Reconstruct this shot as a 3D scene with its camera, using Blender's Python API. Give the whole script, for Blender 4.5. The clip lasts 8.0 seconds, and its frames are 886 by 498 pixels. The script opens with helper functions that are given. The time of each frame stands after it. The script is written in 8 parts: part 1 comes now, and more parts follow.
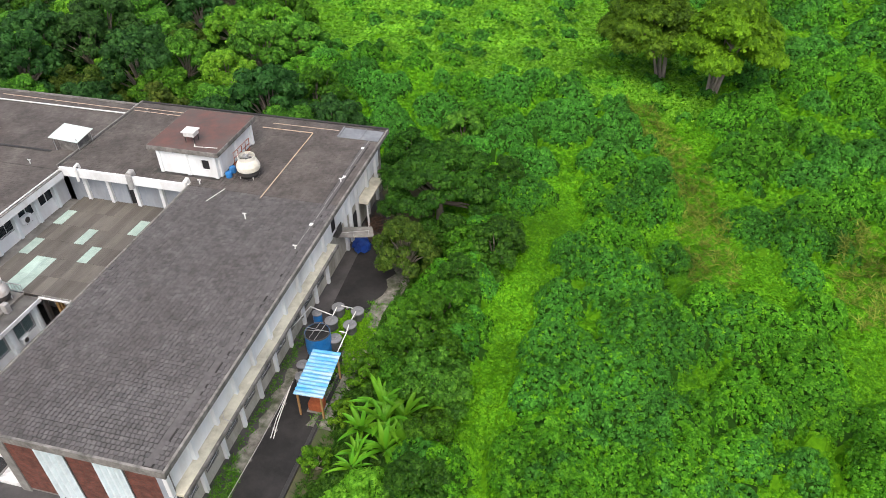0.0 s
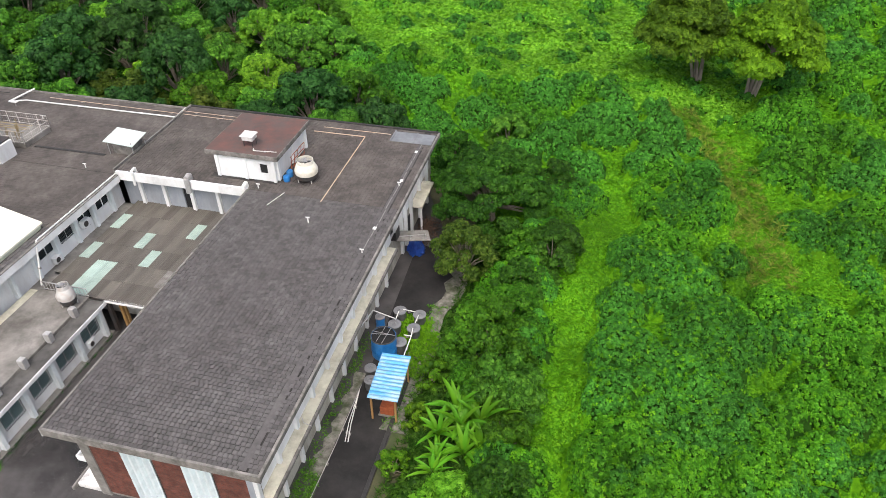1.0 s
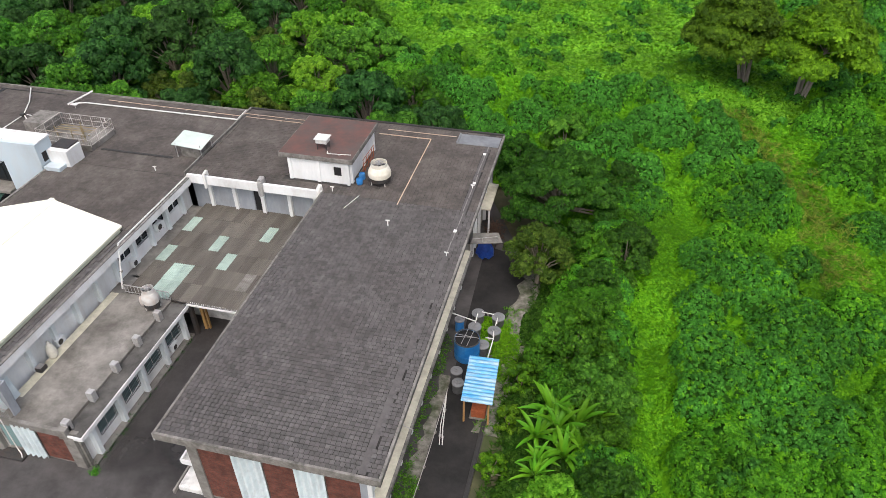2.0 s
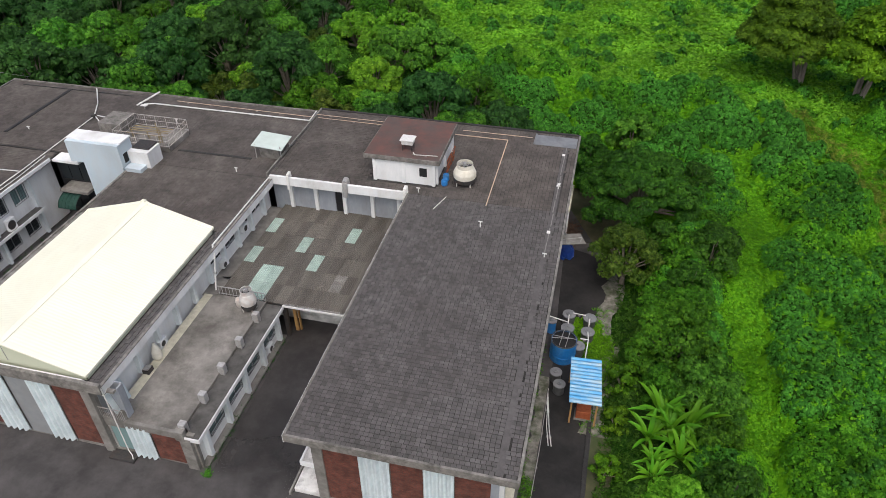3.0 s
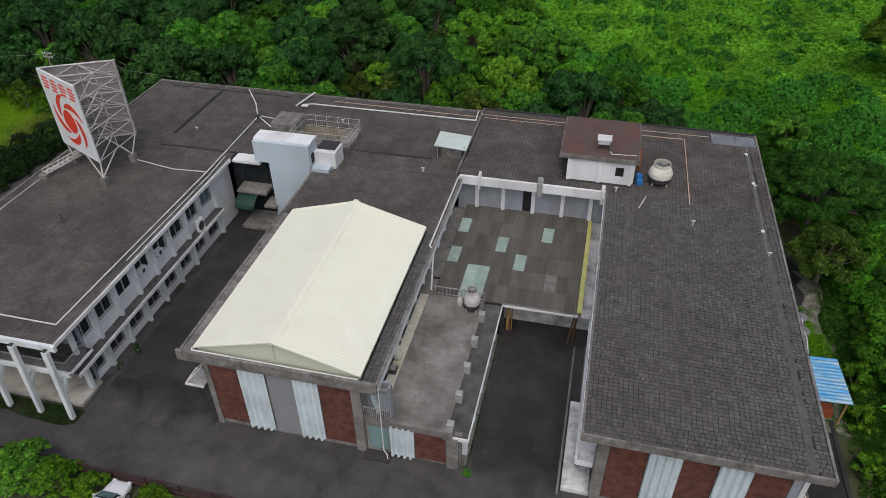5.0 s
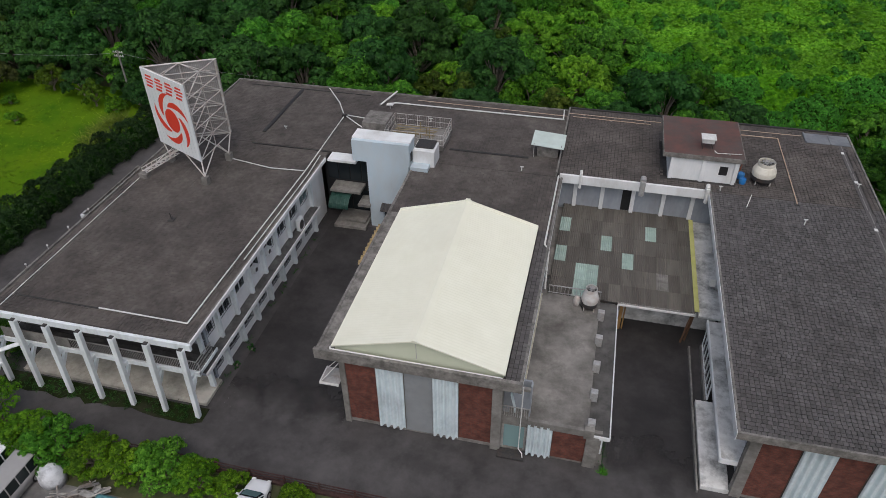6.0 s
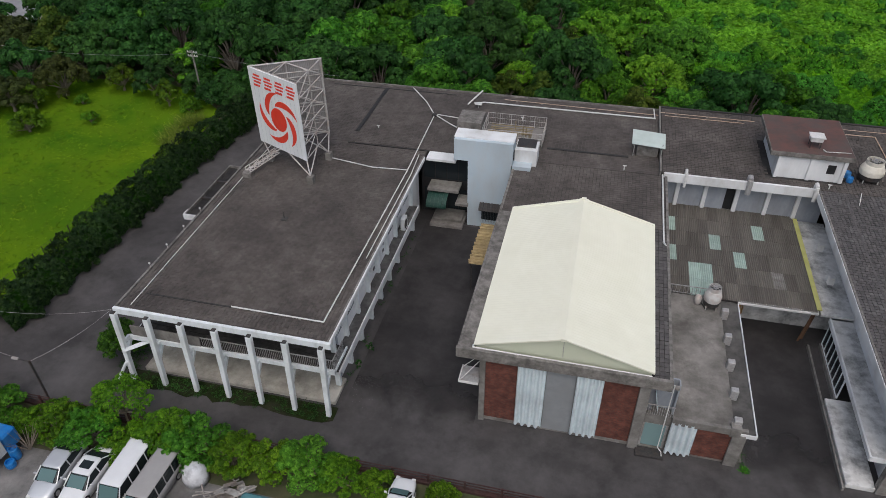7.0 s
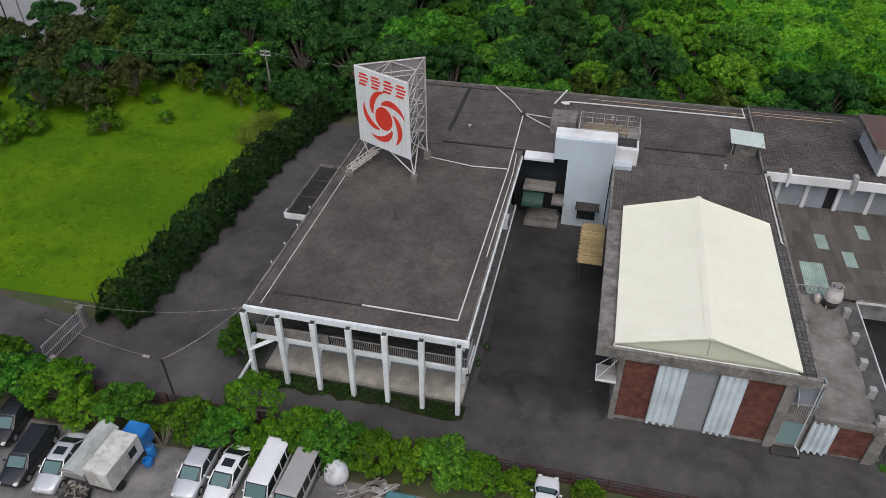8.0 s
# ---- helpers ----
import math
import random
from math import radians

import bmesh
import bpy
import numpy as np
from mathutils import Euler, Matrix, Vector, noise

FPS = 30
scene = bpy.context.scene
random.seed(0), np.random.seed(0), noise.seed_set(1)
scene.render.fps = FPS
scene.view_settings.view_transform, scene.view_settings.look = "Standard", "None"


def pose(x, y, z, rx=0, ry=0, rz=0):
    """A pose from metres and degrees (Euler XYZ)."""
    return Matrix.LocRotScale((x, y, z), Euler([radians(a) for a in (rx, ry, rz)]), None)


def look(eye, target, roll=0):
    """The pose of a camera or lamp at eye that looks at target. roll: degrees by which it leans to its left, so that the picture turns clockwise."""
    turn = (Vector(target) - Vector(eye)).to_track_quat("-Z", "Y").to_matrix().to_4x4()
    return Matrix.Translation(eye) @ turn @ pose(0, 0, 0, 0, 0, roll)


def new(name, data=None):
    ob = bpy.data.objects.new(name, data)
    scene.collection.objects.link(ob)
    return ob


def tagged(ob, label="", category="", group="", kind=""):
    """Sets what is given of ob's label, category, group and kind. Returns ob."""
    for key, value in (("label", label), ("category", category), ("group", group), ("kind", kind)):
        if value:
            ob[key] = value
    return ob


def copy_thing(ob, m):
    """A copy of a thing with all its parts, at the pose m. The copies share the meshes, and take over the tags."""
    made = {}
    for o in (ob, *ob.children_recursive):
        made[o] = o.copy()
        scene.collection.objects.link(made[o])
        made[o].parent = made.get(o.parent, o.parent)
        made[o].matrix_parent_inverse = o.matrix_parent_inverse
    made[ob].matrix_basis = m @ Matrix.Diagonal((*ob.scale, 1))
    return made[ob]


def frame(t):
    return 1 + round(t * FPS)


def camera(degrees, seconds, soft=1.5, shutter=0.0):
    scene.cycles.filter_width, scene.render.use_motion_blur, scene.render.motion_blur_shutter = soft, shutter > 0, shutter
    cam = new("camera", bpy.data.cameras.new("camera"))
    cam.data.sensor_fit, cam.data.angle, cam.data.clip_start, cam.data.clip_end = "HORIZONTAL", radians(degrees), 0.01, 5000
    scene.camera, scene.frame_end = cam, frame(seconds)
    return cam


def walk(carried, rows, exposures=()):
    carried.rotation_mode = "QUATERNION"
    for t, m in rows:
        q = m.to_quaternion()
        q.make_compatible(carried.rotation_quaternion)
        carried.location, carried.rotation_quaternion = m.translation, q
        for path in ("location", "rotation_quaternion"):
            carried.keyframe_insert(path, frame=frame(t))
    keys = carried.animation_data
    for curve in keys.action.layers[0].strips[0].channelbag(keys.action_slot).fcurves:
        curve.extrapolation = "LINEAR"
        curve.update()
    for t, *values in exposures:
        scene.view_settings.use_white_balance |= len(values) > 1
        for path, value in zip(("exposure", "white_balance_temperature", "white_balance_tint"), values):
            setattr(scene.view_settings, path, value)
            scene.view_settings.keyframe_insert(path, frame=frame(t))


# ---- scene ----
cam = camera(64.9, 8.0, soft=0.6)
PATH = [
    (0, (1.997, -0.149, 38.394), (1.608, 1.389, 37.176), -0.5),
    (0.5, (-0.297, -0.727, 38.525), (-0.683, 0.813, 37.308), -0.5),
    (1, (-2.853, -1.385, 38.64), (-3.24, 0.157, 37.426), -0.5),
    (1.5, (-5.78, -2.078, 38.794), (-6.166, -0.536, 37.58), -0.5),
    (2.8, (-14.747, -4.153, 39.153), (-15.127, -2.612, 37.936), -0.5),
    (3, (-16.219, -4.505, 39.168), (-16.6, -2.964, 37.951), -0.5),
    (3.5, (-20.136, -5.448, 39.195), (-20.514, -3.906, 37.979), -0.5),
    (4, (-24.157, -6.405, 39.237), (-24.536, -4.864, 38.02), -0.5),
    (4.5, (-28.285, -7.433, 39.262), (-28.664, -5.892, 38.045), -0.6),
    (4.7, (-29.994, -7.875, 39.274), (-30.374, -6.333, 38.058), -0.6),
    (5.8, (-39.545, -10.206, 39.381), (-39.922, -8.666, 38.161), -0.7),
    (6, (-41.259, -10.64, 39.379), (-41.637, -9.1, 38.161), -0.6),
    (6.5, (-45.678, -11.766, 39.373), (-46.058, -10.226, 38.156), -0.7),
    (7, (-50.145, -12.858, 39.356), (-50.526, -11.317, 38.139), -0.7),
    (7.5, (-54.615, -14.011, 39.364), (-54.998, -12.471, 38.147), -0.8),
    (8, (-59.018, -15.088, 39.359), (-59.398, -13.546, 38.143), -0.6),
]
walk(cam, [(t, look(eye, target, roll)) for t, eye, target, roll in PATH],
     exposures=[(0, 0.25, 6000, 10), (1.0, 0.25, 6000, 10), (1.5, 0.18, 6000, 10), (3.0, -0.36, 5930, 10), (3.5, -0.57, 5860, 10), (4.5, -0.84, 5780, 10), (6.5, -0.97, 5750, 10), (8.0, -0.8, 5760, 10)])

# ---- sky and sun: a bright overcast day ----
world = bpy.data.worlds.new("overcast_sky")
world.use_nodes = True
scene.world = world
wn = world.node_tree.nodes
sky = wn.new("ShaderNodeTexSky")
sky.sky_type, sky.sun_disc = "NISHITA", False
sky.sun_elevation, sky.sun_rotation = radians(60.0), radians(168)
sky.air_density, sky.dust_density, sky.ozone_density = 1.0, 10.0, 0.0
wn["Background"].inputs["Strength"].default_value = 0.15
world.node_tree.links.new(sky.outputs["Color"], wn["Background"].inputs["Color"])
sun_data = bpy.data.lights.new("sun", "SUN")
sun_data.energy, sun_data.angle, sun_data.color = 1.6, radians(110), (1.0, 0.98, 0.95)
sun = new("sun", sun_data)
sun.matrix_world = look((0, 0, 60), (-7, 34, 0))

# ---- materials ----


def mat(name, a, b, scale=3.0, rough=0.85, stain=None, stain_scale=0.25, stain_amount=0.5, metal=0.0, bump=0.3,
        random_by="", spread=0.25, stretch=(1, 1, 1), fine=40.0, translucent=0.0, gloss=0.4):
    """Grain between colours a and b, broad stains, and a share of chance per piece."""
    m = bpy.data.materials.new(name)
    m.use_nodes = True
    n, l = m.node_tree.nodes, m.node_tree.links
    p = n["Principled BSDF"]
    co = n.new("ShaderNodeNewGeometry")
    mp = n.new("ShaderNodeMapping")
    mp.inputs["Scale"].default_value = stretch
    l.new(co.outputs["Position"], mp.inputs["Vector"])
    t1 = n.new("ShaderNodeTexNoise")
    t1.inputs["Scale"].default_value, t1.inputs["Detail"].default_value = scale, 6
    t1.inputs["Roughness"].default_value = 0.65
    l.new(mp.outputs["Vector"], t1.inputs["Vector"])
    r1 = n.new("ShaderNodeValToRGB")
    r1.color_ramp.elements[0].position, r1.color_ramp.elements[1].position = 0.32, 0.68
    r1.color_ramp.elements[0].color, r1.color_ramp.elements[1].color = (*a, 1), (*b, 1)
    l.new(t1.outputs["Fac"], r1.inputs["Fac"])
    out = r1.outputs["Color"]
    if stain:
        t2 = n.new("ShaderNodeTexNoise")
        t2.inputs["Scale"].default_value, t2.inputs["Detail"].default_value = stain_scale, 8
        t2.inputs["Roughness"].default_value = 0.7
        l.new(mp.outputs["Vector"], t2.inputs["Vector"])
        r2 = n.new("ShaderNodeValToRGB")
        r2.color_ramp.elements[0].position, r2.color_ramp.elements[1].position = 0.45, 0.7
        r2.color_ramp.elements[0].color = (0, 0, 0, 1)
        r2.color_ramp.elements[1].color = (stain_amount, stain_amount, stain_amount, 1)
        l.new(t2.outputs["Fac"], r2.inputs["Fac"])
        mx = n.new("ShaderNodeMix")
        mx.data_type = "RGBA"
        l.new(r2.outputs["Color"], mx.inputs["Factor"])
        l.new(out, mx.inputs["A"])
        mx.inputs["B"].default_value = (*stain, 1)
        out = mx.outputs["Result"]
    if random_by:
        if random_by == "island":
            rn = n.new("ShaderNodeNewGeometry").outputs["Random Per Island"]
        else:
            rn = n.new("ShaderNodeObjectInfo").outputs["Random"]
        mr = n.new("ShaderNodeMapRange")
        mr.inputs["To Min"].default_value, mr.inputs["To Max"].default_value = 1 - spread, 1 + spread
        l.new(rn, mr.inputs["Value"])
        hs = n.new("ShaderNodeHueSaturation")
        l.new(mr.outputs["Result"], hs.inputs["Value"])
        l.new(out, hs.inputs["Color"])
        out = hs.outputs["Color"]
    l.new(out, p.inputs["Base Color"])
    p.inputs["Roughness"].default_value, p.inputs["Metallic"].default_value = rough, metal
    p.inputs["Specular IOR Level"].default_value = gloss
    if bump:
        t3 = n.new("ShaderNodeTexNoise")
        t3.inputs["Scale"].default_value, t3.inputs["Detail"].default_value = fine, 4
        l.new(mp.outputs["Vector"], t3.inputs["Vector"])
        bp = n.new("ShaderNodeBump")
        bp.inputs["Strength"].default_value, bp.inputs["Distance"].default_value = bump, 0.02
        l.new(t3.outputs["Fac"], bp.inputs["Height"])
        l.new(bp.outputs["Normal"], p.inputs["Normal"])
    if translucent:
        tr = n.new("ShaderNodeBsdfTranslucent")
        l.new(out, tr.inputs["Color"])
        ms = n.new("ShaderNodeMixShader")
        ms.inputs["Fac"].default_value = translucent
        l.new(p.outputs["BSDF"], ms.inputs[1])
        l.new(tr.outputs["BSDF"], ms.inputs[2])
        l.new(ms.outputs["Shader"], n["Material Output"].inputs["Surface"])
    return m


def brick_mat(name):
    m = bpy.data.materials.new(name)
    m.use_nodes = True
    n, l = m.node_tree.nodes, m.node_tree.links
    p = n["Principled BSDF"]
    co = n.new("ShaderNodeTexCoord")
    mp = n.new("ShaderNodeMapping")
    mp.inputs["Rotation"].default_value = (radians(90), 0, 0)
    l.new(co.outputs["Object"], mp.inputs["Vector"])
    bk = n.new("ShaderNodeTexBrick")
    bk.inputs["Scale"].default_value = 1.0
    bk.inputs["Brick Width"].default_value, bk.inputs["Row Height"].default_value = 0.23, 0.075
    bk.inputs["Mortar Size"].default_value = 0.008
    bk.inputs["Color1"].default_value = (0.122, 0.038, 0.026, 1)
    bk.inputs["Color2"].default_value = (0.168, 0.054, 0.035, 1)
    bk.inputs["Mortar"].default_value = (0.10, 0.062, 0.05, 1)
    l.new(mp.outputs["Vector"], bk.inputs["Vector"])
    ns = n.new("ShaderNodeTexNoise")
    ns.inputs["Scale"].default_value, ns.inputs["Detail"].default_value = 2.2, 9
    l.new(co.outputs["Object"], ns.inputs["Vector"])
    rp = n.new("ShaderNodeMapRange")
    rp.inputs["From Min"].default_value, rp.inputs["From Max"].default_value = 0.3, 0.7
    rp.inputs["To Min"].default_value, rp.inputs["To Max"].default_value = 0.6, 1.3
    l.new(ns.outputs["Fac"], rp.inputs["Value"])
    hs = n.new("ShaderNodeHueSaturation")
    l.new(rp.outputs["Result"], hs.inputs["Value"])
    l.new(bk.outputs["Color"], hs.inputs["Color"])
    l.new(hs.outputs["Color"], p.inputs["Base Color"])
    p.inputs["Roughness"].default_value = 0.9
    bp = n.new("ShaderNodeBump")
    bp.inputs["Strength"].default_value, bp.inputs["Distance"].default_value, bp.invert = 0.6, 0.01, True
    l.new(bk.outputs["Fac"], bp.inputs["Height"])
    l.new(bp.outputs["Normal"], p.inputs["Normal"])
    return m


def glass_mat(name, c, rough=0.08):
    m = bpy.data.materials.new(name)
    m.use_nodes = True
    p = m.node_tree.nodes["Principled BSDF"]
    p.inputs["Base Color"].default_value = (*c, 1)
    p.inputs["Roughness"].default_value = rough
    p.inputs["Specular IOR Level"].default_value = 0.4
    return m


TILE = mat("roof_paver", (0.081, 0.0765, 0.075), (0.126, 0.119, 0.117), 1.4, 0.9, (0.068, 0.061, 0.059), 0.2, 0.8, random_by="object", spread=0.17, bump=0.5)
TILES = mat("roof_pavers_joined", (0.081, 0.0765, 0.075), (0.126, 0.119, 0.117), 1.4, 0.9, (0.068, 0.061, 0.059), 0.2, 0.8, random_by="island", spread=0.17, bump=0.5)
TILES_OLD = mat("worn_roof_pavers", (0.072, 0.063, 0.058), (0.136, 0.121, 0.108), 0.55, 0.92, (0.058, 0.051, 0.048), 0.16, 0.85, random_by="island", spread=0.13, bump=0.5)
TILE_OLD = mat("worn_roof_paver", (0.072, 0.063, 0.058), (0.136, 0.121, 0.108), 0.55, 0.92, (0.058, 0.051, 0.048), 0.16, 0.85, random_by="object", spread=0.13, bump=0.5)
JOINT = mat("mossy_roof_bed", (0.016, 0.015, 0.014), (0.036, 0.033, 0.031), 2.0, 0.95, (0.085, 0.079, 0.076), 0.4, 0.9)
OLDBED = mat("sandy_roof_bed", (0.050, 0.045, 0.042), (0.100, 0.090, 0.083), 0.6, 0.95, (0.145, 0.132, 0.118), 0.16, 0.9)
CHALK = mat("lime_run", (0.15, 0.145, 0.14), (0.26, 0.25, 0.24), 3.0, 0.9, (0.15, 0.14, 0.13), 2.0, 0.8)
MORTAR = mat("smooth_mortar", (0.072, 0.067, 0.066), (0.112, 0.105, 0.103), 2.0, 0.9, (0.14, 0.135, 0.13), 0.8, 0.5)
CONCRETE = mat("weathered_concrete", (0.17, 0.16, 0.145), (0.29, 0.28, 0.26), 1.6, 0.9, (0.085, 0.08, 0.07), 0.35, 0.8)
FASCIA = mat("mildewed_concrete", (0.135, 0.128, 0.116), (0.29, 0.275, 0.255), 2.2, 0.92, (0.055, 0.052, 0.045), 0.7, 0.85)
# Stained concrete, its colour raised to make up for light lost under overhangs.
PALELEDGE = mat("whitewashed_concrete", (0.56, 0.56, 0.54), (0.78, 0.78, 0.76), 1.2, 0.85, (0.10, 0.10, 0.095), 0.55, 0.95)
DECK = mat("flat_roof_screed", (0.135, 0.127, 0.115), (0.30, 0.285, 0.262), 0.5, 0.88, (0.075, 0.069, 0.060), 0.35, 0.9)
WHITE = mat("white_wall_paint", (0.74, 0.76, 0.77), (0.85, 0.86, 0.86), 2.0, 0.75, (0.40, 0.39, 0.37), 0.5, 0.65, stretch=(1, 1, 0.35), bump=0.15)
BLUEWHITE = mat("bluish_white_paint", (0.50, 0.60, 0.67), (0.62, 0.71, 0.77), 1.2, 0.7, (0.33, 0.36, 0.38), 0.3, 0.6, stretch=(1, 1, 0.4), bump=0.1)
GREYWALL = mat("grey_blue_wall_paint", (0.27, 0.295, 0.33), (0.36, 0.385, 0.42), 1.5, 0.8, (0.2, 0.2, 0.2), 0.4, 0.6, stretch=(1, 1, 0.4), bump=0.15)
YELLEDGE = mat("yellowed_ledge_paint", (0.54, 0.52, 0.40), (0.68, 0.65, 0.53), 1.5, 0.85, (0.26, 0.24, 0.18), 0.8, 0.6, bump=0.2)
PILLAR = mat("white_column_paint", (0.72, 0.77, 0.79), (0.82, 0.86, 0.87), 2.0, 0.6, (0.40, 0.42, 0.40), 0.9, 0.6, stretch=(1, 1, 0.4), bump=0.1)
BRICK = brick_mat("red_brick")
CORRW = mat("pale_corrugated_sheet", (0.64, 0.73, 0.76), (0.76, 0.84, 0.86), 1.5, 0.55, (0.42, 0.46, 0.48), 0.5, 0.6, bump=0.05)
CREAM = mat("cream_metal_sheet", (0.85, 0.845, 0.69), (0.89, 0.885, 0.74), 0.6, 0.5, (0.80, 0.79, 0.65), 0.25, 0.5, bump=0.0)
GABLE = mat("pale_green_sheet", (0.60, 0.64, 0.49), (0.68, 0.71, 0.56), 0.8, 0.6, (0.52, 0.55, 0.42), 0.4, 0.5, bump=0.0)
SHUTTER = mat("grey_roller_shutter", (0.25, 0.265, 0.275), (0.31, 0.325, 0.335), 2.0, 0.6, (0.2, 0.2, 0.19), 0.5, 0.5, bump=0.1)
ASPHALT = mat("worn_asphalt", (0.034, 0.032, 0.0315), (0.068, 0.0635, 0.063), 0.4, 0.78, (0.115, 0.108, 0.107), 0.16, 0.8, bump=0.4)
SOIL = mat("weedy_soil", (0.05, 0.055, 0.025), (0.10, 0.09, 0.05), 0.8, 0.95, (0.03, 0.07, 0.012), 0.08, 0.8, bump=0.6)
PALESOIL = mat("pale_rubble", (0.07, 0.065, 0.052), (0.30, 0.285, 0.255), 1.6, 0.95, (0.035, 0.058, 0.014), 0.7, 1.0, bump=0.6)
LAWN = mat("mown_lawn", (0.040, 0.120, 0.002), (0.150, 0.240, 0.003), 0.2, 0.95, (0.026, 0.095, 0.004), 0.1, 0.8, bump=0.7, fine=15, gloss=0.08)
FIBRE = mat("old_fibre_cement_sheet", (0.10, 0.092, 0.08), (0.165, 0.15, 0.13), 1.0, 0.92, (0.065, 0.06, 0.05), 0.5, 0.8, random_by="object", spread=0.2, stretch=(3, 0.5, 1), bump=0.3)
SKYLIGHT = mat("greenish_plastic_sheet", (0.32, 0.42, 0.37), (0.40, 0.50, 0.45), 1.2, 0.5, (0.22, 0.28, 0.24), 0.8, 0.6, random_by="object", spread=0.15, bump=0.05)
YELPLASTIC = mat("yellow_plastic_sheet", (0.50, 0.50, 0.14), (0.58, 0.57, 0.22), 1.2, 0.5, (0.36, 0.36, 0.12), 0.8, 0.5, bump=0.05)
# Near-black; at doorways and window openings it stands in for an unlit inside.
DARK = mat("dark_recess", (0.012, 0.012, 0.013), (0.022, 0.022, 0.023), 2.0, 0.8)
DARKMETAL = mat("dark_painted_metal", (0.03, 0.03, 0.032), (0.055, 0.053, 0.05), 6.0, 0.55, (0.08, 0.045, 0.03), 1.5, 0.4)
STEEL = mat("galvanised_steel", (0.36, 0.36, 0.36), (0.52, 0.52, 0.51), 6.0, 0.5, (0.25, 0.18, 0.13), 1.2, 0.5, metal=0.35, bump=0.1)
WHITESTEEL = mat("rust_flecked_white_steel", (0.50, 0.49, 0.47), (0.64, 0.63, 0.61), 6.0, 0.55, (0.30, 0.17, 0.10), 1.5, 0.6, bump=0.1)
PVC = mat("white_pipe", (0.66, 0.66, 0.64), (0.78, 0.78, 0.76), 5.0, 0.5, (0.5, 0.49, 0.46), 1.0, 0.5, bump=0.05)
PVCPINK = mat("faded_orange_pipe", (0.52, 0.36, 0.25), (0.62, 0.46, 0.34), 5.0, 0.6, (0.5, 0.46, 0.4), 0.6, 0.6, bump=0.05)
BLACKPIPE = mat("black_pipe", (0.02, 0.02, 0.02), (0.04, 0.038, 0.036), 5.0, 0.6)
REDROOF = mat("faded_red_roof_coat", (0.085, 0.062, 0.056), (0.15, 0.072, 0.060), 0.9, 0.85, (0.085, 0.078, 0.072), 0.3, 1.0)
GLASS = glass_mat("dark_window_glass", (0.02, 0.026, 0.03))
DOORGLASS = glass_mat("greenish_door_glass", (0.22, 0.33, 0.33), 0.2)
GRILLE = mat("window_grille_metal", (0.05, 0.055, 0.06), (0.09, 0.095, 0.10), 5.0, 0.6)
RED = mat("signal_red_paint", (0.72, 0.045, 0.025), (0.80, 0.065, 0.035), 2.0, 0.5, (0.62, 0.09, 0.055), 0.8, 0.5, bump=0.0)
SIGNWHITE = mat("white_sign_sheet", (0.80, 0.83, 0.84), (0.86, 0.88, 0.89), 0.8, 0.5, (0.70, 0.72, 0.73), 0.5, 0.6, stretch=(1, 1, 0.3), bump=0.0)
BLUETANK = mat("blue_plastic", (0.012, 0.13, 0.42), (0.03, 0.21, 0.55), 2.0, 0.4, (0.12, 0.25, 0.40), 0.9, 0.5, bump=0.05)
BLACKTANK = mat("grey_black_plastic", (0.05, 0.052, 0.055), (0.09, 0.092, 0.095), 3.0, 0.5, (0.14, 0.14, 0.14), 1.0, 0.5, bump=0.05)
BLUESHEET = mat("faded_blue_sheet", (0.04, 0.26, 0.56), (0.16, 0.42, 0.66), 1.2, 0.5, (0.58, 0.62, 0.52), 0.9, 0.85, stretch=(0.5, 2.5, 1), bump=0.05)
WOOD = mat("bare_timber", (0.30, 0.17, 0.06), (0.42, 0.26, 0.10), 6.0, 0.8, (0.2, 0.12, 0.05), 1.0, 0.5, stretch=(1, 1, 0.2))
RUSTBOX = mat("orange_rust_metal", (0.25, 0.06, 0.02), (0.36, 0.10, 0.035), 5.0, 0.8, (0.15, 0.06, 0.03), 1.0, 0.5)
GREENAWN = mat("dark_green_awning", (0.010, 0.045, 0.034), (0.022, 0.075, 0.056), 2.0, 0.5, (0.06, 0.10, 0.085), 0.8, 0.5)
TANBOARD = mat("weathered_tan_sheet", (0.33, 0.24, 0.11), (0.46, 0.36, 0.18), 3.0, 0.85, (0.24, 0.18, 0.10), 0.6, 0.6, random_by="object", spread=0.2)
BARK = mat("grey_brown_bark", (0.14, 0.115, 0.09), (0.30, 0.26, 0.21), 6.0, 0.95, (0.28, 0.25, 0.20), 1.0, 0.5, stretch=(2, 2, 0.4), bump=0.8)
IVORY = mat("ivory_fibreglass", (0.66, 0.64, 0.55), (0.78, 0.75, 0.66), 2.0, 0.5, (0.45, 0.40, 0.29), 0.8, 0.6, bump=0.05)


# ---- shape helpers ----
HOME = {}


def thing(name, loc, label, category, group="", kind=""):
    ob = new(name)
    ob.empty_display_size = 0.3
    ob.location = loc
    HOME[ob.name] = Vector(loc)
    return tagged(ob, label, category, group, kind)


def mesh_ob(name, bm, material, smooth=False):
    me = bpy.data.meshes.new(name)
    bmesh.ops.recalc_face_normals(bm, faces=bm.faces)
    bm.to_mesh(me)
    bm.free()
    for mt in material if isinstance(material, (list, tuple)) else [material]:
        me.materials.append(mt)
    if smooth:
        for poly in me.polygons:
            poly.use_smooth = True
    return new(name, me)


def under(ob, parent, label=""):
    """Hang ob, built in place, under a thing or a part."""
    ob.parent = parent
    if parent.name in HOME:
        ob.matrix_parent_inverse = Matrix.Translation(-HOME[parent.name])
    return tagged(ob, label)


def part(name, bm, material, parent, label="", smooth=False):
    return under(mesh_ob(name, bm, material, smooth), parent, label)


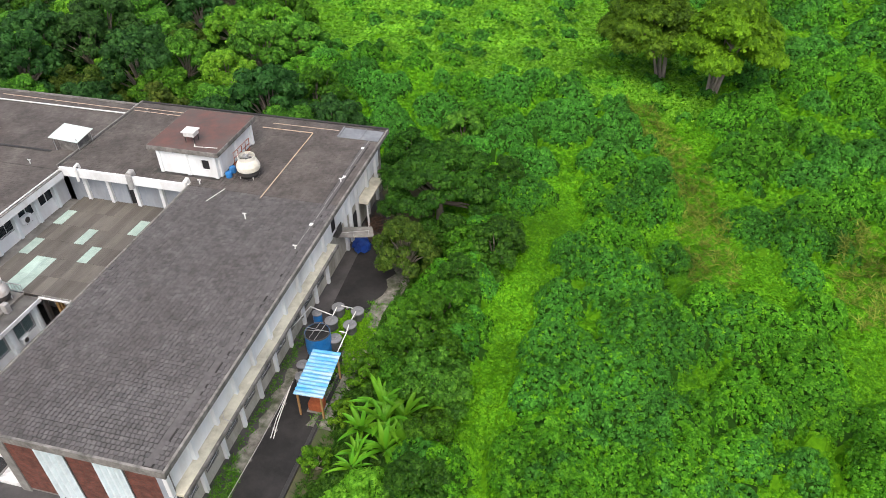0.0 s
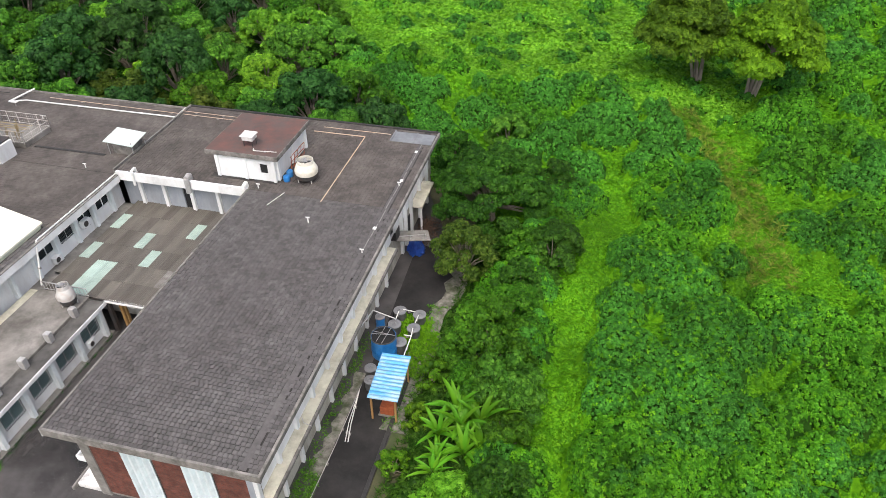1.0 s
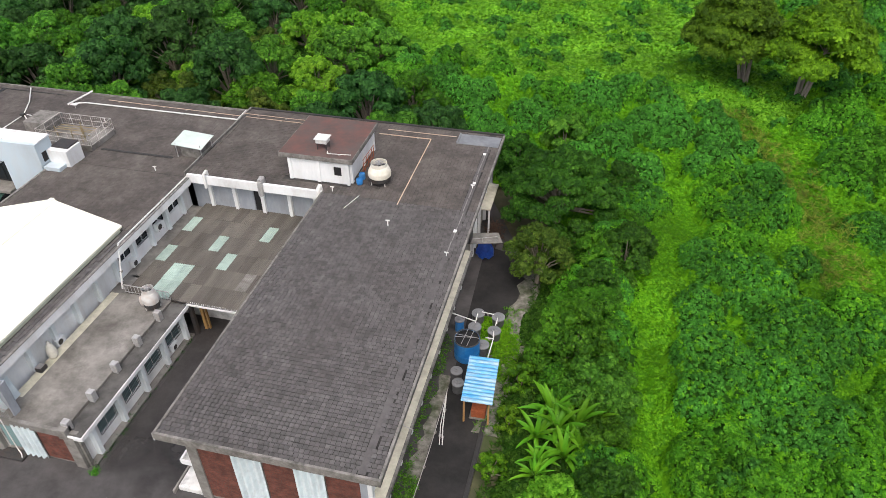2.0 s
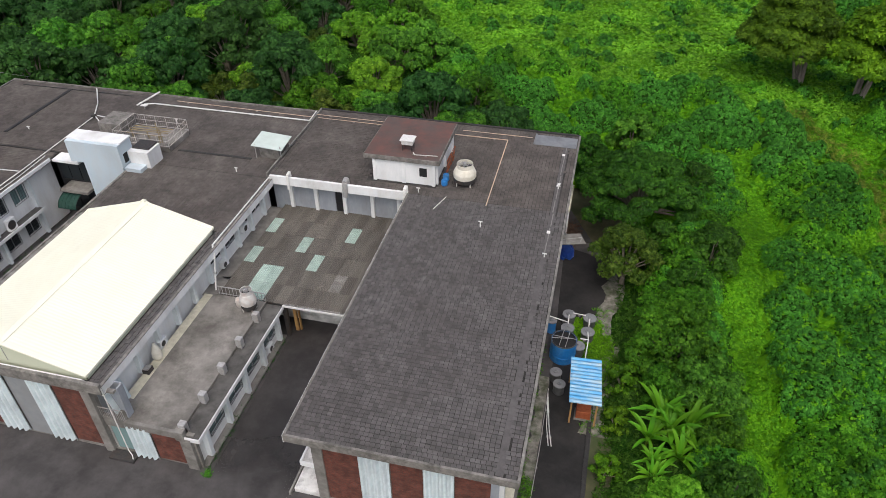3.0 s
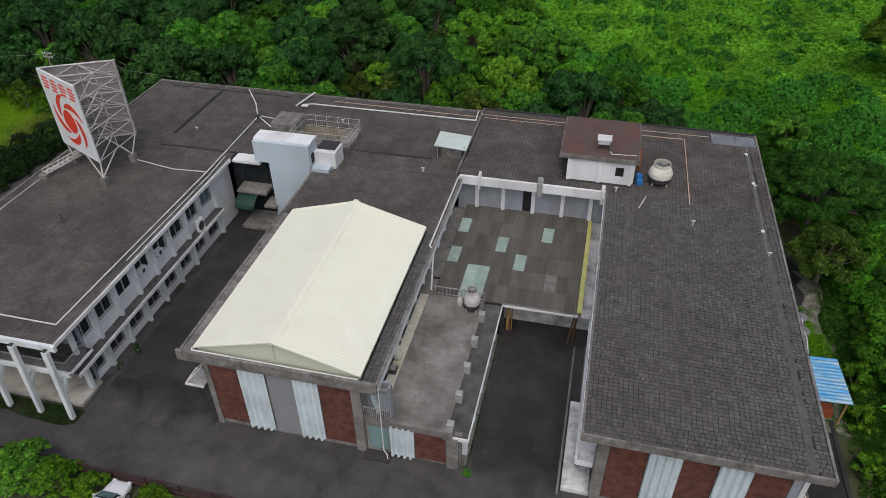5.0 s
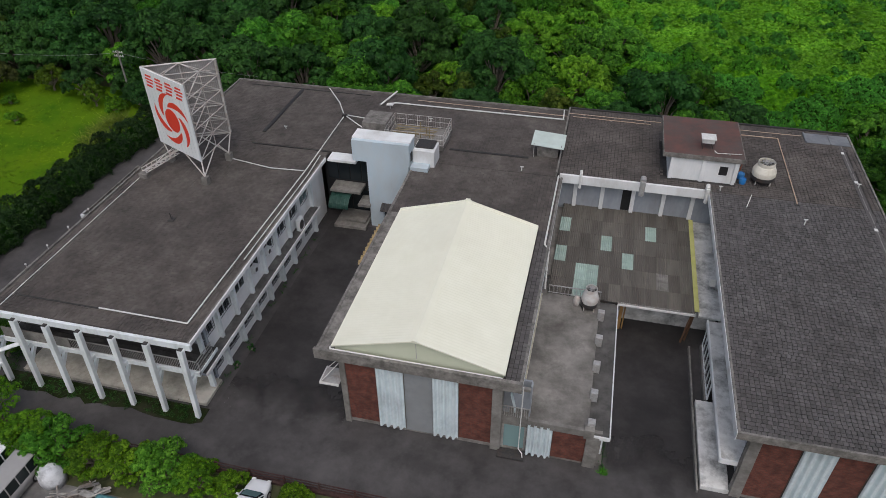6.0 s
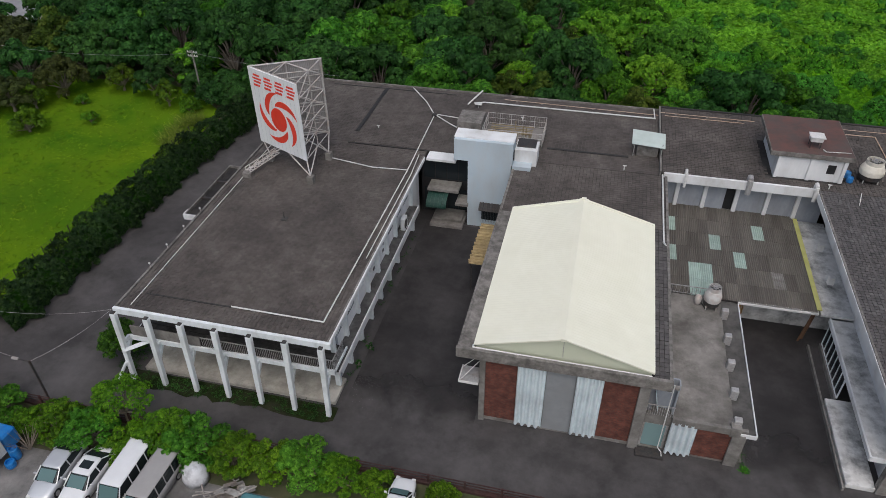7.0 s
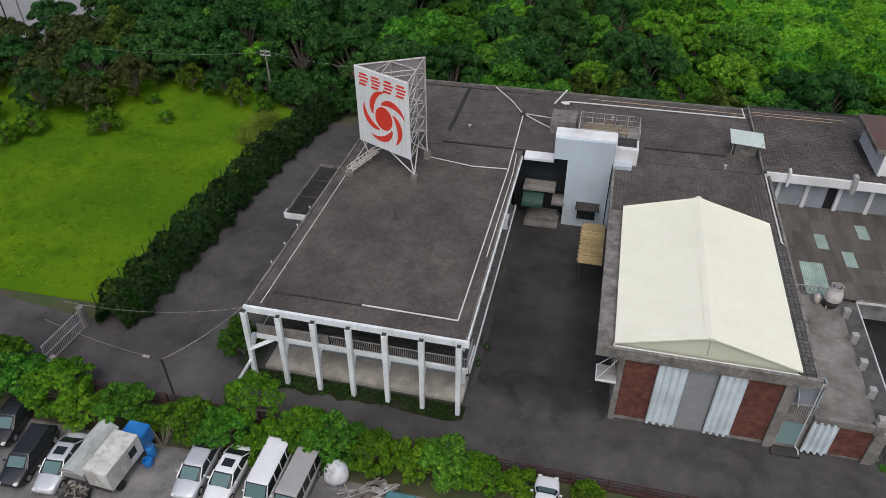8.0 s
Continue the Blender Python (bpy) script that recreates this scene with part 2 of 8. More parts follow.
def box(bm, x0, x1, y0, y1, z0, z1, mi=0):
    v = [bm.verts.new((x, y, z)) for z in (z0, z1) for x, y in ((x0, y0), (x1, y0), (x1, y1), (x0, y1))]
    for q in ((3, 2, 1, 0), (4, 5, 6, 7), (0, 1, 5, 4), (1, 2, 6, 5), (2, 3, 7, 6), (3, 0, 4, 7)):
        bm.faces.new([v[i] for i in q]).material_index = mi
    return v


def boxes(*rows, bevel=0.0):
    bm = bmesh.new()
    for r in rows:
        box(bm, *r)
    if bevel:
        bmesh.ops.bevel(bm, geom=bm.edges[:], offset=bevel, segments=1, affect="EDGES")
    return bm


def turn_box(bm, m, sx, sy, sz):
    """A box centred at the pose m."""
    v = box(bm, -sx / 2, sx / 2, -sy / 2, sy / 2, -sz / 2, sz / 2)
    for w in v:
        w.co = m @ w.co
    return v


def stick(bm, a, b, r, n=6, r2=None):
    """A round bar from a to b, closed at both ends."""
    a, b = Vector(a), Vector(b)
    d = b - a
    if d.length < 1e-5:
        return
    q = d.to_track_quat("Z", "Y").to_matrix()
    r2 = r if r2 is None else r2
    ra = [bm.verts.new(a + q @ Vector((r * math.cos(k * 2 * math.pi / n), r * math.sin(k * 2 * math.pi / n), 0))) for k in range(n)]
    rb = [bm.verts.new(b + q @ Vector((r2 * math.cos(k * 2 * math.pi / n), r2 * math.sin(k * 2 * math.pi / n), 0))) for k in range(n)]
    for k in range(n):
        bm.faces.new((ra[k], ra[(k + 1) % n], rb[(k + 1) % n], rb[k]))
    bm.faces.new(ra[::-1])
    bm.faces.new(rb)


def sticks(rows, r, n=6):
    bm = bmesh.new()
    for a, b in rows:
        stick(bm, a, b, r, n)
    return bm


def tube(bm, pts, r, n=8):
    """A pipe along a line of points."""
    for a, b in zip(pts, pts[1:]):
        stick(bm, a, b, r, n)
    return bm


def lathe(bm, profile, centre, n=20, mi=0):
    """Turn a profile of (radius, height) round an upright axis."""
    cx, cy, cz = centre
    rings = []
    for r, z in profile:
        rings.append([bm.verts.new((cx + r * math.cos(k * 2 * math.pi / n), cy + r * math.sin(k * 2 * math.pi / n), cz + z)) for k in range(n)] if r > 1e-4 else [bm.verts.new((cx, cy, cz + z))])
    for a, b in zip(rings, rings[1:]):
        for k in range(n):
            k2 = (k + 1) % n
            if len(a) == 1 and len(b) == 1:
                continue
            vs = [a[0], b[k2], b[k]] if len(a) == 1 else [a[k], a[k2], b[0]] if len(b) == 1 else [a[k], a[k2], b[k2], b[k]]
            bm.faces.new(vs).material_index = mi


def wall(axis, at, thick, u0, u1, z0, z1, holes=()):
    """An upright wall across `axis` ('x' or 'y'), from `at` to at + thick, with openings (u0, u1, z0, z1) that go through it."""
    us = sorted({u0, u1, *(h[0] for h in holes), *(h[1] for h in holes)})
    zs = sorted({z0, z1, *(h[2] for h in holes), *(h[3] for h in holes)})
    us, zs = [u for u in us if u0 <= u <= u1], [z for z in zs if z0 <= z <= z1]
    solid = lambda i, j: 0 <= i < len(us) - 1 and 0 <= j < len(zs) - 1 and not any(
        h[0] <= (us[i] + us[i + 1]) / 2 <= h[1] and h[2] <= (zs[j] + zs[j + 1]) / 2 <= h[3] for h in holes)
    bm = bmesh.new()
    cache = {}

    def vert(u, w, z):
        key = (round(u, 4), round(w, 4), round(z, 4))
        if key not in cache:
            cache[key] = bm.verts.new((w, u, z) if axis == "x" else (u, w, z))
        return cache[key]

    a, b = at, at + thick
    for i in range(len(us) - 1):
        for j in range(len(zs) - 1):
            if not solid(i, j):
                continue
            p, q, r, s = us[i], us[i + 1], zs[j], zs[j + 1]
            for w in (a, b):
                bm.faces.new([vert(p, w, r), vert(q, w, r), vert(q, w, s), vert(p, w, s)])
            for ok, e in ((solid(i - 1, j), ((p, r), (p, s))), (solid(i + 1, j), ((q, r), (q, s))), (solid(i, j - 1), ((p, r), (q, r))), (solid(i, j + 1), ((p, s), (q, s)))):
                if not ok:
                    (u, z), (u2, z2) = e
                    bm.faces.new([vert(u, a, z), vert(u2, a, z2), vert(u2, b, z2), vert(u, b, z)])
    return bm


def corrugated(bm, o, u, v, waves, amp, thick=0.012, square=0.0, steps=8):
    """A wavy sheet from o along u (across the waves) and v (along them)."""
    o, u, v = Vector(o), Vector(u), Vector(v)
    nrm = u.cross(v).normalized()
    n = waves * steps
    rows = []
    for k in range(n + 1):
        s = math.sin(k / steps * 2 * math.pi)
        s = max(-1, min(1, s * (1 + square * 3)))
        p = o + u * (k / n) + nrm * (amp * s)
        rows.append([bm.verts.new(p), bm.verts.new(p + v), bm.verts.new(p - nrm * thick), bm.verts.new(p + v - nrm * thick)])
    for a, b in zip(rows, rows[1:]):
        bm.faces.new((a[0], b[0], b[1], a[1]))
        bm.faces.new((a[2], a[3], b[3], b[2]))
        bm.faces.new((a[0], a[2], b[2], b[0]))
        bm.faces.new((a[1], b[1], b[3], a[3]))
    for a in (rows[0], rows[-1]):
        bm.faces.new((a[0], a[1], a[3], a[2]))


def raw_mesh(name, verts, faces, material, size):
    """A mesh from arrays, all of whose faces have `size` corners."""
    me = bpy.data.meshes.new(name)
    me.vertices.add(len(verts))
    me.vertices.foreach_set("co", np.asarray(verts, dtype=np.float32).ravel())
    me.loops.add(len(faces) * size)
    me.loops.foreach_set("vertex_index", np.asarray(faces, dtype=np.int32).ravel())
    me.polygons.add(len(faces))
    me.polygons.foreach_set("loop_start", np.arange(len(faces), dtype=np.int32) * size)
    me.polygons.foreach_set("loop_total", np.full(len(faces), size, dtype=np.int32))
    for mt in material if isinstance(material, (list, tuple)) else [material]:
        me.materials.append(mt)
    me.polygons.foreach_set("use_smooth", np.zeros(len(faces), dtype=bool))
    me.update(calc_edges=True)
    return me


# ---- ground ----
gb = bmesh.new()
box(gb, -2600, 2600, -2600, 2600, -1.0, -0.06)
tagged(mesh_ob("ground", gb, SOIL), "weedy brown-green soil around the factory grounds", "ground", kind="structure")


def sheet(name, pts, z, material, label, category, thick=0.25):
    bm = bmesh.new()
    f = bm.faces.new([bm.verts.new((x, y, z)) for x, y in pts])
    ex = bmesh.ops.extrude_face_region(bm, geom=[f])
    for g in ex["geom"]:
        if isinstance(g, bmesh.types.BMVert):
            g.co.z -= thick
    return tagged(mesh_ob(name, bm, material), label, category, kind="structure")


yard = sheet("road", [(-112, 15.0), (-98.5, 12.9), (-92, 12.4), (-36, 13.0), (-14, 14), (-13.6, 30.5), (-13.2, 36), (-11.5, 42), (-15.5, 50), (-18.5, 56), (-30, 57), (-82, 57), (-92, 56.5),
              (-94.5, 40), (-95.2, 22), (-97, 19), (-112, 20.5)], 0.0, ASPHALT, "dark worn asphalt yard and driveway with pale stains", "asphalt")
parking = sheet("pavement", [(-112, -6), (-40, -6), (-40, 9.2), (-71, 9.4), (-100, 9.0), (-112, 9.0)], -0.02, mat("parking_concrete", (0.09, 0.088, 0.085), (0.17, 0.165, 0.16), 0.8, 0.9, (0.30, 0.29, 0.28), 0.25, 0.8),
                "patchy grey concrete parking ground", "concrete")
RUB = random.Random(17)
edge_a = [(-14.6 + 0.05 * (y - 27) + RUB.uniform(-0.5, 0.4), y) for y in range(27, 46)]
edge_b = [(-12.9 + 0.09 * (y - 27) + RUB.uniform(-0.7, 0.7), y) for y in range(45, 26, -1)]
strip = sheet("gravel_strip", edge_a + edge_b, 0.03, PALESOIL, "pale rubble strip overgrown with weeds beside the asphalt", "rubble")
tagged(sheet("lawn", [(-175, 19.5), (-97.5, 21), (-96.5, 40), (-95.8, 58), (-104, 64), (-175, 64)], 0.01, LAWN, "bright mown green lawn beyond the hedge", "lawn"))

# lane over the same asphalt, with the trees' shade put into its darker colour
sheet("lane", [(-17.0, 14.2), (-13.9, 14.2), (-13.75, 32.0), (-13.3, 36), (-11.7, 42), (-14.0, 47.0), (-17.6, 48.0), (-17.3, 40.0), (-17.0, 33.0)], 0.012, mat("damp_dark_asphalt", (0.010, 0.0095, 0.0095), (0.021, 0.0195, 0.0198), 0.7, 0.85, (0.045, 0.042, 0.040), 0.3, 0.6, bump=0.4), "asphalt lane beside the warehouse, painted dark for tree shade", "asphalt", 0.1)
DARKYARD = mat("damp_yard_asphalt", (0.019, 0.0178, 0.0178), (0.037, 0.0345, 0.0345), 0.4, 0.62, (0.075, 0.070, 0.069), 0.22, 0.7, bump=0.4)


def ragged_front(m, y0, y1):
    """The dark layer thins out raggedly between y0 and y1 and the lighter asphalt beneath shows through."""
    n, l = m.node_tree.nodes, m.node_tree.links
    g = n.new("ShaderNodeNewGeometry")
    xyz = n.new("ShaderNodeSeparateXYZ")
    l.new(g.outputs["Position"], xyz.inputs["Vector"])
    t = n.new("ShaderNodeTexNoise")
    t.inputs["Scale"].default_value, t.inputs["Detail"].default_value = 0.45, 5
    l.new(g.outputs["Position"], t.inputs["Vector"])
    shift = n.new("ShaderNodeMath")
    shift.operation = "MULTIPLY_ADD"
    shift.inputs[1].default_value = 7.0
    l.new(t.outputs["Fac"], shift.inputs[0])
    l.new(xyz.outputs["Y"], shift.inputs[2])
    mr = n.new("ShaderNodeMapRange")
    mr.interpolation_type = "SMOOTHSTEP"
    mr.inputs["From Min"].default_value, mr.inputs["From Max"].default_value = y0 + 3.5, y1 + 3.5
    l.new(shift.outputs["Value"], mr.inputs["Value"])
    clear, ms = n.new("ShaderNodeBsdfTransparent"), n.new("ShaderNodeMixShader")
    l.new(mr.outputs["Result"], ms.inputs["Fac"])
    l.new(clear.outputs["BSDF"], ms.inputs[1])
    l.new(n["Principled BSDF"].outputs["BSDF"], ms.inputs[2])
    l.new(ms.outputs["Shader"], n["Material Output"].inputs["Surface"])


ragged_front(DARKYARD, 17.0, 22.0)
for x0, x1, y1, label in ((-65.1, -55.7, 41.0, "dark asphalt of the inner yard"), (-37.6, -32.0, 33.3, "dark asphalt of the loading yard")):
    sheet("yard", [(x0, 15.2), (x1, 15.2), (x1, y1), (x0, y1)], 0.008, DARKYARD, label, "asphalt", 0.05)
wa = [(-17.85 + RUB.uniform(-0.3, 0.25), 22.5 + 0.7 * k) for k in range(14)]
wb = [(-17.08 + RUB.uniform(-0.06, 0.06), 22.5 + 0.7 * k) for k in range(13, -1, -1)]
sheet("wall_strip", wa + wb, 0.06, PALESOIL, "pale broken concrete strip between the warehouse and the lane", "concrete", 0.1)
sheet("planting_strip", [(-82.2 + 0.7 * k, 15.75 + RUB.uniform(-0.25, 0.25)) for k in range(25)] + [(-65.4, 17.1), (-82.2, 17.2)], 0.03, mat("mossy_grass", (0.009, 0.016, 0.005), (0.020, 0.030, 0.008), 2.0, 0.95, (0.045, 0.038, 0.03), 0.6, 0.8, gloss=0.05, bump=0.8, fine=12), "dark mossy grass strip at the feet of the columns", "grass", 0.1)

# ---- the factory: wings, roofs and walls ----
ZB, ZA = 7.0, 6.65        # roof heights of the high and the low part


def tile_roof(roof, x0, x1, y0, y1, z, single, skip=(), material=None, w=0.42, d=0.42, seed=1, uneven=1.0, gap=0.036, loose_by=1.0):
    """Pavers on a roof: those inside `single` (x0, x1, y0, y1) are objects of their own, the rest one joined layer."""
    material = material or TILES
    rng = random.Random(seed)
    nx, ny = round((x1 - x0) / w), round((y1 - y0) / d)
    w, d = (x1 - x0) / nx, (y1 - y0) / ny
    h = 0.05
    base = boxes((-w / 2 + gap / 2, w / 2 - gap / 2, -d / 2 + gap / 2, d / 2 - gap / 2, -h, 0.0))
    shared = bpy.data.meshes.new("tile")
    base.to_mesh(shared)
    base.free()
    shared.materials.append(TILE if material is TILES else TILE_OLD)
    vs, fs = [], []
    for j in range(ny):
        shift = rng.choice((0.0, 0.0, 0.0, 0.0, 0.3, 0.08, -0.1)) * w * uneven
        for i in range(-1, nx + 1):
            cx, cy = x0 + (i + 0.5) * w + shift, y0 + (j + 0.5) * d
            left, right = max(x0, cx - w / 2 + gap / 2), min(x1, cx + w / 2 - gap / 2)
            if right - left < 0.06:
                continue
            cx = (left + right) / 2
            if any(a < cx < b and c < cy < e for a, b, c, e in skip):
                continue
            dz, tx, ty, rz = [rng.gauss(0, q) * loose_by for q in (0.008, 0.012, 0.012, 0.02)]
            if single and single[0] < cx < single[1] and single[2] < cy < single[3]:
                ob = new("tile", shared)
                ob.location, ob.rotation_euler = (cx, cy, z + dz), (tx, ty, rz)
                under(ob, roof)
                continue
            k = len(vs)
            hx, hy = (right - left) / 2, d / 2 - gap / 2
            for sz in (0, 1):
                for sx, sy in ((-1, -1), (1, -1), (1, 1), (-1, 1)):
                    px, py = sx * hx, sy * hy
                    vs.append((cx + px - rz * py, cy + py + rz * px, z + dz + tx * py - ty * px - (0 if sz else h)))
            fs += [(k + 4, k + 5, k + 6, k + 7), (k, k + 1, k + 5, k + 4), (k + 1, k + 2, k + 6, k + 5), (k + 2, k + 3, k + 7, k + 6), (k + 3, k, k + 4, k + 7)]
    ob = new("tiles", raw_mesh("tiles", vs, fs, material, 4))
    tagged(under(ob, roof), kind="stuff")


def window(parent, axis, at, out, u0, u1, z0, z1, grille="", frame_mat=WHITE, bars=2, glass=None):
    """A window in a wall whose outer face is at `at`; out = +1 or -1 is the way that it faces."""
    f = 0.06

    def bx(bm, ua, ub, wa, wb, za, zb):
        lo, hi = sorted((wa, wb))
        box(bm, *((lo, hi, ua, ub) if axis == "x" else (ua, ub, lo, hi)), za, zb)

    w0, w1 = at - out * 0.16, at - out * 0.06
    bm = bmesh.new()
    bx(bm, u0, u1, w0, w1, z0, z0 + f)
    bx(bm, u0, u1, w0, w1, z1 - f, z1)
    bx(bm, u0, u0 + f, w0, w1, z0 + f, z1 - f)
    bx(bm, u1 - f, u1, w0, w1, z0 + f, z1 - f)
    for k in range(1, bars):
        u = u0 + (u1 - u0) * k / bars
        bx(bm, u - 0.025, u + 0.025, w0, w1, z0 + f, z1 - f)
    win = part("window", bm, frame_mat, parent)
    for k in range(bars):
        a, b = u0 + (u1 - u0) * k / bars, u0 + (u1 - u0) * (k + 1) / bars
        bm = bmesh.new()
        bx(bm, a + 0.04, b - 0.04, at - out * 0.13, at - out * 0.115, z0 + f, z1 - f)
        part("pane", bm, glass or GLASS, win)
    if grille:
        bm = bmesh.new()
        n = max(3, round((u1 - u0) / (0.14 if grille == "bars" else 0.26)))
        for k in range(n + 1):
            u = u0 + (u1 - u0) * k / n
            bx(bm, u - 0.012, u + 0.012, at + out * 0.02, at + out * 0.05, z0, z1)
        m = max(2, round((z1 - z0) / (0.5 if grille == "bars" else 0.26)))
        for k in range(m + 1):
            z = z0 + (z1 - z0) * k / m
            bx(bm, u0, u1, at + out * 0.025, at + out * 0.045, z - 0.012, z + 0.012)
        part("grille", bm, GRILLE, win)
    return win


def pilaster(parent, x0, x1, y0, y1, z0, z1, material=WHITE, name="pilaster"):
    return part(name, boxes((x0, x1, y0, y1, z0, z1), bevel=0.02), material, parent)


# -- warehouse wing, with the high rear wing to its left --
warehouse = thing("warehouse_wing", (-24.3, 37, 0), "long two-storey warehouse wing with grey paver roof and brick panels", "building")
roof = part("roof", boxes((-31.05, -17.58, 17.4, 56.5, 6.62, ZB - 0.05), (-44.0, -31.05, 43.3, 56.5, 6.62, ZB - 0.05)), [JOINT], warehouse, "flat roof laid with dark grey square pavers")
B_SKIP = [(-35, -28.8, 44.4, 51.3), (-18.95, -18.5, 17, 57)]
tile_roof(roof, -30.95, -17.75, 17.5, 43.1, ZB, (-30.0, -22.0, 17.5, 20.5), B_SKIP, seed=2, gap=0.036, uneven=1.0, w=0.3, d=0.3)
tile_roof(roof, -43.85, -17.75, 43.13, 56.3, ZB, None, B_SKIP, seed=3, material=TILES_OLD, gap=0.036, w=0.31, d=0.31)
part("edge_strip", boxes((-17.72, -17.56, 17.38, 56.52, 6.66, 7.04), (-31.07, -30.93, 17.38, 43.3, 6.5, 7.05), (-31.0, -17.6, 17.36, 17.5, 6.5, 7.06)), FASCIA, warehouse, "weathered concrete roof edge")
part("seam_strip", boxes((-18.95, -18.5, 17.6, 56, ZB - 0.04, ZB - 0.006)), MORTAR, warehouse, "smooth mortar seam along the roof")
part("seam_strip", boxes((-29.2, -29.06, 27.5, 42, ZB - 0.02, ZB + 0.02)), MORTAR, warehouse)
part("back_edge", boxes((-44.0, -17.6, 56.36, 56.56, 6.5, 7.1)), DARKMETAL, warehouse, "dark tarred parapet edge")
part("white_edge", boxes((-31.12, -31.07, 17.4, 43.0, 6.36, 6.97)), WHITE, warehouse, "white painted roof edge")
# front: brick panels and pale corrugated strips
part("wall", wall("y", 18.35, 0.25, -30.0, -18.55, 0, 6.6), CONCRETE, warehouse)
FRONT_B = [(-29.25, -27.06), (-25.11, -23.16), (-21.27, -19.22)]
for a, b in FRONT_B:
    part("brick_panel", boxes((a, b, 18.27, 18.352, 0.35, 6.3)), BRICK, warehouse, "red brick infill panel")
for a, b in ((-27.06, -25.11), (-23.16, -21.27)):
    bm = bmesh.new()
    corrugated(bm, (a + 0.03, 18.16, 0.3), (b - a - 0.06, 0, 0), (0, 0, 6.0), 4, 0.115, square=0.15, steps=12)
    part("corrugated_strip", bm, CORRW, warehouse, "pale blue-white corrugated sheet strip")
pilaster(warehouse, -29.95, -29.27, 18.2, 18.45, 0, 6.5, CONCRETE, "column")
pilaster(warehouse, -19.2, -18.5, 18.2, 18.45, 0, 6.5, GREYWALL, "column")
# right side: white upper storey, broad ledge, aged lower storey
LOWWALL = mat("aged_grey_cream_paint", (0.36, 0.35, 0.30), (0.50, 0.48, 0.42), 1.4, 0.85, (0.19, 0.17, 0.13), 0.6, 0.8, stretch=(1, 1, 0.4), bump=0.2)
PB = [18.25 + 2.58 * k for k in range(10)]
low_holes = [(y + 0.55, y + 2.05, 1.15, 2.45) for y in PB[:-1]]
part("wall", wall("x", -18.95, 0.25, 18.6, 56.2, 0, 3.15, low_holes), LOWWALL, warehouse, "aged grey-cream lower wall with mildew stains")
part("wall", wall("x", -18.95, 0.25, 18.6, 56.2, 3.15, 6.62, [(43.55, 44.65, 3.45, 5.6)]), WHITE, warehouse, "white painted upper wall")
for h in low_holes:
    window(warehouse, "x", -18.7, 1, *h, grille="bars")
for y in PB:
    pilaster(warehouse, -18.71, -18.42, y - 0.15, y + 0.15, 3.4, 6.62)
    pilaster(warehouse, -18.71, -18.46, y - 0.15, y + 0.15, 0, 3.15)
part("ledge", boxes((-18.71, -17.95, 18.4, 42.6, 3.15, 3.4), bevel=0.02), YELLEDGE, warehouse, "yellowed concrete ledge between the storeys")
part("ledge_rim", boxes((-17.95, -17.78, 18.38, 42.62, 3.12, 3.38), bevel=0.015), FASCIA, warehouse, "mildewed grey drip edge of the ledge")
part("wall_bracket", sticks([((-18.6, 24.2, 3.6), (-18.3, 23.8, 3.5)), ((-18.3, 23.8, 3.5), (-17.7, 23.7, 3.45))], 0.025, 5), STEEL, warehouse, "thin bent cable over the ledge")
# rear corner of the right side: thin hoods, a doorway and far bays
part("hood", boxes((-18.69, -17.55, 49.4, 53.9, 2.95, 3.1), bevel=0.02), YELLEDGE, warehouse, "yellow-stained concrete hood")
part("hood_post", boxes((-17.75, -17.6, 49.5, 49.65, 0, 2.95)), WHITE, warehouse)
bm = bmesh.new()
turn_box(bm, Matrix.Translation((-17.4, 45.6, 2.62)) @ Euler((0, radians(6), radians(24))).to_matrix().to_4x4(), 3.0, 1.5, 0.07)
part("hood", bm, CONCRETE, warehouse, "thin weathered sloping canopy sheet")
part("hood_railing", sticks([((-18.6, 44.35, 3.2), (-16.2, 45.6, 3.0)), ((-18.6, 44.35, 2.7), (-18.6, 44.35, 3.2)), ((-17.4, 44.98, 2.6), (-17.4, 44.98, 3.1)), ((-16.2, 45.6, 2.5), (-16.2, 45.6, 3.0))], 0.025, 5), STEEL, warehouse, "thin grey rail of the canopy")
# near-black plates paint the shade inside the doorways
part("door_opening", boxes((-18.9, -18.84, 43.5, 44.7, 3.45, 5.6)), DARK, warehouse, "open doorway with its unlit inside painted near-black")
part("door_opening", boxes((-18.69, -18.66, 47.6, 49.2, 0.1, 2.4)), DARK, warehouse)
part("door_grating", boxes((-18.69, -18.2, 43.6, 44.6, 3.3, 3.42), (-18.25, -18.2, 43.6, 44.6, 3.42, 4.3)), DARKMETAL, warehouse, "dark metal grating before the doorway")
for y in (46.1, 47.4, 49.2, 52.0, 54.6):
    pilaster(warehouse, -18.71, -18.42, y, y + 0.3, 0, 6.62)
# left side, facing the loading yard
hl = [(20.5 + 2.6 * k, 22.3 + 2.6 * k, 4.2, 5.9) for k in range(8)] + [(26.2, 31.4, 0.9, 2.5)]
part("wall", wall("x", -29.4, 0.25, 18.6, 43.3, 0, 6.6, hl), WHITE, warehouse, "grey painted wall to the loading yard")
for h in hl[:-1]:
    window(warehouse, "x", -29.4, -1, *h)
window(warehouse, "x", -31.02, -1, 25.6, 31.2, 0.42, 2.58, bars=7)
part("screen_base", boxes((-31.08, -30.9, 25.6, 31.2, 0, 0.42)), CONCRETE, warehouse)
part("ledge", boxes((-31.0, -29.39, 18.65, 31.3, 2.68, 2.85), bevel=0.015), PALELEDGE, warehouse, "dirty concrete ledge with a white rim")
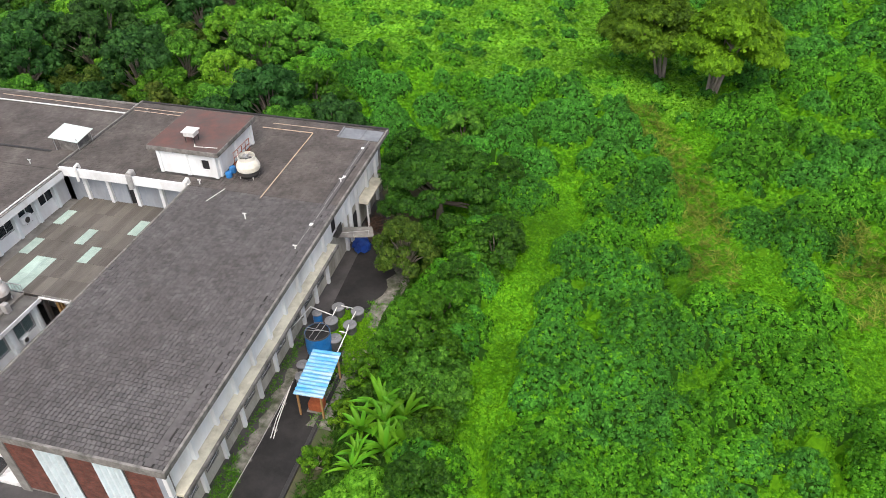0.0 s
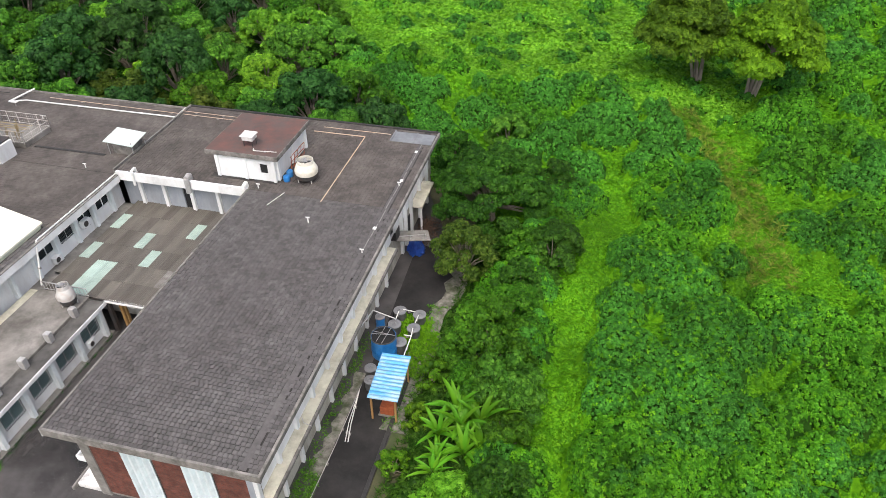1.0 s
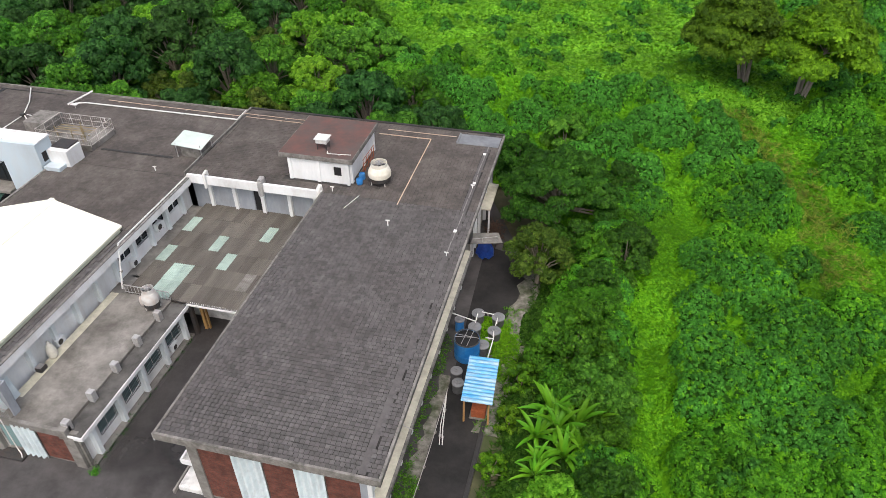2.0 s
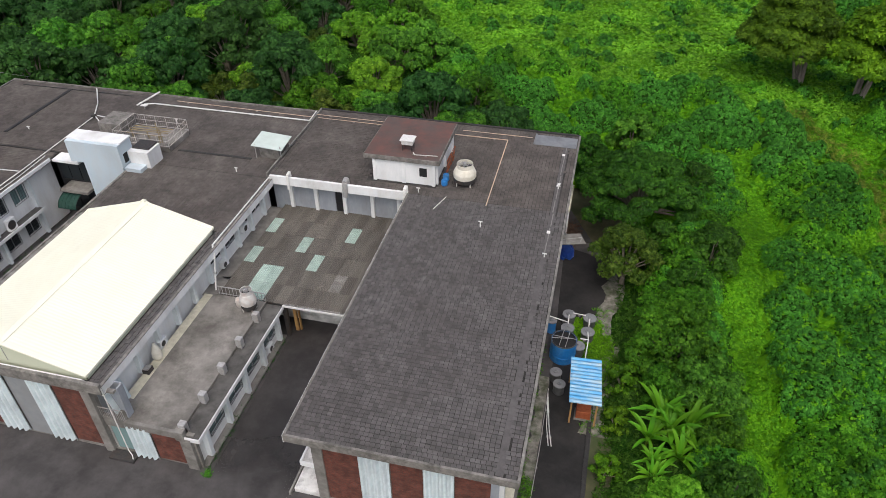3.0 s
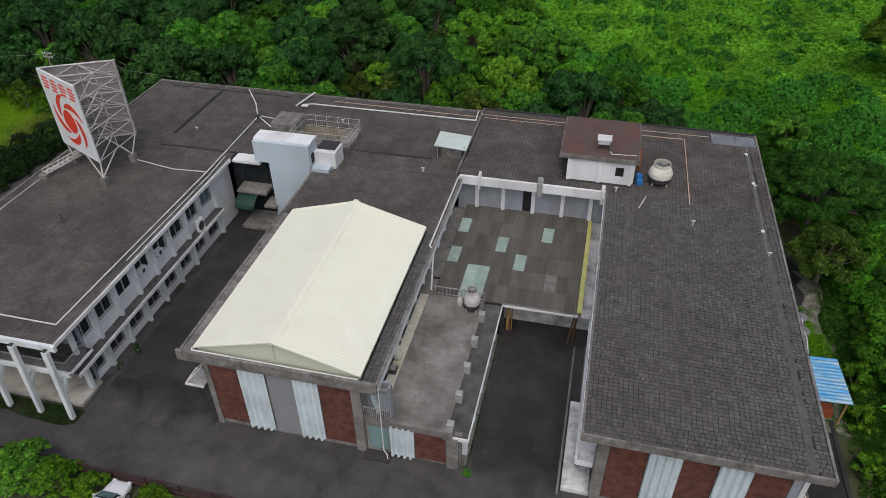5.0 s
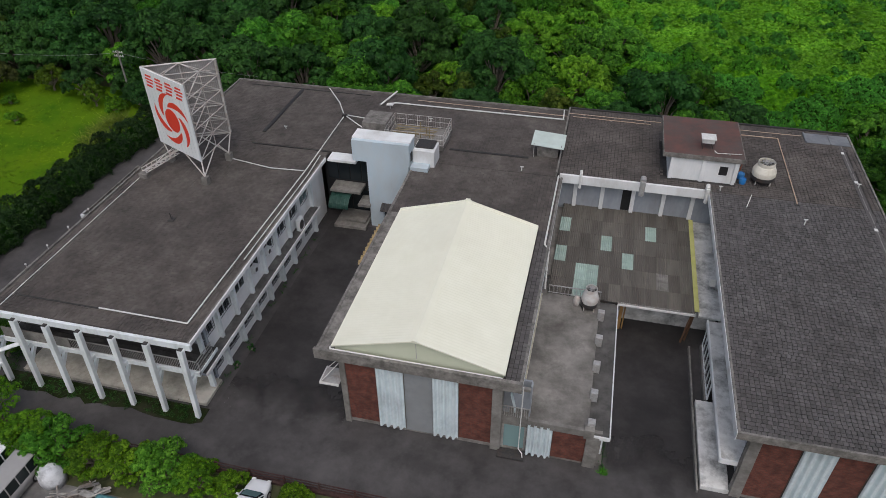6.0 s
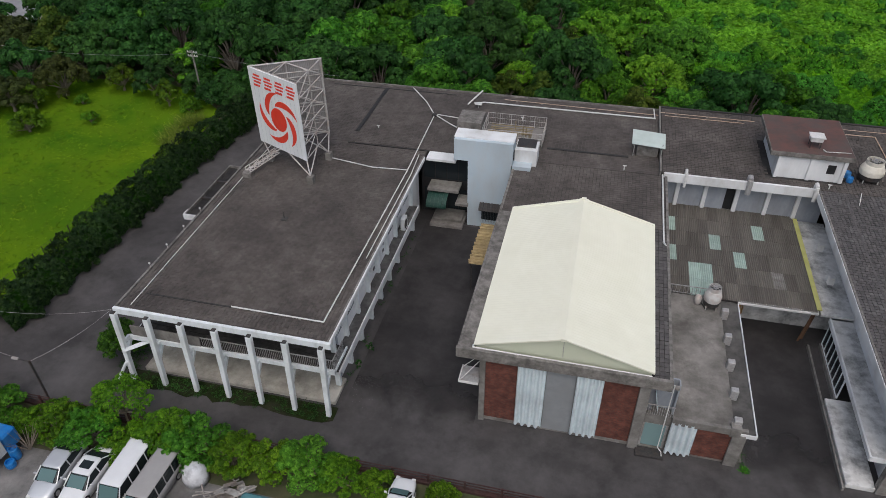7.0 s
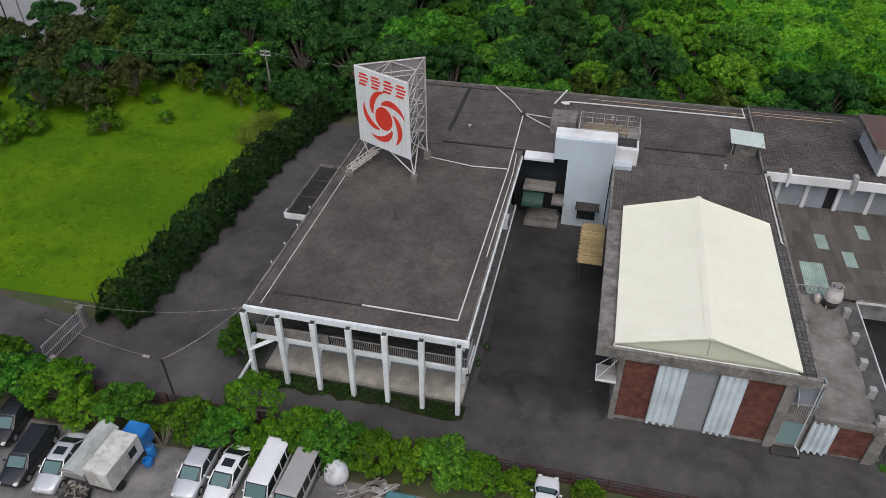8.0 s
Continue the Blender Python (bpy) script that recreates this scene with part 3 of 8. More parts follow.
part("ledge_rim", boxes((-31.1, -30.98, 18.6, 31.3, 2.6, 2.98), (-31.0, -29.9, 18.56, 18.66, 2.6, 2.98)), WHITE, warehouse)
part("platform_kerb", boxes((-31.95, -31.82, 18.0, 31.0, 0, 0.3)), CONCRETE, warehouse)
part("loading_platform", boxes((-31.7, -29.96, 18.3, 25.5, 0, 0.4), bevel=0.03), PALELEDGE, warehouse, "pale concrete loading platform")
for y in (34.6, 39.0):
    part("rain_box", boxes((-30.95, -30.5, y - 0.2, y + 0.2, 3.7, 4.4), bevel=0.03), PVC, warehouse, "small white rainwater box")
# rear wing: wall over the low court roof
holes = [(-38.1, -37.3, 3.45, 5.7)]
part("wall", wall("y", 44.0, 0.25, -44.0, -29.95, 0, 6.6, holes), GREYWALL, warehouse, "grey-blue court wall")
part("door_opening", boxes((-38.1, -37.3, 44.12, 44.17, 3.45, 5.7)), DARK, warehouse, "open doorway with its unlit inside painted near-black")
for x in (-42.25, -39.85, -37.15, -34.55, -32.1):
    pilaster(warehouse, x - 0.17, x + 0.17, 43.75, 44.02, 3.3, 6.5)
part("white_beam", boxes((-43.75, -31.0, 43.05, 43.3, 6.22, 7.06), bevel=0.02), WHITE, warehouse, "white painted roof beam over the court")
for x, r in ((-41.9, 0.12), (-36.6, 0.24), (-31.25, 0.16)):
    bm = bmesh.new()
    tube(bm, [(x, 43.5, 6.9), (x, 43.4, 7.45), (x, 42.9, 7.35), (x, 42.86, 6.0)], r, 10)
    part("downpipe", bm, PVC if r < 0.2 else STEEL, warehouse, "grey duct bent over the roof edge")
part("rear_wall", wall("y", 56.1, 0.25, -81, -18.55, 0, 6.5), CONCRETE, warehouse)

# -- office wing --
office = thing("office_wing", (-73, 30, 0), "two-storey office wing with tall white columns and a grey paver roof", "building")
roof = part("roof", boxes((-81.2, -65.4, 17.05, 56.5, 6.25, ZA - 0.05), (-65.4, -44.0, 43.3, 56.5, 6.25, ZA - 0.05)), OLDBED, office, "flat roof laid with worn brown-grey pavers")
tile_roof(roof, -81.05, -65.5, 17.2, 42.9, ZA, (-70.5, -66, 17.2, 21.0), (), TILES_OLD, seed=5, uneven=0.2, gap=0.026, w=0.28, d=0.28, loose_by=0.8)
tile_roof(roof, -81.05, -44.1, 43.3, 56.3, ZA, None, [(-62.6, -55, 40, 47.5)], TILES_OLD, seed=6, uneven=0.2, w=0.31, d=0.31, gap=0.024, loose_by=0.35)
for k in range(9):
    part("lime_run", boxes((-18.78 + 0.03 * (k % 3), -18.70 + 0.03 * (k % 3), 37 + 2.0 * k, 38.8 + 2.0 * k, ZB - 0.007, ZB + 0.002)), CHALK, warehouse, "chalky lime line along the seam")
for x, y in ((-18.75, 40.2), (-18.7, 47.4), (-18.8, 52.5)):
    part("lime_spot", boxes((x - 0.14, x + 0.12, y - 0.2, y + 0.16, ZB - 0.007, ZB + 0.03), bevel=0.012), PVC, warehouse, "white lime spot")
part("roof_curb", boxes((-44.12, -43.98, 43.3, 56.5, 6.6, 7.12)), CONCRETE, office, "pale curb where the roof steps up")
part("edge_beam", boxes((-81.4, -65.2, 16.84, 17.08, 6.16, 6.68), bevel=0.015), PILLAR, office, "white painted roof beam on the columns")
part("edge_strip", boxes((-81.32, -81.15, 17.08, 56.5, 6.3, 6.74), (-65.5, -65.36, 17.08, 42.0, 6.3, 6.70), (-81.3, -44, 56.36, 56.54, 6.2, 6.76)), FASCIA, office)
part("inner_rim", boxes((-65.36, -65.26, 17.1, 41.8, 6.4, 6.72)), WHITE, office, "white roof rim")
for k in range(7):
    x = -81.3 + 2.58 * k
    bm = boxes((x - 0.2, x + 0.2, 16.15, 16.5, 0, 6.38), bevel=0.03)
    for v in bm.verts:
        t = v.co.z / 6.38
        v.co.x = x + (v.co.x - x) * (0.8 + 0.25 * t)
        v.co.y += 0.34 * t
    col = part("column", bm, PILLAR, office, "tall white square column")
    bm = bmesh.new()
    turn_box(bm, Matrix.Translation((x + 0.02, 16.95, 2.95)) @ Euler((radians(-40), 0, 0)).to_matrix().to_4x4(), 0.22, 0.26, 1.6)
    box(bm, x - 0.1, x + 0.1, 16.5, 17.3, 3.45, 3.7)
    part("bracket", bm, PILLAR, col)
    part("cap", boxes((x - 0.15, x + 0.15, 16.52, 16.8, 6.36, 6.44)), DARKMETAL, col, "dark rain outlet on the column head")
part("foot_brace", sticks([((-81.35, 16.2, 1.9), (-82.5, 15.9, -0.05))], 0.13, 6), PILLAR, office, "slanting white column brace")
part("corner_beam", sticks([((-81.3, 16.3, 3.0), (-79.95, 17.5, 3.1))], 0.2, 4), PILLAR, office)
for y in (21.2,):
    part("side_column", boxes((-81.6, -81.2, y, y + 0.4, 0, 6.3), bevel=0.03), PILLAR, office, "tall white square column")
# balcony and recessed front
part("balcony", boxes((-81.0, -65.3, 17.15, 19.7, 3.5, 3.72), (-81.0, -65.3, 17.12, 17.3, 3.4, 3.8)), PILLAR, office, "white concrete balcony slab")
part("balcony_floor", boxes((-80.95, -65.4, 17.31, 19.68, 3.722, 3.735)), mat("dark_wet_balcony", (0.03, 0.029, 0.028), (0.075, 0.072, 0.068), 1.0, 0.8, (0.13, 0.125, 0.115), 0.5, 0.7), office, "dark balcony floor")
for k in range(3):
    part("balcony_cable", tube(bmesh.new(), [(-80.5, 18.2 + 0.5 * k, 3.76), (-76.0, 17.9 + 0.55 * k, 3.76), (-71.5, 18.5 + 0.3 * k, 3.76), (-66.0, 17.7 + 0.5 * k, 3.76)], 0.03, 5), BLACKPIPE, office, "black cable lying on the balcony")
part("terrace", boxes((-81.0, -65.7, 17.3, 19.7, 0, 0.32), bevel=0.03), mat("pale_terrace_screed", (0.34, 0.325, 0.28), (0.50, 0.48, 0.42), 0.9, 0.88, (0.12, 0.115, 0.10), 0.4, 0.8), office, "pale concrete terrace at ground level")
holes = [(-80.1 + 2.3 * k, -78.0 + 2.3 * k, 4.1, 6.15) for k in range(6)] + [(-79.8 + 4.6 * k, -75.6 + 4.6 * k, 0.6, 3.2) for k in range(3)]
part("front_wall", wall("y", 19.7, 0.25, -80.4, -66.1, 0.3, 6.25, holes), GREYWALL, office, "grey recessed front wall")
for h in holes:
    window(office, "y", 19.7, -1, *h, bars=2 if h[2] > 3 else 3)
for k in range(72):
    x = -75.2 + 0.14 * k
    part("baluster", boxes((x - 0.012, x + 0.012, 17.2, 17.224, 3.85, 4.72)), STEEL, office)
bm = bmesh.new()
box(bm, -75.3, -65.42, 17.18, 17.24, 4.72, 4.78)
for k in range(14):
    y = 17.3 + 0.14 * k
    part("baluster", boxes((-65.4, -65.376, y, y + 0.024, 3.72, 4.72)), STEEL, office)
box(bm, -65.42, -65.36, 17.2, 19.2, 4.72, 4.78)
part("railing", bm, STEEL, office, "thin grey balcony railing")
part("parapet_panel", boxes((-80.9, -75.4, 17.2, 17.28, 3.85, 4.75)), CONCRETE, office, "grey balcony parapet panel")
# side to the inner yard
PY = [19.0 + 2.525 * k for k in range(9)]
hu = [(a + 0.45, b - 0.4, 4.2, 5.95) for a, b in zip(PY, PY[1:])]
hd = [(a + 0.5, b - 0.45, 0.8, 2.2) for a, b in zip(PY, PY[1:])]
part("side_wall", wall("x", -66.45, 0.25, 19.7, 42.6, 0, 6.25, hu + hd), WHITE, office, "white side wall to the inner yard")
for k, h in enumerate(hu):
    window(office, "x", -66.2, 1, *h, grille="lattice" if k in (0, 1, 4, 5, 6, 7) else "", glass=DOORGLASS if k == 7 else None)
for h in hd:
    window(office, "x", -66.2, 1, *h, grille="bars")
for k, y in enumerate(PY):
    if k == 7:
        continue
    pilaster(office, -66.21, -65.88, y - 0.15, y + 0.15, 2.9, 6.25, PILLAR)
    pilaster(office, -66.21, -65.82, y - 0.15, y + 0.15, 0, 2.72, PILLAR)
part("ledge", boxes((-66.21, -65.36, 18.0, 39.2, 2.72, 2.9), bevel=0.015), mat("damp_concrete", (0.05, 0.048, 0.046), (0.115, 0.11, 0.105), 1.5, 0.85, (0.2, 0.195, 0.185), 0.8, 0.6), office, "dirty concrete ledge between the storeys")
part("ledge_rim", boxes((-65.36, -65.27, 17.8, 39.2, 2.7, 3.0)), WHITE, office)
part("far_wall", wall("x", -80.65, 0.25, 19.7, 56.2, 0, 6.25), WHITE, office)
part("canopy_floor", boxes((-85.28, -80.66, 32.25, 40.9, 3.42, 3.46)), mat("wet_roof_felt", (0.014, 0.013, 0.013), (0.030, 0.028, 0.027), 1.2, 0.9, (0.05, 0.047, 0.044), 0.6, 0.7), office, "dark wet canopy floor")
for y in (35.2, 38.1):
    part("canopy_rib", boxes((-85.26, -80.66, y - 0.12, y + 0.12, 3.46, 3.66)), DARKMETAL, office)
part("side_canopy", boxes((-85.4, -80.66, 32.1, 41.05, 3.2, 3.42), (-85.4, -85.28, 32.1, 41.05, 3.42, 3.72), (-85.28, -80.66, 40.9, 41.05, 3.42, 3.72)), FASCIA, office, "dark flat entrance canopy with a pale rim")
part("canopy_rim", boxes((-85.42, -80.66, 32.06, 32.2, 3.2, 3.76), (-85.46, -85.42, 32.06, 32.9, 3.4, 3.76)), WHITE, office)

# -- hall wing: cream gable roof over a brick front --
hall = thing("hall_wing", (-50.3, 30, 0), "hall wing with a cream metal gable roof and brick front panels", "building")
roof = part("roof_slab", boxes((-57.0, -43.5, 18.25, 43.3, 6.2, ZA - 0.05)), JOINT, hall, "mildewed flat concrete roof slab")
tile_roof(roof, -56.9, -43.65, 34.8, 43.2, ZA, None, (), TILES_OLD, seed=8, uneven=0.2, w=0.31, d=0.31, gap=0.024, loose_by=0.35)
tile_roof(roof, -44.55, -43.62, 18.5, 34.7, ZA + 0.05, (-44.6, -43.6, 18.4, 34.8), (), TILES, seed=9, w=0.31, d=0.4, uneven=0.0)
part("roof_band", boxes((-56.86, -55.9, 18.4, 34.75, ZA - 0.05, ZA + 0.03)), FASCIA, hall, "mildewed concrete roof band")
part("front_fascia", boxes((-57.05, -43.45, 18.15, 18.4, 6.18, 7.02), (-57.05, -56.85, 18.4, 43.2, 6.18, 6.75), bevel=0.02), FASCIA, hall, "mildewed concrete fascia")
part("white_edge", boxes((-43.5, -43.45, 18.2, 43.0, 6.1, 6.72)), WHITE, hall, "white painted roof edge")
part("edge_cap", boxes((-43.64, -43.44, 18.2, 43.0, 6.722, 6.78)), FASCIA, hall)
LX, RX, MX, YF, YB, ZE, ZR = -55.88, -44.66, -50.31, 18.75, 34.64, 7.11, 8.72
for name, xe in (("metal_roof", LX), ("metal_roof", RX)):
    bm = bmesh.new()
    o, e = Vector((MX, YF, ZR)), Vector((xe, YF, ZE))
    if xe > MX:
        corrugated(bm, o, (0, YB - YF, 0), e - o, 64, 0.007, 0.02, 0.6, 4)
    else:
        corrugated(bm, e, (0, YB - YF, 0), o - e, 64, 0.007, 0.02, 0.6, 4)
    part(name, bm, CREAM, hall, "ribbed cream metal roof sheet")
bm = bmesh.new()
for y0, y1 in ((YF, YF + 0.04), (YB - 0.04, YB)):
    bm = bmesh.new()
    a = [bm.verts.new((x, y0, z)) for x, z in ((LX + 0.1, ZA - 0.05), (RX - 0.1, ZA - 0.05), (RX - 0.1, ZE - 0.04), (MX, ZR - 0.06), (LX + 0.1, ZE - 0.04))]
    b = [bm.verts.new((v.co.x, y1, v.co.z)) for v in a]
    bm.faces.new(a)
    bm.faces.new(b[::-1])
    for i in range(5):
        bm.faces.new((a[i], a[(i + 1) % 5], b[(i + 1) % 5], b[i]))
    part("gable", bm, GABLE, hall, "pale green sheet gable")
bm = bmesh.new()
for sx, xe in ((-1, LX), (1, RX)):
    d = Vector((xe - MX, 0, ZE - ZR))
    L, ang = d.length, math.atan2(ZR - ZE, abs(xe - MX))
    for y in (YF - 0.05, YB - 0.02):
        turn_box(bm, Matrix.Translation(((xe + MX) / 2, y, (ZE + ZR) / 2 + 0.02)) @ Euler((0, ang * sx, 0)).to_matrix().to_4x4(), L + 0.1, 0.26, 0.1)
    turn_box(bm, Matrix.Translation((MX + sx * 0.17, (YF + YB) / 2, ZR + 0.01)) @ Euler((0, ang * sx, 0)).to_matrix().to_4x4(), 0.4, YB - YF + 0.3, 0.05)
    box(bm, xe - 0.08, xe + 0.08, YF - 0.1, YB + 0.1, ZE - 0.14, ZE + 0.02)
box(bm, MX - 0.18, MX + 0.18, YF - 0.2, YF + 0.1, ZR - 0.1, ZR + 0.1)
box(bm, MX - 0.18, MX + 0.18, YB - 0.1, YB + 0.2, ZR - 0.1, ZR + 0.12)
part("roof_trim", bm, CREAM, hall, "cream ridge cap and verge trim")
for x in (LX + 0.05, RX - 0.12):
    part("side_wall_low", boxes((x, x + 0.07, YF + 0.1, YB - 0.1, ZA - 0.04, ZE)), GABLE, hall)
bm = bmesh.new()
tube(bm, [(LX - 0.1, 18.42, 7.02), (RX - 0.15, 18.42, 7.0), (RX + 0.1, 18.42, 6.85)], 0.05)
tube(bm, [(LX - 0.1, 18.6, 7.1), (LX - 0.1, 18.42, 7.02)], 0.05)
part("gutter_pipe", bm, PVC, hall, "thin white gutter pipe")
tube(bm := bmesh.new(), [(MX + 0.03, YF - 0.02, 8.4), (MX + 0.05, YF - 0.02, 7.1)], 0.02)
part("cable", bm, STEEL, hall)
# front wall
part("wall", wall("y", 18.55, 0.25, -55.45, -38.2, 0, 6.2, [(-44.6, -42.95, 0.2, 2.6), (-44.6, -42.95, 3.5, 6.0), (-42.95, -38.2, 3.3, 6.2)]), CONCRETE, hall, "grey concrete front wall")
for a, b in ((-55.1, -53.0), (-47.45, -45.3)):
    part("brick_panel", boxes((a, b, 18.46, 18.552, 0.45, 6.15)), BRICK, hall, "red brick infill panel")
for a, b in ((-53.0, -51.1), (-49.2, -47.45)):
    bm = bmesh.new()
    corrugated(bm, (a + 0.02, 18.33, 0.35), (b - a - 0.04, 0, 0), (0, 0, 5.9), 4, 0.12, square=0.15, steps=12)
    part("corrugated_strip", bm, CORRW, hall, "pale blue-white corrugated sheet strip")
part("shutter", boxes((-51.1, -49.2, 18.5, 18.556, 0.2, 6.15)), SHUTTER, hall, "plain grey rendered panel")
pilaster(hall, -55.5, -55.1, 18.35, 18.6, 0, 6.2, CONCRETE, "column")
pilaster(hall, -45.28, -44.62, 18.3, 18.6, 0, 6.2, CONCRETE, "column")
part("door", boxes((-44.45, -43.1, 18.66, 18.70, 0.25, 2.5)), DOORGLASS, hall, "pale green glazed entrance door")
part("door_frame", boxes((-44.6, -44.45, 18.62, 18.74, 0.2, 2.6), (-43.1, -42.95, 18.62, 18.74, 0.2, 2.6), (-44.45, -43.1, 18.62, 18.74, 2.5, 2.6)), STEEL, hall)
part("door_step", boxes((-44.75, -42.9, 17.75, 18.5, 0, 0.2), bevel=0.02), DARKMETAL, hall, "dark steel grating step")
for k in range(13):
    part("baluster", boxes((-44.6 + 0.14 * k, -44.575 + 0.14 * k, 18.5, 18.525, 3.5, 4.4)), STEEL, hall)
bm = bmesh.new()
box(bm, -44.65, -42.85, 18.49, 18.54, 4.4, 4.45)
part("railing", bm, STEEL, hall, "thin grey railing of the upper recess")
part("recess_back", boxes((-44.65, -42.9, 19.3, 19.4, 0.2, 6.2), (-44.65, -42.9, 18.8, 19.3, 2.9, 3.3), (-44.7, -44.6, 18.82, 19.3, 0.2, 6.2), (-42.95, -42.85, 18.82, 19.3, 0.2, 6.2)), GREYWALL, hall)
# left and right walls
hl = [(20.5 + 3.2 * k, 22.5 + 3.2 * k, 4.2, 5.6) for k in range(6)] + [(20.5 + 3.2 * k, 22.5 + 3.2 * k, 0.9, 2.5) for k in range(4)]
part("side_wall", wall("x", -55.45, 0.25, 18.8, 43.3, 0, 6.2, hl), CONCRETE, hall)
for h in hl:
    window(hall, "x", -55.45, -1, *h)
hr = [(33.2 + 2.45 * k, 34.9 + 2.45 * k, 4.3, 5.6) for k in range(4)]
part("side_wall", wall("x", -44.85, 0.25, 20.0, 44.0, 0, 6.2, hr), WHITE, hall, "white upper wall over the low roofs")
for k, h in enumerate(hr):
    window(hall, "x", -44.6, 1, *h, grille="bars" if k == 1 else "")
for k in range(10):
    y = 20.2 + 2.45 * k
    pilaster(hall, -44.6, -44.2, y - 0.16, y + 0.16, 3.3, 6.2, PILLAR)
part("side_step", boxes((-44.6, -43.1, 31.2, 43.9, 2.7, 3.1)), DECK, hall, "pale concrete walkway beside the court roof")
awning = part("small_awning", boxes((-56.75, -55.46, 17.9, 19.3, 4.2, 4.26)), STEEL, hall, "small grey metal side awning")
part("awning_rim", boxes((-56.8, -55.46, 17.82, 17.9, 4.14, 4.3), (-56.82, -56.75, 17.9, 19.3, 4.14, 4.3)), PVC, awning, "white awning rim")
for y in (17.95, 19.2):
    part("awning_stay", sticks([((-56.72, y, 4.26), (-55.5, 18.6 if y < 18 else 19.2, 5.7))], 0.025, 5), PVC, awning)
part("rain_pipe", tube(bmesh.new(), [(-43.36, 18.22, 6.75), (-43.36, 18.22, 0.7), (-43.1, 18.1, 0.45), (-43.0, 17.9, 0.05)], 0.035, 8), PVC, hall, "white rain pipe beside the entrance")

# -- low annex with the screed roof --
annex = thing("low_annex", (-41.3, 25, 0), "low single-storey annex with a stained flat concrete roof", "building")
part("roof", boxes((-44.2, -39.1, 18.56, 31.2, 3.15, 3.42), bevel=0.02), DECK, annex, "stained pale concrete flat roof")
part("walkway_strip", boxes((-44.18, -43.5, 20.3, 31.0, 3.42, 3.43)), YELLEDGE, annex, "yellowish stained strip along the wall")
part("front_parapet", boxes((-42.9, -38.76, 18.3, 18.56, 3.05, 3.62), (-39.35, -38.72, 18.26, 18.85, 2.9, 3.75), bevel=0.02), CONCRETE, annex, "low concrete front parapet")
part("gutter_strip", boxes((-39.1, -37.77, 18.4, 31.2, 3.0, 3.2)), mat("wet_gutter_concrete", (0.045, 0.043, 0.040), (0.10, 0.096, 0.09), 1.2, 0.8, (0.16, 0.155, 0.145), 0.5, 0.6), annex, "dark wet gutter strip along the roof")
part("gutter_rim", boxes((-37.76, -37.69, 18.35, 31.2, 2.95, 3.28), (-39.1, -37.76, 18.32, 18.4, 2.95, 3.26)), WHITE, annex, "white gutter rim")
hd = [(20.3 + 2.75 * k, 22.1 + 2.75 * k, 1.0, 2.3) for k in range(4)]
part("side_wall", wall("x", -38.65, 0.25, 18.6, 31.2, 0, 3.0, hd), WHITE, annex, "white side wall with green-glazed windows")
for h in hd:
    window(annex, "x", -38.4, 1, *h, grille="bars", glass=DOORGLASS)
for k in range(5):
    y = 19.6 + 2.75 * k
    pilaster(annex, -38.4, -38.0, y - 0.17, y + 0.17, 0, 3.0, PILLAR)
part("side_step", boxes((-38.4, -37.9, 18.7, 31.2, 0, 0.15)), CONCRETE, annex)
part("brick_panel", boxes((-41.25, -39.15, 18.46, 18.552, 0.3, 3.1)), BRICK, annex, "red brick infill panel")
bm = bmesh.new()
corrugated(bm, (-42.9, 18.33, 0.2), (1.62, 0, 0), (0, 0, 3.1), 4, 0.11, square=0.15, steps=12)
part("corrugated_strip", bm, CORRW, annex, "pale blue-white corrugated sheet strip")
pilaster(annex, -39.15, -38.35, 18.3, 18.6, 0, 3.1, CONCRETE, "column")
for y in (18.85, 21.35, 23.95, 26.55, 29.25):
    bm = boxes((-39.2, -38.72, y - 0.22, y + 0.22, 3.2, 4.05), bevel=0.03)
    part("rain_head", bm, STEEL, annex, "grey metal rainwater box")

# -- covered court between the wings --
court = thing("court_roof", (-37.5, 37.6, 0), "low corrugated fibre-cement roof with greenish skylights over a court", "canopy")
EX0, EX1, EY0, EY1 = -43.1, -32.1, 31.3, 44.0
COLS, ROWS_E = 12, 6
sw, sd = (EX1 - EX0) / COLS, (EY1 - EY0) / ROWS_E
bm = bmesh.new()
corrugated(bm, (-sw / 2 - 0.03, -sd / 2 - 0.08, 0), (sw + 0.06, 0, 0), (0, sd + 0.16, 0), 6, 0.024, 0.01, 0.0, 6)
sheet_ob = mesh_ob("roof_sheet", bm, FIBRE)
bm = bmesh.new()
corrugated(bm, (-sw / 2 - 0.03, -sd / 2 - 0.08, 0), (sw + 0.06, 0, 0), (0, sd + 0.16, 0), 6, 0.024, 0.01, 0.0, 6)
sky_ob = mesh_ob("skylight_sheet", bm, SKYLIGHT)
bm = bmesh.new()
corrugated(bm, (-sw / 2 - 0.03, -sd / 2 - 0.08, 0), (sw + 0.06, 0, 0), (0, sd + 0.16, 0), 6, 0.024, 0.01, 0.0, 6)
pale_ob = mesh_ob("roof_sheet", bm, CONCRETE)
LIGHTS = {(0, 4), (4, 3), (8, 4), (0, 2), (6, 2), (2, 1), (3, 1), (9, 1), (3, 0), (2, 0)}
first = {}
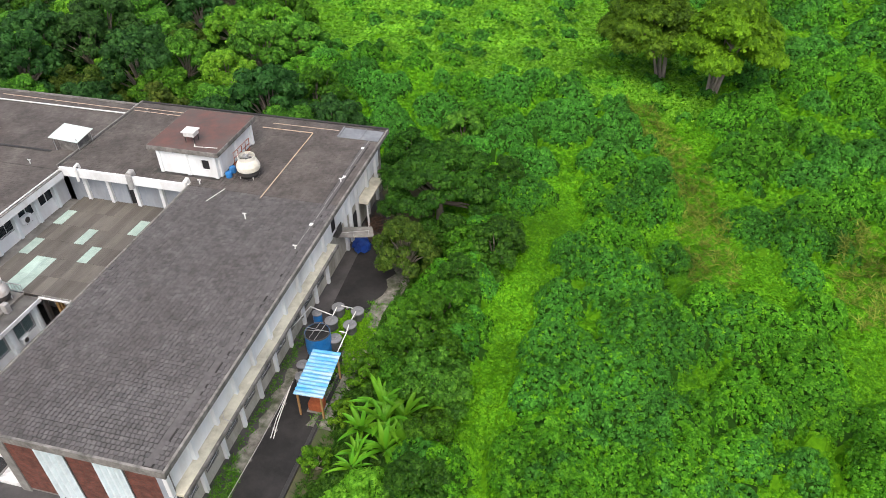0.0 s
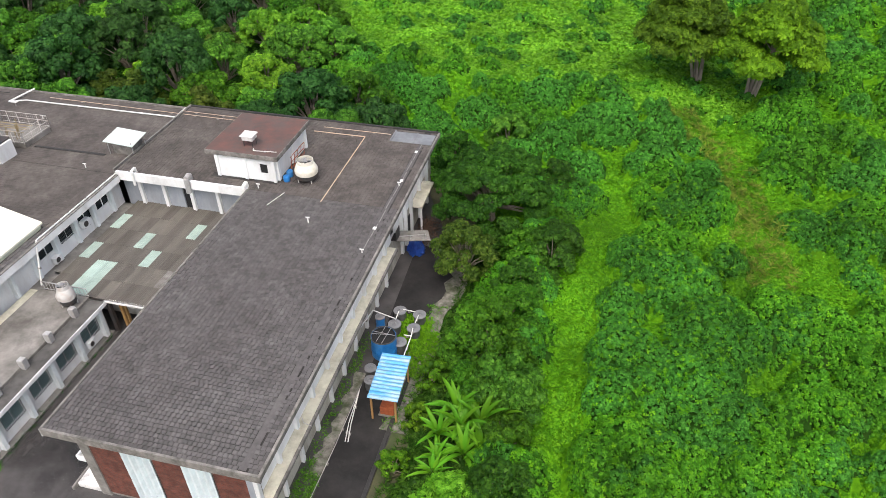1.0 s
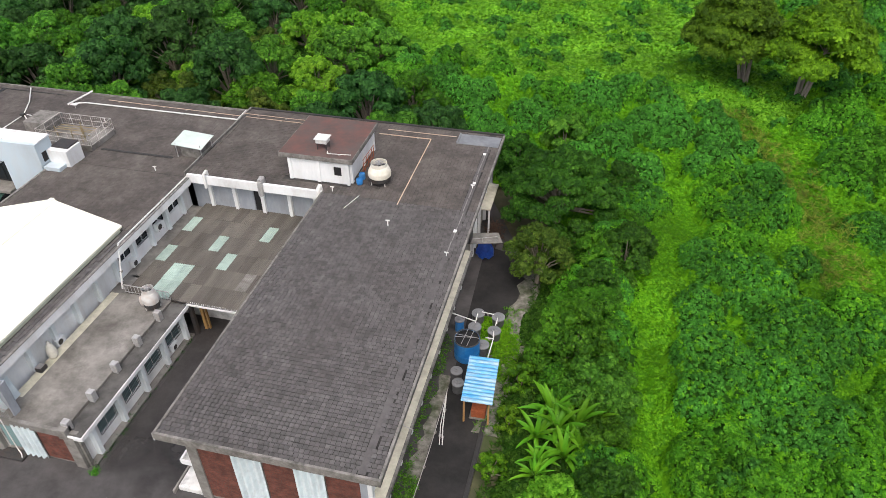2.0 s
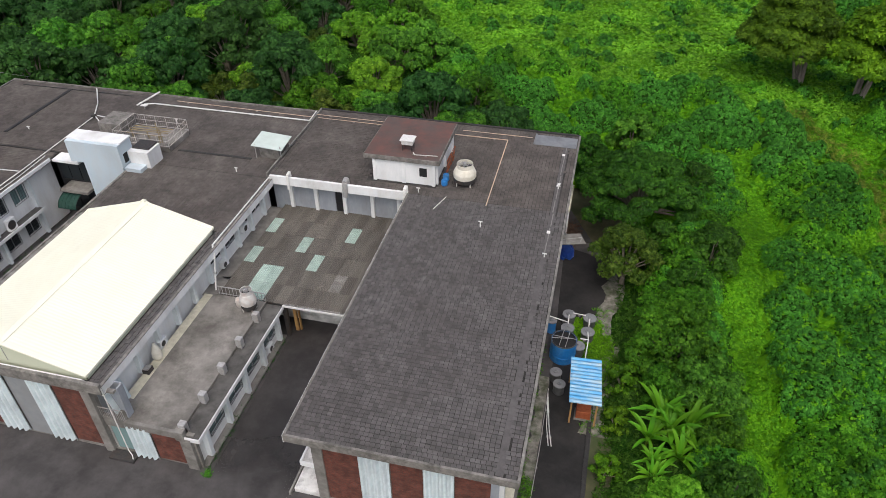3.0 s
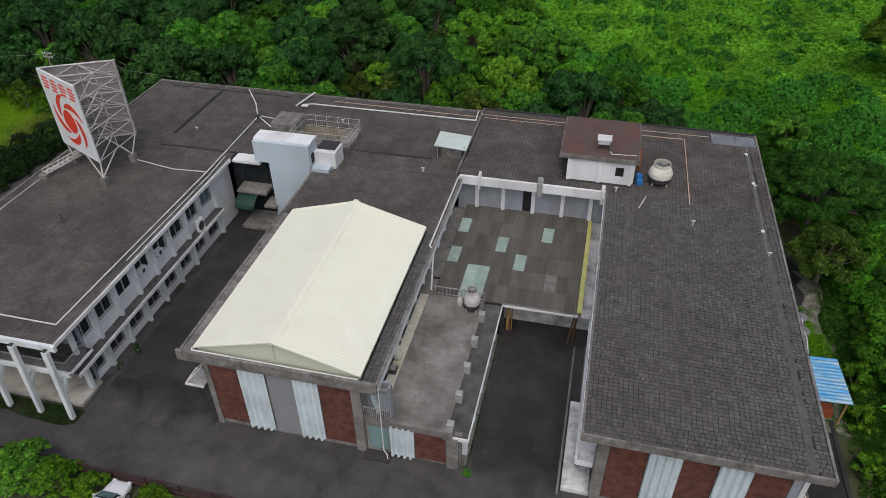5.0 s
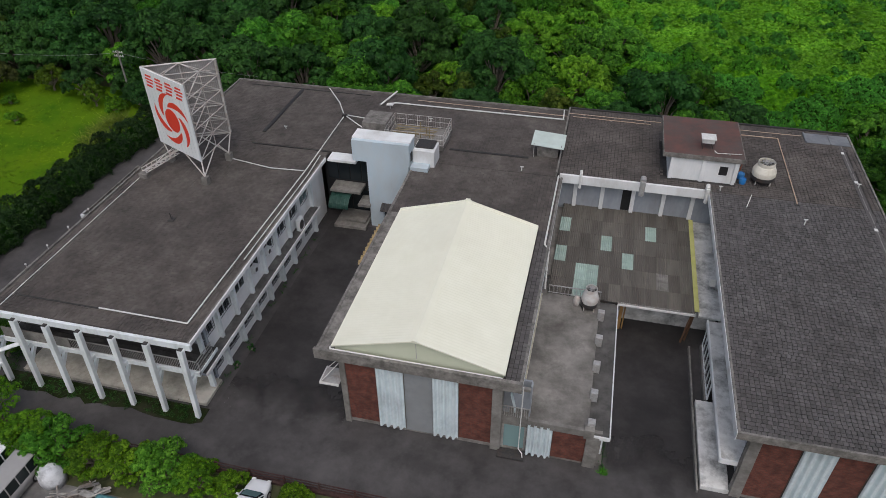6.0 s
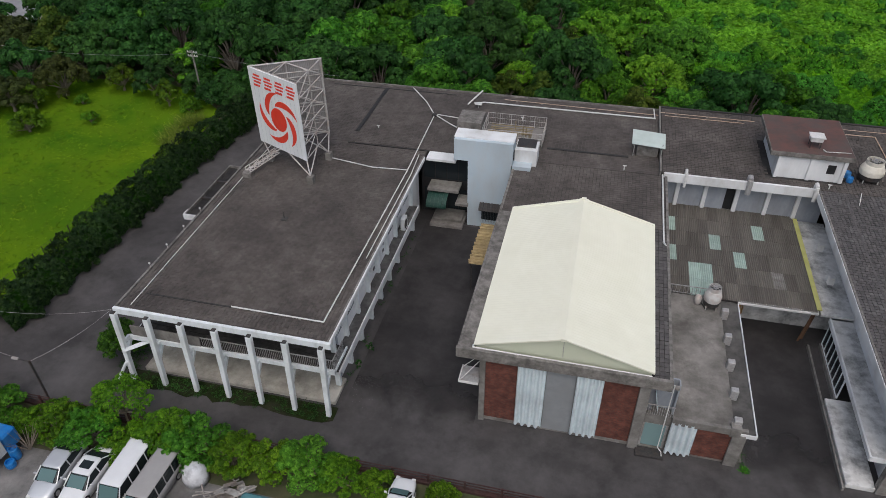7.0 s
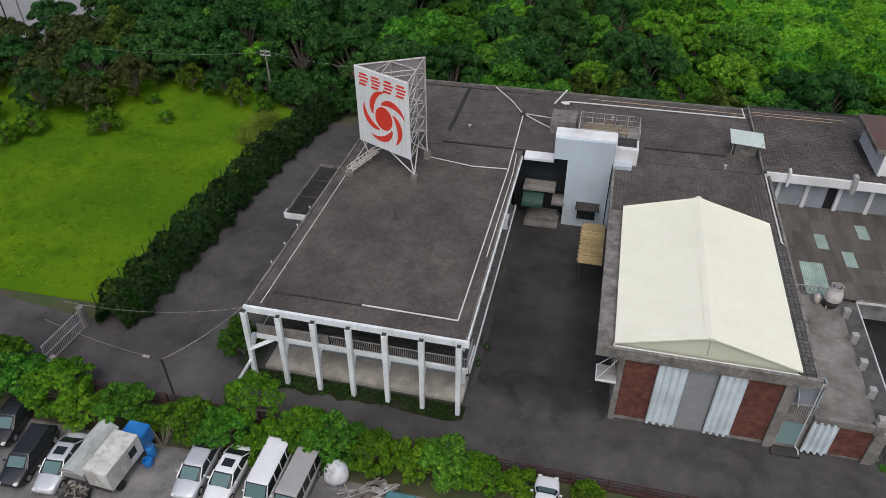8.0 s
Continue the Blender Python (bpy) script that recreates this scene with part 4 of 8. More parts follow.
for i in range(COLS):
    for j in range(ROWS_E):
        kind = "sky" if (i, j) in LIGHTS else "grey"
        kind = "pale" if (i, j) == (9, 1) else kind
        src = {"sky": sky_ob, "pale": pale_ob, "grey": sheet_ob}[kind]
        ob = src if kind not in first else new(src.name.split(".")[0], src.data)
        first[kind] = 1
        y = EY0 + (j + 0.5) * sd
        ob.location = (EX0 + (i + 0.5) * sw, y, 3.42 + 0.012 * j + (i % 2) * 0.008)
        ob.rotation_euler = (radians(-0.6 + random.uniform(-0.3, 0.3)), 0, radians(random.uniform(-0.5, 0.5)))
        under(ob, court, "greenish translucent skylight sheet" if kind == "sky" else "")
for j in range(7):
    part("purlin", boxes((EX0, EX1, EY0 + j * sd - 0.05, EY0 + j * sd + 0.05, 3.2, 3.32)), DARKMETAL, court)
part("front_gutter", boxes((-37.75, EX1 + 0.1, 31.1, 31.16, 3.22, 3.4), (-37.75, EX1 + 0.1, 31.16, 31.28, 3.22, 3.26), (-37.75, EX1 + 0.1, 31.28, 31.34, 3.22, 3.42)), PVC, court, "white gutter along the court roof")
part("gutter_slab", boxes((-31.75, -29.42, 31.3, 43.9, 3.0, 3.2)), PALELEDGE, court, "pale stained concrete gutter slab")
part("yellow_strip", boxes((-32.1, -31.75, 31.4, 43.7, 3.48, 3.53)), YELPLASTIC, court, "yellow translucent edge strip")
part("back_wall", wall("y", 33.4, 0.2, -44.0, -29.95, 0, 3.1), PALELEDGE, court, "dim concrete wall under the court roof")
part("side_post", boxes((-37.9, -37.6, 31.3, 31.6, 0, 3.2)), DARKMETAL, court)
part("side_post", sticks([((-32.5, 31.6, 0), (-32.2, 31.5, 3.2)), ((-32.2, 31.9, 0), (-32.0, 31.7, 3.2))], 0.09, 6), mat("dark_timber", (0.10, 0.055, 0.03), (0.18, 0.10, 0.055), 4.0, 0.85, (0.07, 0.05, 0.04), 1.0, 0.5), court, "dark timber prop")
part("timber_stack", boxes((-37.45, -37.2, 32.0, 32.2, 0, 2.5), (-37.1, -37.0, 32.1, 32.3, 0, 2.2)), WOOD, court, "upright brown timber boards")
bm = bmesh.new()
for k in range(14):
    box(bm, -43.05 + 0.3 * k, -43.02 + 0.3 * k, 31.22, 31.25, 3.4, 4.2)
box(bm, -43.1, -39.1, 31.2, 31.26, 4.18, 4.24)
box(bm, -43.1, -39.1, 31.21, 31.25, 3.5, 3.54)
part("railing", bm, STEEL, court, "thin grey railing at the roof edge")

# -- stair tower at the end of the inner yard --
tower = thing("stair_tower", (-59.7, 43, 0), "pale blue-grey painted stair tower above dark glazing", "building")
part("side_window", boxes((-57.06, -57.02, 41.75, 42.3, 7.3, 8.2)), DARK, tower, "small dark window")
part("block", boxes((-62.4, -57.05, 41.3, 43.2, 7.1, 9.2), (-61.1, -57.15, 41.3, 43.2, 0, 7.1)), BLUEWHITE, tower, "pale blue-grey rendered block")
part("coping", boxes((-62.45, -57.0, 41.7, 43.3, 9.2, 9.32)), WHITE, tower)
part("chimney_block", boxes((-57.0, -55.0, 42.35, 44.3, 6.3, 8.2)), WHITE, tower, "white rendered block with a dark cap")
part("chimney_cap", boxes((-56.9, -55.2, 42.9, 44.4, 8.2, 8.34), bevel=0.02), DARKMETAL, tower)
part("parapet", boxes((-57.05, -55.4, 41.4, 42.4, 0, 7.0)), BLUEWHITE, tower)
part("roof_room", boxes((-63.4, -61.0, 47.0, 49.6, 6.6, 8.0)), FASCIA, tower, "grey mildewed roof housing")
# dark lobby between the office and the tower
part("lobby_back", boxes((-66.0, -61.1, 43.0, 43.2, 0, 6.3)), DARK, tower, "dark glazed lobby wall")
for z0, z1 in ((0.6, 2.8), (3.9, 6.1)):
    for k in range(4):
        part("lobby_window", boxes((-65.7 + 1.15 * k, -64.65 + 1.15 * k, 42.9, 42.98, z0, z1)), GLASS, tower, "dark lobby window")
part("lobby_eave", boxes((-65.2, -62.4, 41.9, 43.3, 6.3, 6.55), bevel=0.02), WHITE, tower, "white eave slab over the lobby")
part("landing", boxes((-65.0, -62.0, 41.3, 43.0, 3.4, 3.65)), CONCRETE, tower, "grey concrete landing slab")
part("landing", boxes((-62.2, -61.0, 40.9, 42.6, 2.3, 2.55)), CONCRETE, tower)
part("entrance_step", boxes((-64.6, -61.4, 40.3, 42.9, 0, 0.3), (-64.4, -61.6, 41.0, 42.9, 0.3, 0.55), bevel=0.02), CONCRETE, tower, "grey concrete entrance steps")
bm = bmesh.new()
for k in range(7):
    a0, a1 = k / 7 * math.pi / 2, (k + 1) / 7 * math.pi / 2
    vs = [(-64.9, 40.3 - 0.0 + 1.5 - 1.5 * math.cos(a0) * 1.0, 2.2 + 1.0 * math.sin(a0)), (-63.0, 40.3 + 1.5 - 1.5 * math.cos(a0), 2.2 + 1.0 * math.sin(a0)),
          (-63.0, 40.3 + 1.5 - 1.5 * math.cos(a1), 2.2 + 1.0 * math.sin(a1)), (-64.9, 40.3 + 1.5 - 1.5 * math.cos(a1), 2.2 + 1.0 * math.sin(a1))]
    top = [bm.verts.new(v) for v in vs]
    low = [bm.verts.new((v[0], v[1] + 0.02, v[2] - 0.04)) for v in vs]
    bm.faces.new(top)
    bm.faces.new(low[::-1])
    for i in range(4):
        bm.faces.new((top[i], low[i], low[(i + 1) % 4], top[(i + 1) % 4]))
for k in range(6):
    x = -64.9 + 1.9 * k / 5
    for i in range(7):
        a0, a1 = i / 7 * math.pi / 2, (i + 1) / 7 * math.pi / 2
        stick(bm, (x, 41.8 - 1.53 * math.cos(a0), 2.23 + math.sin(a0)), (x, 41.8 - 1.53 * math.cos(a1), 2.23 + math.sin(a1)), 0.03, 5)
part("awning", bm, GREENAWN, tower, "curved dark green awning over the entrance")
part("tower_window", boxes((-59.7, -58.0, 41.24, 41.3, 0.9, 2.0)), GLASS, tower, "dark barred window")
bm = bmesh.new()
corrugated(bm, (-59.9, 40.5, 2.35), (2.2, 0, 0), (0, 0.8, 0.45), 8, 0.03)
part("window_awning", bm, DARKMETAL, tower, "dark corrugated window awning")
bm = bmesh.new()
for k in range(12):
    box(bm, -59.7 + 0.15 * k, -59.68 + 0.15 * k, 41.0, 41.03, 0.8, 2.1)
part("window_bars", bm, GRILLE, tower)

# -- penthouse on the rear roof --
pent = thing("roof_penthouse", (-31.9, 48, 7), "small white rooftop penthouse with a faded red flat roof", "penthouse")
part("wall", wall("y", 44.75, 0.2, -34.55, -29.05, 6.98, 9.25, [(-30.45, -29.75, 7.7, 8.6)]), WHITE, pent)
part("wall", boxes((-29.25, -29.05, 44.95, 51.2, 6.98, 9.25), (-34.55, -34.35, 44.95, 51.2, 6.98, 9.25), (-34.35, -29.25, 51.0, 51.2, 6.98, 9.25)), WHITE, pent)
part("window_opening", boxes((-30.45, -29.75, 44.85, 44.9, 7.7, 8.6)), DARK, pent, "window opening with its unlit inside painted near-black")
for x in (-34.55, -31.95, -29.3):
    pilaster(pent, x, x + 0.3, 44.6, 44.76, 6.98, 9.25, WHITE)
for y in (45.0, 48.0, 50.8):
    pilaster(pent, -29.06, -28.85, y, y + 0.32, 6.98, 9.25, WHITE)
part("roof", boxes((-35.3, -28.6, 44.5, 51.6, 9.12, 9.55), bevel=0.03), FASCIA, pent)
part("roof_coat", boxes((-35.22, -28.68, 44.58, 51.52, 9.55, 9.57)), REDROOF, pent, "faded red roof coating")

# ---- things on the roofs ----
def roof_pipe(pts, r, material, label, name="pipe_run"):
    bm = bmesh.new()
    tube(bm, pts, r, 7)
    ob = thing(name, pts[0], label, "pipe")
    part("pipe", bm, material, ob)
    for (ax, ay, az), (bx, by, bz) in zip(pts, pts[1:]):
        n = max(1, int(math.hypot(bx - ax, by - ay) / 2.5))
        for k in range(n):
            t = (k + 0.5) / n
            x, y, z = ax + (bx - ax) * t, ay + (by - ay) * t, az + (bz - az) * t
            part("support", boxes((x - 0.09, x + 0.09, y - 0.09, y + 0.09, z - r - 0.12, z - r * 0.6)), CONCRETE, ob)
    return ob


ZP = ZA + 0.12
roof_pipe([(-73.2, 18.75, ZP), (-66.35, 18.7, ZP), (-66.2, 39.0, ZP), (-66.45, 49.9, ZP)], 0.055, PVC, "white water pipe along the office roof edge")
roof_pipe([(-65.75, 26.0, ZP), (-65.7, 38.5, ZP), (-65.9, 42.0, ZP)], 0.04, PVC, "second thin white pipe along the office roof edge")
roof_pipe([(-66.3, 39.1, ZP), (-69.5, 38.9, ZP), (-73.7, 39.7, ZP)], 0.05, PVC, "white pipe running to the sign tower")
roof_pipe([(-66.45, 50.2, ZP), (-68.0, 53.0, ZP), (-70.3, 56.1, ZP)], 0.06, PVC, "white pipe running to the rear roof edge")
roof_pipe([(-66.2, 50.1, ZP + 0.02), (-64.4, 48.6, ZP), (-62.5, 47.2, ZP)], 0.06, PVC, "white bent pipe beside the stair tower")
roof_pipe([(-66.2, 50.4, ZP), (-63.4, 50.0, ZP)], 0.05, PVC, "short white pipe on the rear roof")
roof_pipe([(-63.0, 53.8, ZP), (-62.0, 54.2, ZP), (-44.4, 54.2, ZP)], 0.07, PVC, "long white pipe across the rear roof")
roof_pipe([(-63.6, 53.4, ZP), (-62.6, 56.3, ZP + 0.3)], 0.09, PVC, "white pipe stub at the rear roof edge")
roof_pipe([(-44.5, 54.3, ZP), (-44.6, 56.3, ZP)], 0.06, PVC, "white pipe at the roof step")
roof_pipe([(-60.0, 55.3, ZP), (-44.1, 55.0, ZP), (-44.0, 55.0, ZB + 0.12), (-35.0, 54.9, ZB + 0.12)], 0.03, PVCPINK, "thin faded orange conduit on the rear roof")
roof_pipe([(-43.6, 54.4, ZB + 0.1), (-36.0, 54.3, ZB + 0.1)], 0.03, PVCPINK, "thin faded conduit beside the penthouse")
roof_pipe([(-29.4, 54.0, ZB + 0.1), (-24.25, 54.0, ZB + 0.1), (-24.2, 42.6, ZB + 0.1)], 0.045, PVCPINK, "faded orange pipe bent across the warehouse roof")
roof_pipe([(-28.8, 55.0, ZB + 0.1), (-22.0, 55.0, ZB + 0.1)], 0.03, PVCPINK, "thin conduit at the warehouse's rear edge")
roof_pipe([(-43.85, 43.3, ZA + 0.1), (-43.85, 33.0, ZA + 0.1), (-43.45, 32.4, 6.5), (-43.4, 31.4, 3.6)], 0.07, PVC, "white pipe down the hall's roof edge")
roof_pipe([(-80.25, 17.4, ZP - 0.05), (-80.3, 42.0, ZP - 0.05)], 0.035, PVC, "thin grey conduit along the office roof")
roof_pipe([(-28.3, 41.2, ZB + 0.08), (-27.7, 43.2, ZB + 0.08)], 0.03, PVC, "short thin pipe beside the cooling tower")
part("joint", boxes((-66.65, -66.2, 49.9, 50.3, ZA, ZA + 0.35), bevel=0.05), BLACKPIPE, thing("pipe_joint", (-66.4, 50.1, ZA), "black wrapped pipe joint on the office roof", "pipe"))


def flashing(x0, x1, y0, y1, z, label):
    bm = boxes((x0, x1, y0, y1, z - 0.03, z + 0.03))
    tagged(mesh_ob("flashing_strip", bm, BLACKPIPE), label, "flashing")


flashing(-73.35, -72.95, 45.4, 55.6, ZA + 0.03, "dark bitumen strip over a roof seam")
flashing(-79.3, -65.3, 55.45, 55.55, ZA + 0.03, "dark bitumen line near the rear roof edge")
flashing(-54.4, -46.9, 45.85, 46.1, ZA + 0.03, "dark bitumen strip across the hall roof")
flashing(-79.8, -73.2, 18.72, 18.82, ZA + 0.03, "dark bitumen line near the office roof's front")
flashing(-73.3, -65.2, 43.0, 43.12, ZA + 0.01, "dark bitumen line over a roof seam")
bm = boxes((-21.8, -17.8, 53.9, 55.8, ZB, ZB + 0.05), (-21.8, -21.65, 53.9, 55.8, ZB + 0.05, ZB + 0.16), (-19.6, -19.5, 53.9, 55.8, ZB + 0.05, ZB + 0.12), bevel=0.01)
tagged(mesh_ob("roof_patch", bm, mat("grey_blue_membrane", (0.13, 0.14, 0.155), (0.19, 0.2, 0.215), 1.5, 0.6, (0.28, 0.29, 0.3), 0.6, 0.6)), "grey-blue membrane patch at the warehouse roof corner", "roof patch")


def vent(x, y, z, h=0.55):
    ob = thing("roof_vent", (x, y, z), "thin grey T-shaped vent pipe standing on the pavers", "vent pipe", "roof vents")
    bm = bmesh.new()
    stick(bm, (x, y, z - 0.05), (x, y, z + h), 0.045, 8)
    part("pipe", bm, PVC, ob)
    bm = bmesh.new()
    stick(bm, (x - 0.16, y, z + h), (x + 0.16, y, z + h), 0.05, 8)
    part("head", bm, PVC, ob)
    return ob


for x, y, z, h in ((-24.1, 39.7, ZB, 0.5), (-71.3, 46.5, ZA, 0.25), (-18.7, 46.6, ZB, 0.3), (-18.7, 37.0, ZB, 0.3), (-30.2, 43.5, ZB, 0.4), (-47.2, 43.6, ZA, 0.4), (-57.5, 51.0, ZA, 0.4)):
    vent(x, y, z, h)


stub = thing("roof_post", (-74.0, 29.6, ZA), "short dark rusty post in a paver gap", "post")
part("shaft", sticks([((-74.0, 29.6, ZA - 0.03), (-74.0, 29.6, ZA + 0.75))], 0.05, 6), DARKMETAL, stub)
part("foot", boxes((-74.25, -73.75, 29.35, 29.85, ZA - 0.03, ZA + 0.1), bevel=0.02), DARKMETAL, stub)


def cooling_tower(x, y, z, r, material, label):
    ob = thing("cooling_tower", (x, y, z), label, "cooling tower")
    bm = bmesh.new()
    lathe(bm, [(0, 0.28), (r * 0.86, 0.28), (r * 0.96, 0.42), (r * 0.96, 0.7), (0, 0.7)], (x, y, z), 24)
    part("basin", bm, DARKMETAL, ob)
    bm = bmesh.new()
    lathe(bm, [(r * 0.95, 0.72), (r, 0.8), (r, 1.15), (r * 0.97, 1.25), (r * 0.78, 1.62), (r * 0.72, 1.66), (r * 0.72, 2.0), (r * 0.68, 2.0), (r * 0.68, 1.6), (r * 0.9, 1.2), (r * 0.9, 0.75), (r * 0.95, 0.72)], (x, y, z), 28)
    part("shell", bm, material, ob, smooth=False)
    bm = bmesh.new()
    for k in range(4):
        a = k * math.pi / 4
        stick(bm, (x - math.cos(a) * r * 0.7, y - math.sin(a) * r * 0.7, z + 1.97), (x + math.cos(a) * r * 0.7, y + math.sin(a) * r * 0.7, z + 1.97), 0.02, 5)
    lathe(bm, [(r * 0.36, 1.95), (r * 0.36, 1.99), (r * 0.33, 1.99), (r * 0.33, 1.95), (r * 0.36, 1.95)], (x, y, z), 16)
    lathe(bm, [(0, 1.6), (0.14, 1.6), (0.14, 2.05), (0, 2.05)], (x, y, z), 10)
    part("fan_guard", bm, STEEL, ob)
    bm = bmesh.new()
    for k in range(4):
        a = k * math.pi / 2 + 0.4
        turn_box(bm, Matrix.Translation((x + math.cos(a) * r * 0.38, y + math.sin(a) * r * 0.38, z + 1.78)) @ Euler((0.35, 0, a)).to_matrix().to_4x4(), r * 0.6, 0.2, 0.02)
    part("fan", bm, DARKMETAL, ob)
    for k in range(4):
        a = k * math.pi / 2 + 0.8
        px, py = x + math.cos(a) * r * 0.85, y + math.sin(a) * r * 0.85
        bm = bmesh.new()
        stick(bm, (px, py, z), (px, py, z + 0.75), 0.05, 6)
        part("leg", bm, WHITESTEEL, ob)
    bm = bmesh.new()
    for k in range(12):
        a = k * math.pi / 6
        stick(bm, (x + math.cos(a) * r * 1.005, y + math.sin(a) * r * 1.005, z + 0.82), (x + math.cos(a) * r * 1.005, y + math.sin(a) * r * 1.005, z + 1.16), 0.02, 4)
    part("shell_ribs", bm, material, ob)
    return ob


cooling_tower(-26.65, 45.7, ZB, 0.98, IVORY, "round ivory fibreglass cooling tower on the warehouse roof")
cooling_tower(-39.9, 30.1, 3.42, 0.62, WHITESTEEL, "small grubby white cooling tower on the annex roof")


def ac_unit(x, y, z, face, w=0.85, h=0.62, d=0.34, label="white air-conditioner outdoor unit on the wall"):
    """Face: +1 looks along +x, -1 along -x."""
    ob = thing("air_conditioner", (x, y, z), label, "air conditioner", "air conditioners")
    part("casing", boxes((x - d / 2, x + d / 2, y - w / 2, y + w / 2, z, z + h), bevel=0.02), WHITE, ob)
    bm = bmesh.new()
    q = Matrix.Translation((x + face * (d / 2 + 0.01), y - w * 0.12, z + h / 2)) @ Euler((0, radians(90), 0)).to_matrix().to_4x4()
    n = 16
    ring = [bm.verts.new(q @ Vector((math.cos(k * 2 * math.pi / n) * h * 0.38, math.sin(k * 2 * math.pi / n) * h * 0.38, 0))) for k in range(n)]
    bm.faces.new(ring)
    ex = bmesh.ops.extrude_face_region(bm, geom=bm.faces[:])
    for g in ex["geom"]:
        if isinstance(g, bmesh.types.BMVert):
            g.co.x += face * 0.012
    part("fan_grille", bm, DARKMETAL, ob)
    part("bracket", boxes((x - d / 2 - 0.1, x + d / 2, y - w * 0.36, y - w * 0.32, z - 0.06, z), (x - d / 2 - 0.1, x + d / 2, y + w * 0.32, y + w * 0.36, z - 0.06, z)), STEEL, ob)
    return ob


ac_unit(-65.65, 35.5, 2.96, 1, 0.9, 1.15, 0.4, "tall white air-conditioner outdoor unit on the office ledge")
ac_unit(-65.95, 29.8, 4.5, 1, 0.7, 0.5, 0.45)
ac_unit(-65.95, 27.4, 4.5, 1, 0.75, 0.5, 0.45)
ac_unit(-44.35, 38.5, 4.2, 1, 0.9, 0.7, 0.4)
ac_unit(-44.35, 34.5, 3.4, 1, 0.8, 0.6, 0.4, "white air-conditioner outdoor unit on the walkway")
ac_unit(-44.3, 25.2, 3.45, 1, 0.8, 0.6, 0.35, "white air-conditioner outdoor unit on the annex roof")
ac_unit(-38.2, 29.0, 0.6, 1, 0.8, 0.55, 0.3, "white air-conditioner outdoor unit by the annex windows")

lean = thing("leaning_sheet", (-44.3, 19.7, 3.42), "pale blue sheet leaning on the hall wall", "sheet")
bm = bmesh.new()
turn_box(bm, Matrix.Translation((-44.0, 19.7, 4.25)) @ Euler((0, radians(-12), 0)).to_matrix().to_4x4(), 0.05, 1.6, 1.7)
part("panel", bm, CORRW, lean)
sack = thing("sack", (-43.95, 24.0, 3.42), "tall tied cream sack standing on the annex roof", "sack")
bm = bmesh.new()
lathe(bm, [(0, 0), (0.3, 0), (0.36, 0.25), (0.33, 0.75), (0.2, 1.15), (0.07, 1.25), (0.12, 1.4), (0, 1.42)], (-43.95, 24.0, 3.43), 14)
part("body", bm, IVORY, sack, smooth=True)
crate = thing("crate", (-43.9, 22.7, 3.42), "small dark crate of junk on the annex roof", "crate")
part("body", boxes((-44.15, -43.65, 22.4, 23.0, 3.43, 3.78), bevel=0.02), DARKMETAL, crate)
part("lid", boxes((-44.1, -43.7, 22.45, 22.9, 3.78, 3.86)), STEEL, crate)

small = thing("tank", (-40.85, 30.3, 3.42), "small white tank beside the annex cooling tower", "tank")
bm = bmesh.new()
lathe(bm, [(0, 0), (0.2, 0), (0.24, 0.15), (0.27, 0.5), (0.2, 0.75), (0.08, 0.85), (0, 0.86)], (-40.85, 30.3, 3.42), 14)
part("body", bm, WHITESTEEL, small, smooth=True)
part("hose", tube(bmesh.new(), [(-40.6, 30.25, 3.6), (-40.4, 30.0, 3.5), (-40.3, 29.7, 3.47)], 0.04, 6), BLACKPIPE, small, "black hose")

# roof hatch with a pale sheet cover
hatch = thing("roof_hatch", (-45.1, 47.2, ZA), "grey roof hatch under a pale green sloping metal sheet", "roof hatch")
part("box", boxes((-46.2, -44.3, 46.5, 48.2, ZA - 0.02, 7.75)), FASCIA, hatch)
bm = bmesh.new()
turn_box(bm, Matrix.Translation((-45.25, 47.25, 8.05)) @ Euler((radians(6), radians(4), 0)).to_matrix().to_4x4(), 3.0, 2.4, 0.05)
part("cover", bm, mat("pale_green_metal", (0.50, 0.58, 0.54), (0.58, 0.66, 0.62), 1.0, 0.5, (0.42, 0.47, 0.44), 0.6, 0.5, bump=0.0), hatch, "pale green metal sheet")
for x, y in ((-46.5, 46.3), (-44.0, 46.3), (-46.5, 48.2), (-44.0, 48.2)):
    part("leg", boxes((x - 0.03, x + 0.03, y - 0.03, y + 0.03, ZA - 0.02, 8.1)), STEEL, hatch)

# fenced pipework on the rear roof
cage = thing("pipe_cage", (-58.0, 48.5, ZA), "rusty wire cage round brass-coloured valves and pipework", "pipework")
part("plinth", boxes((-60.6, -54.9, 45.4, 48.9, ZA - 0.02, ZA + 0.5), bevel=0.03), DECK, cage, "pale concrete plinth")
for i, (ax, ay, bx, by) in enumerate(((-60.6, 45.4, -54.9, 45.4), (-54.9, 45.4, -54.9, 48.9), (-54.9, 48.9, -60.6, 48.9), (-60.6, 48.9, -60.6, 45.4))):
    bm = bmesh.new()
    n = 5 if i % 2 == 0 else 3
    for k in range(n + 1):
        x, y = ax + (bx - ax) * k / n, ay + (by - ay) * k / n
        stick(bm, (x, y, ZA + 0.4), (x, y, ZA + 1.7), 0.025, 5)
    for z in (0.6, 1.15, 1.68):
        stick(bm, (ax, ay, ZA + z), (bx, by, ZA + z), 0.02, 5)
    m = n * 5
    for k in range(m):
        x, y = ax + (bx - ax) * k / m, ay + (by - ay) * k / m
        stick(bm, (x, y, ZA + 0.6), (x, y, ZA + 1.66), 0.006, 3)
    part("fence_side", bm, WHITESTEEL, cage)
bm = bmesh.new()
rr = random.Random(9)
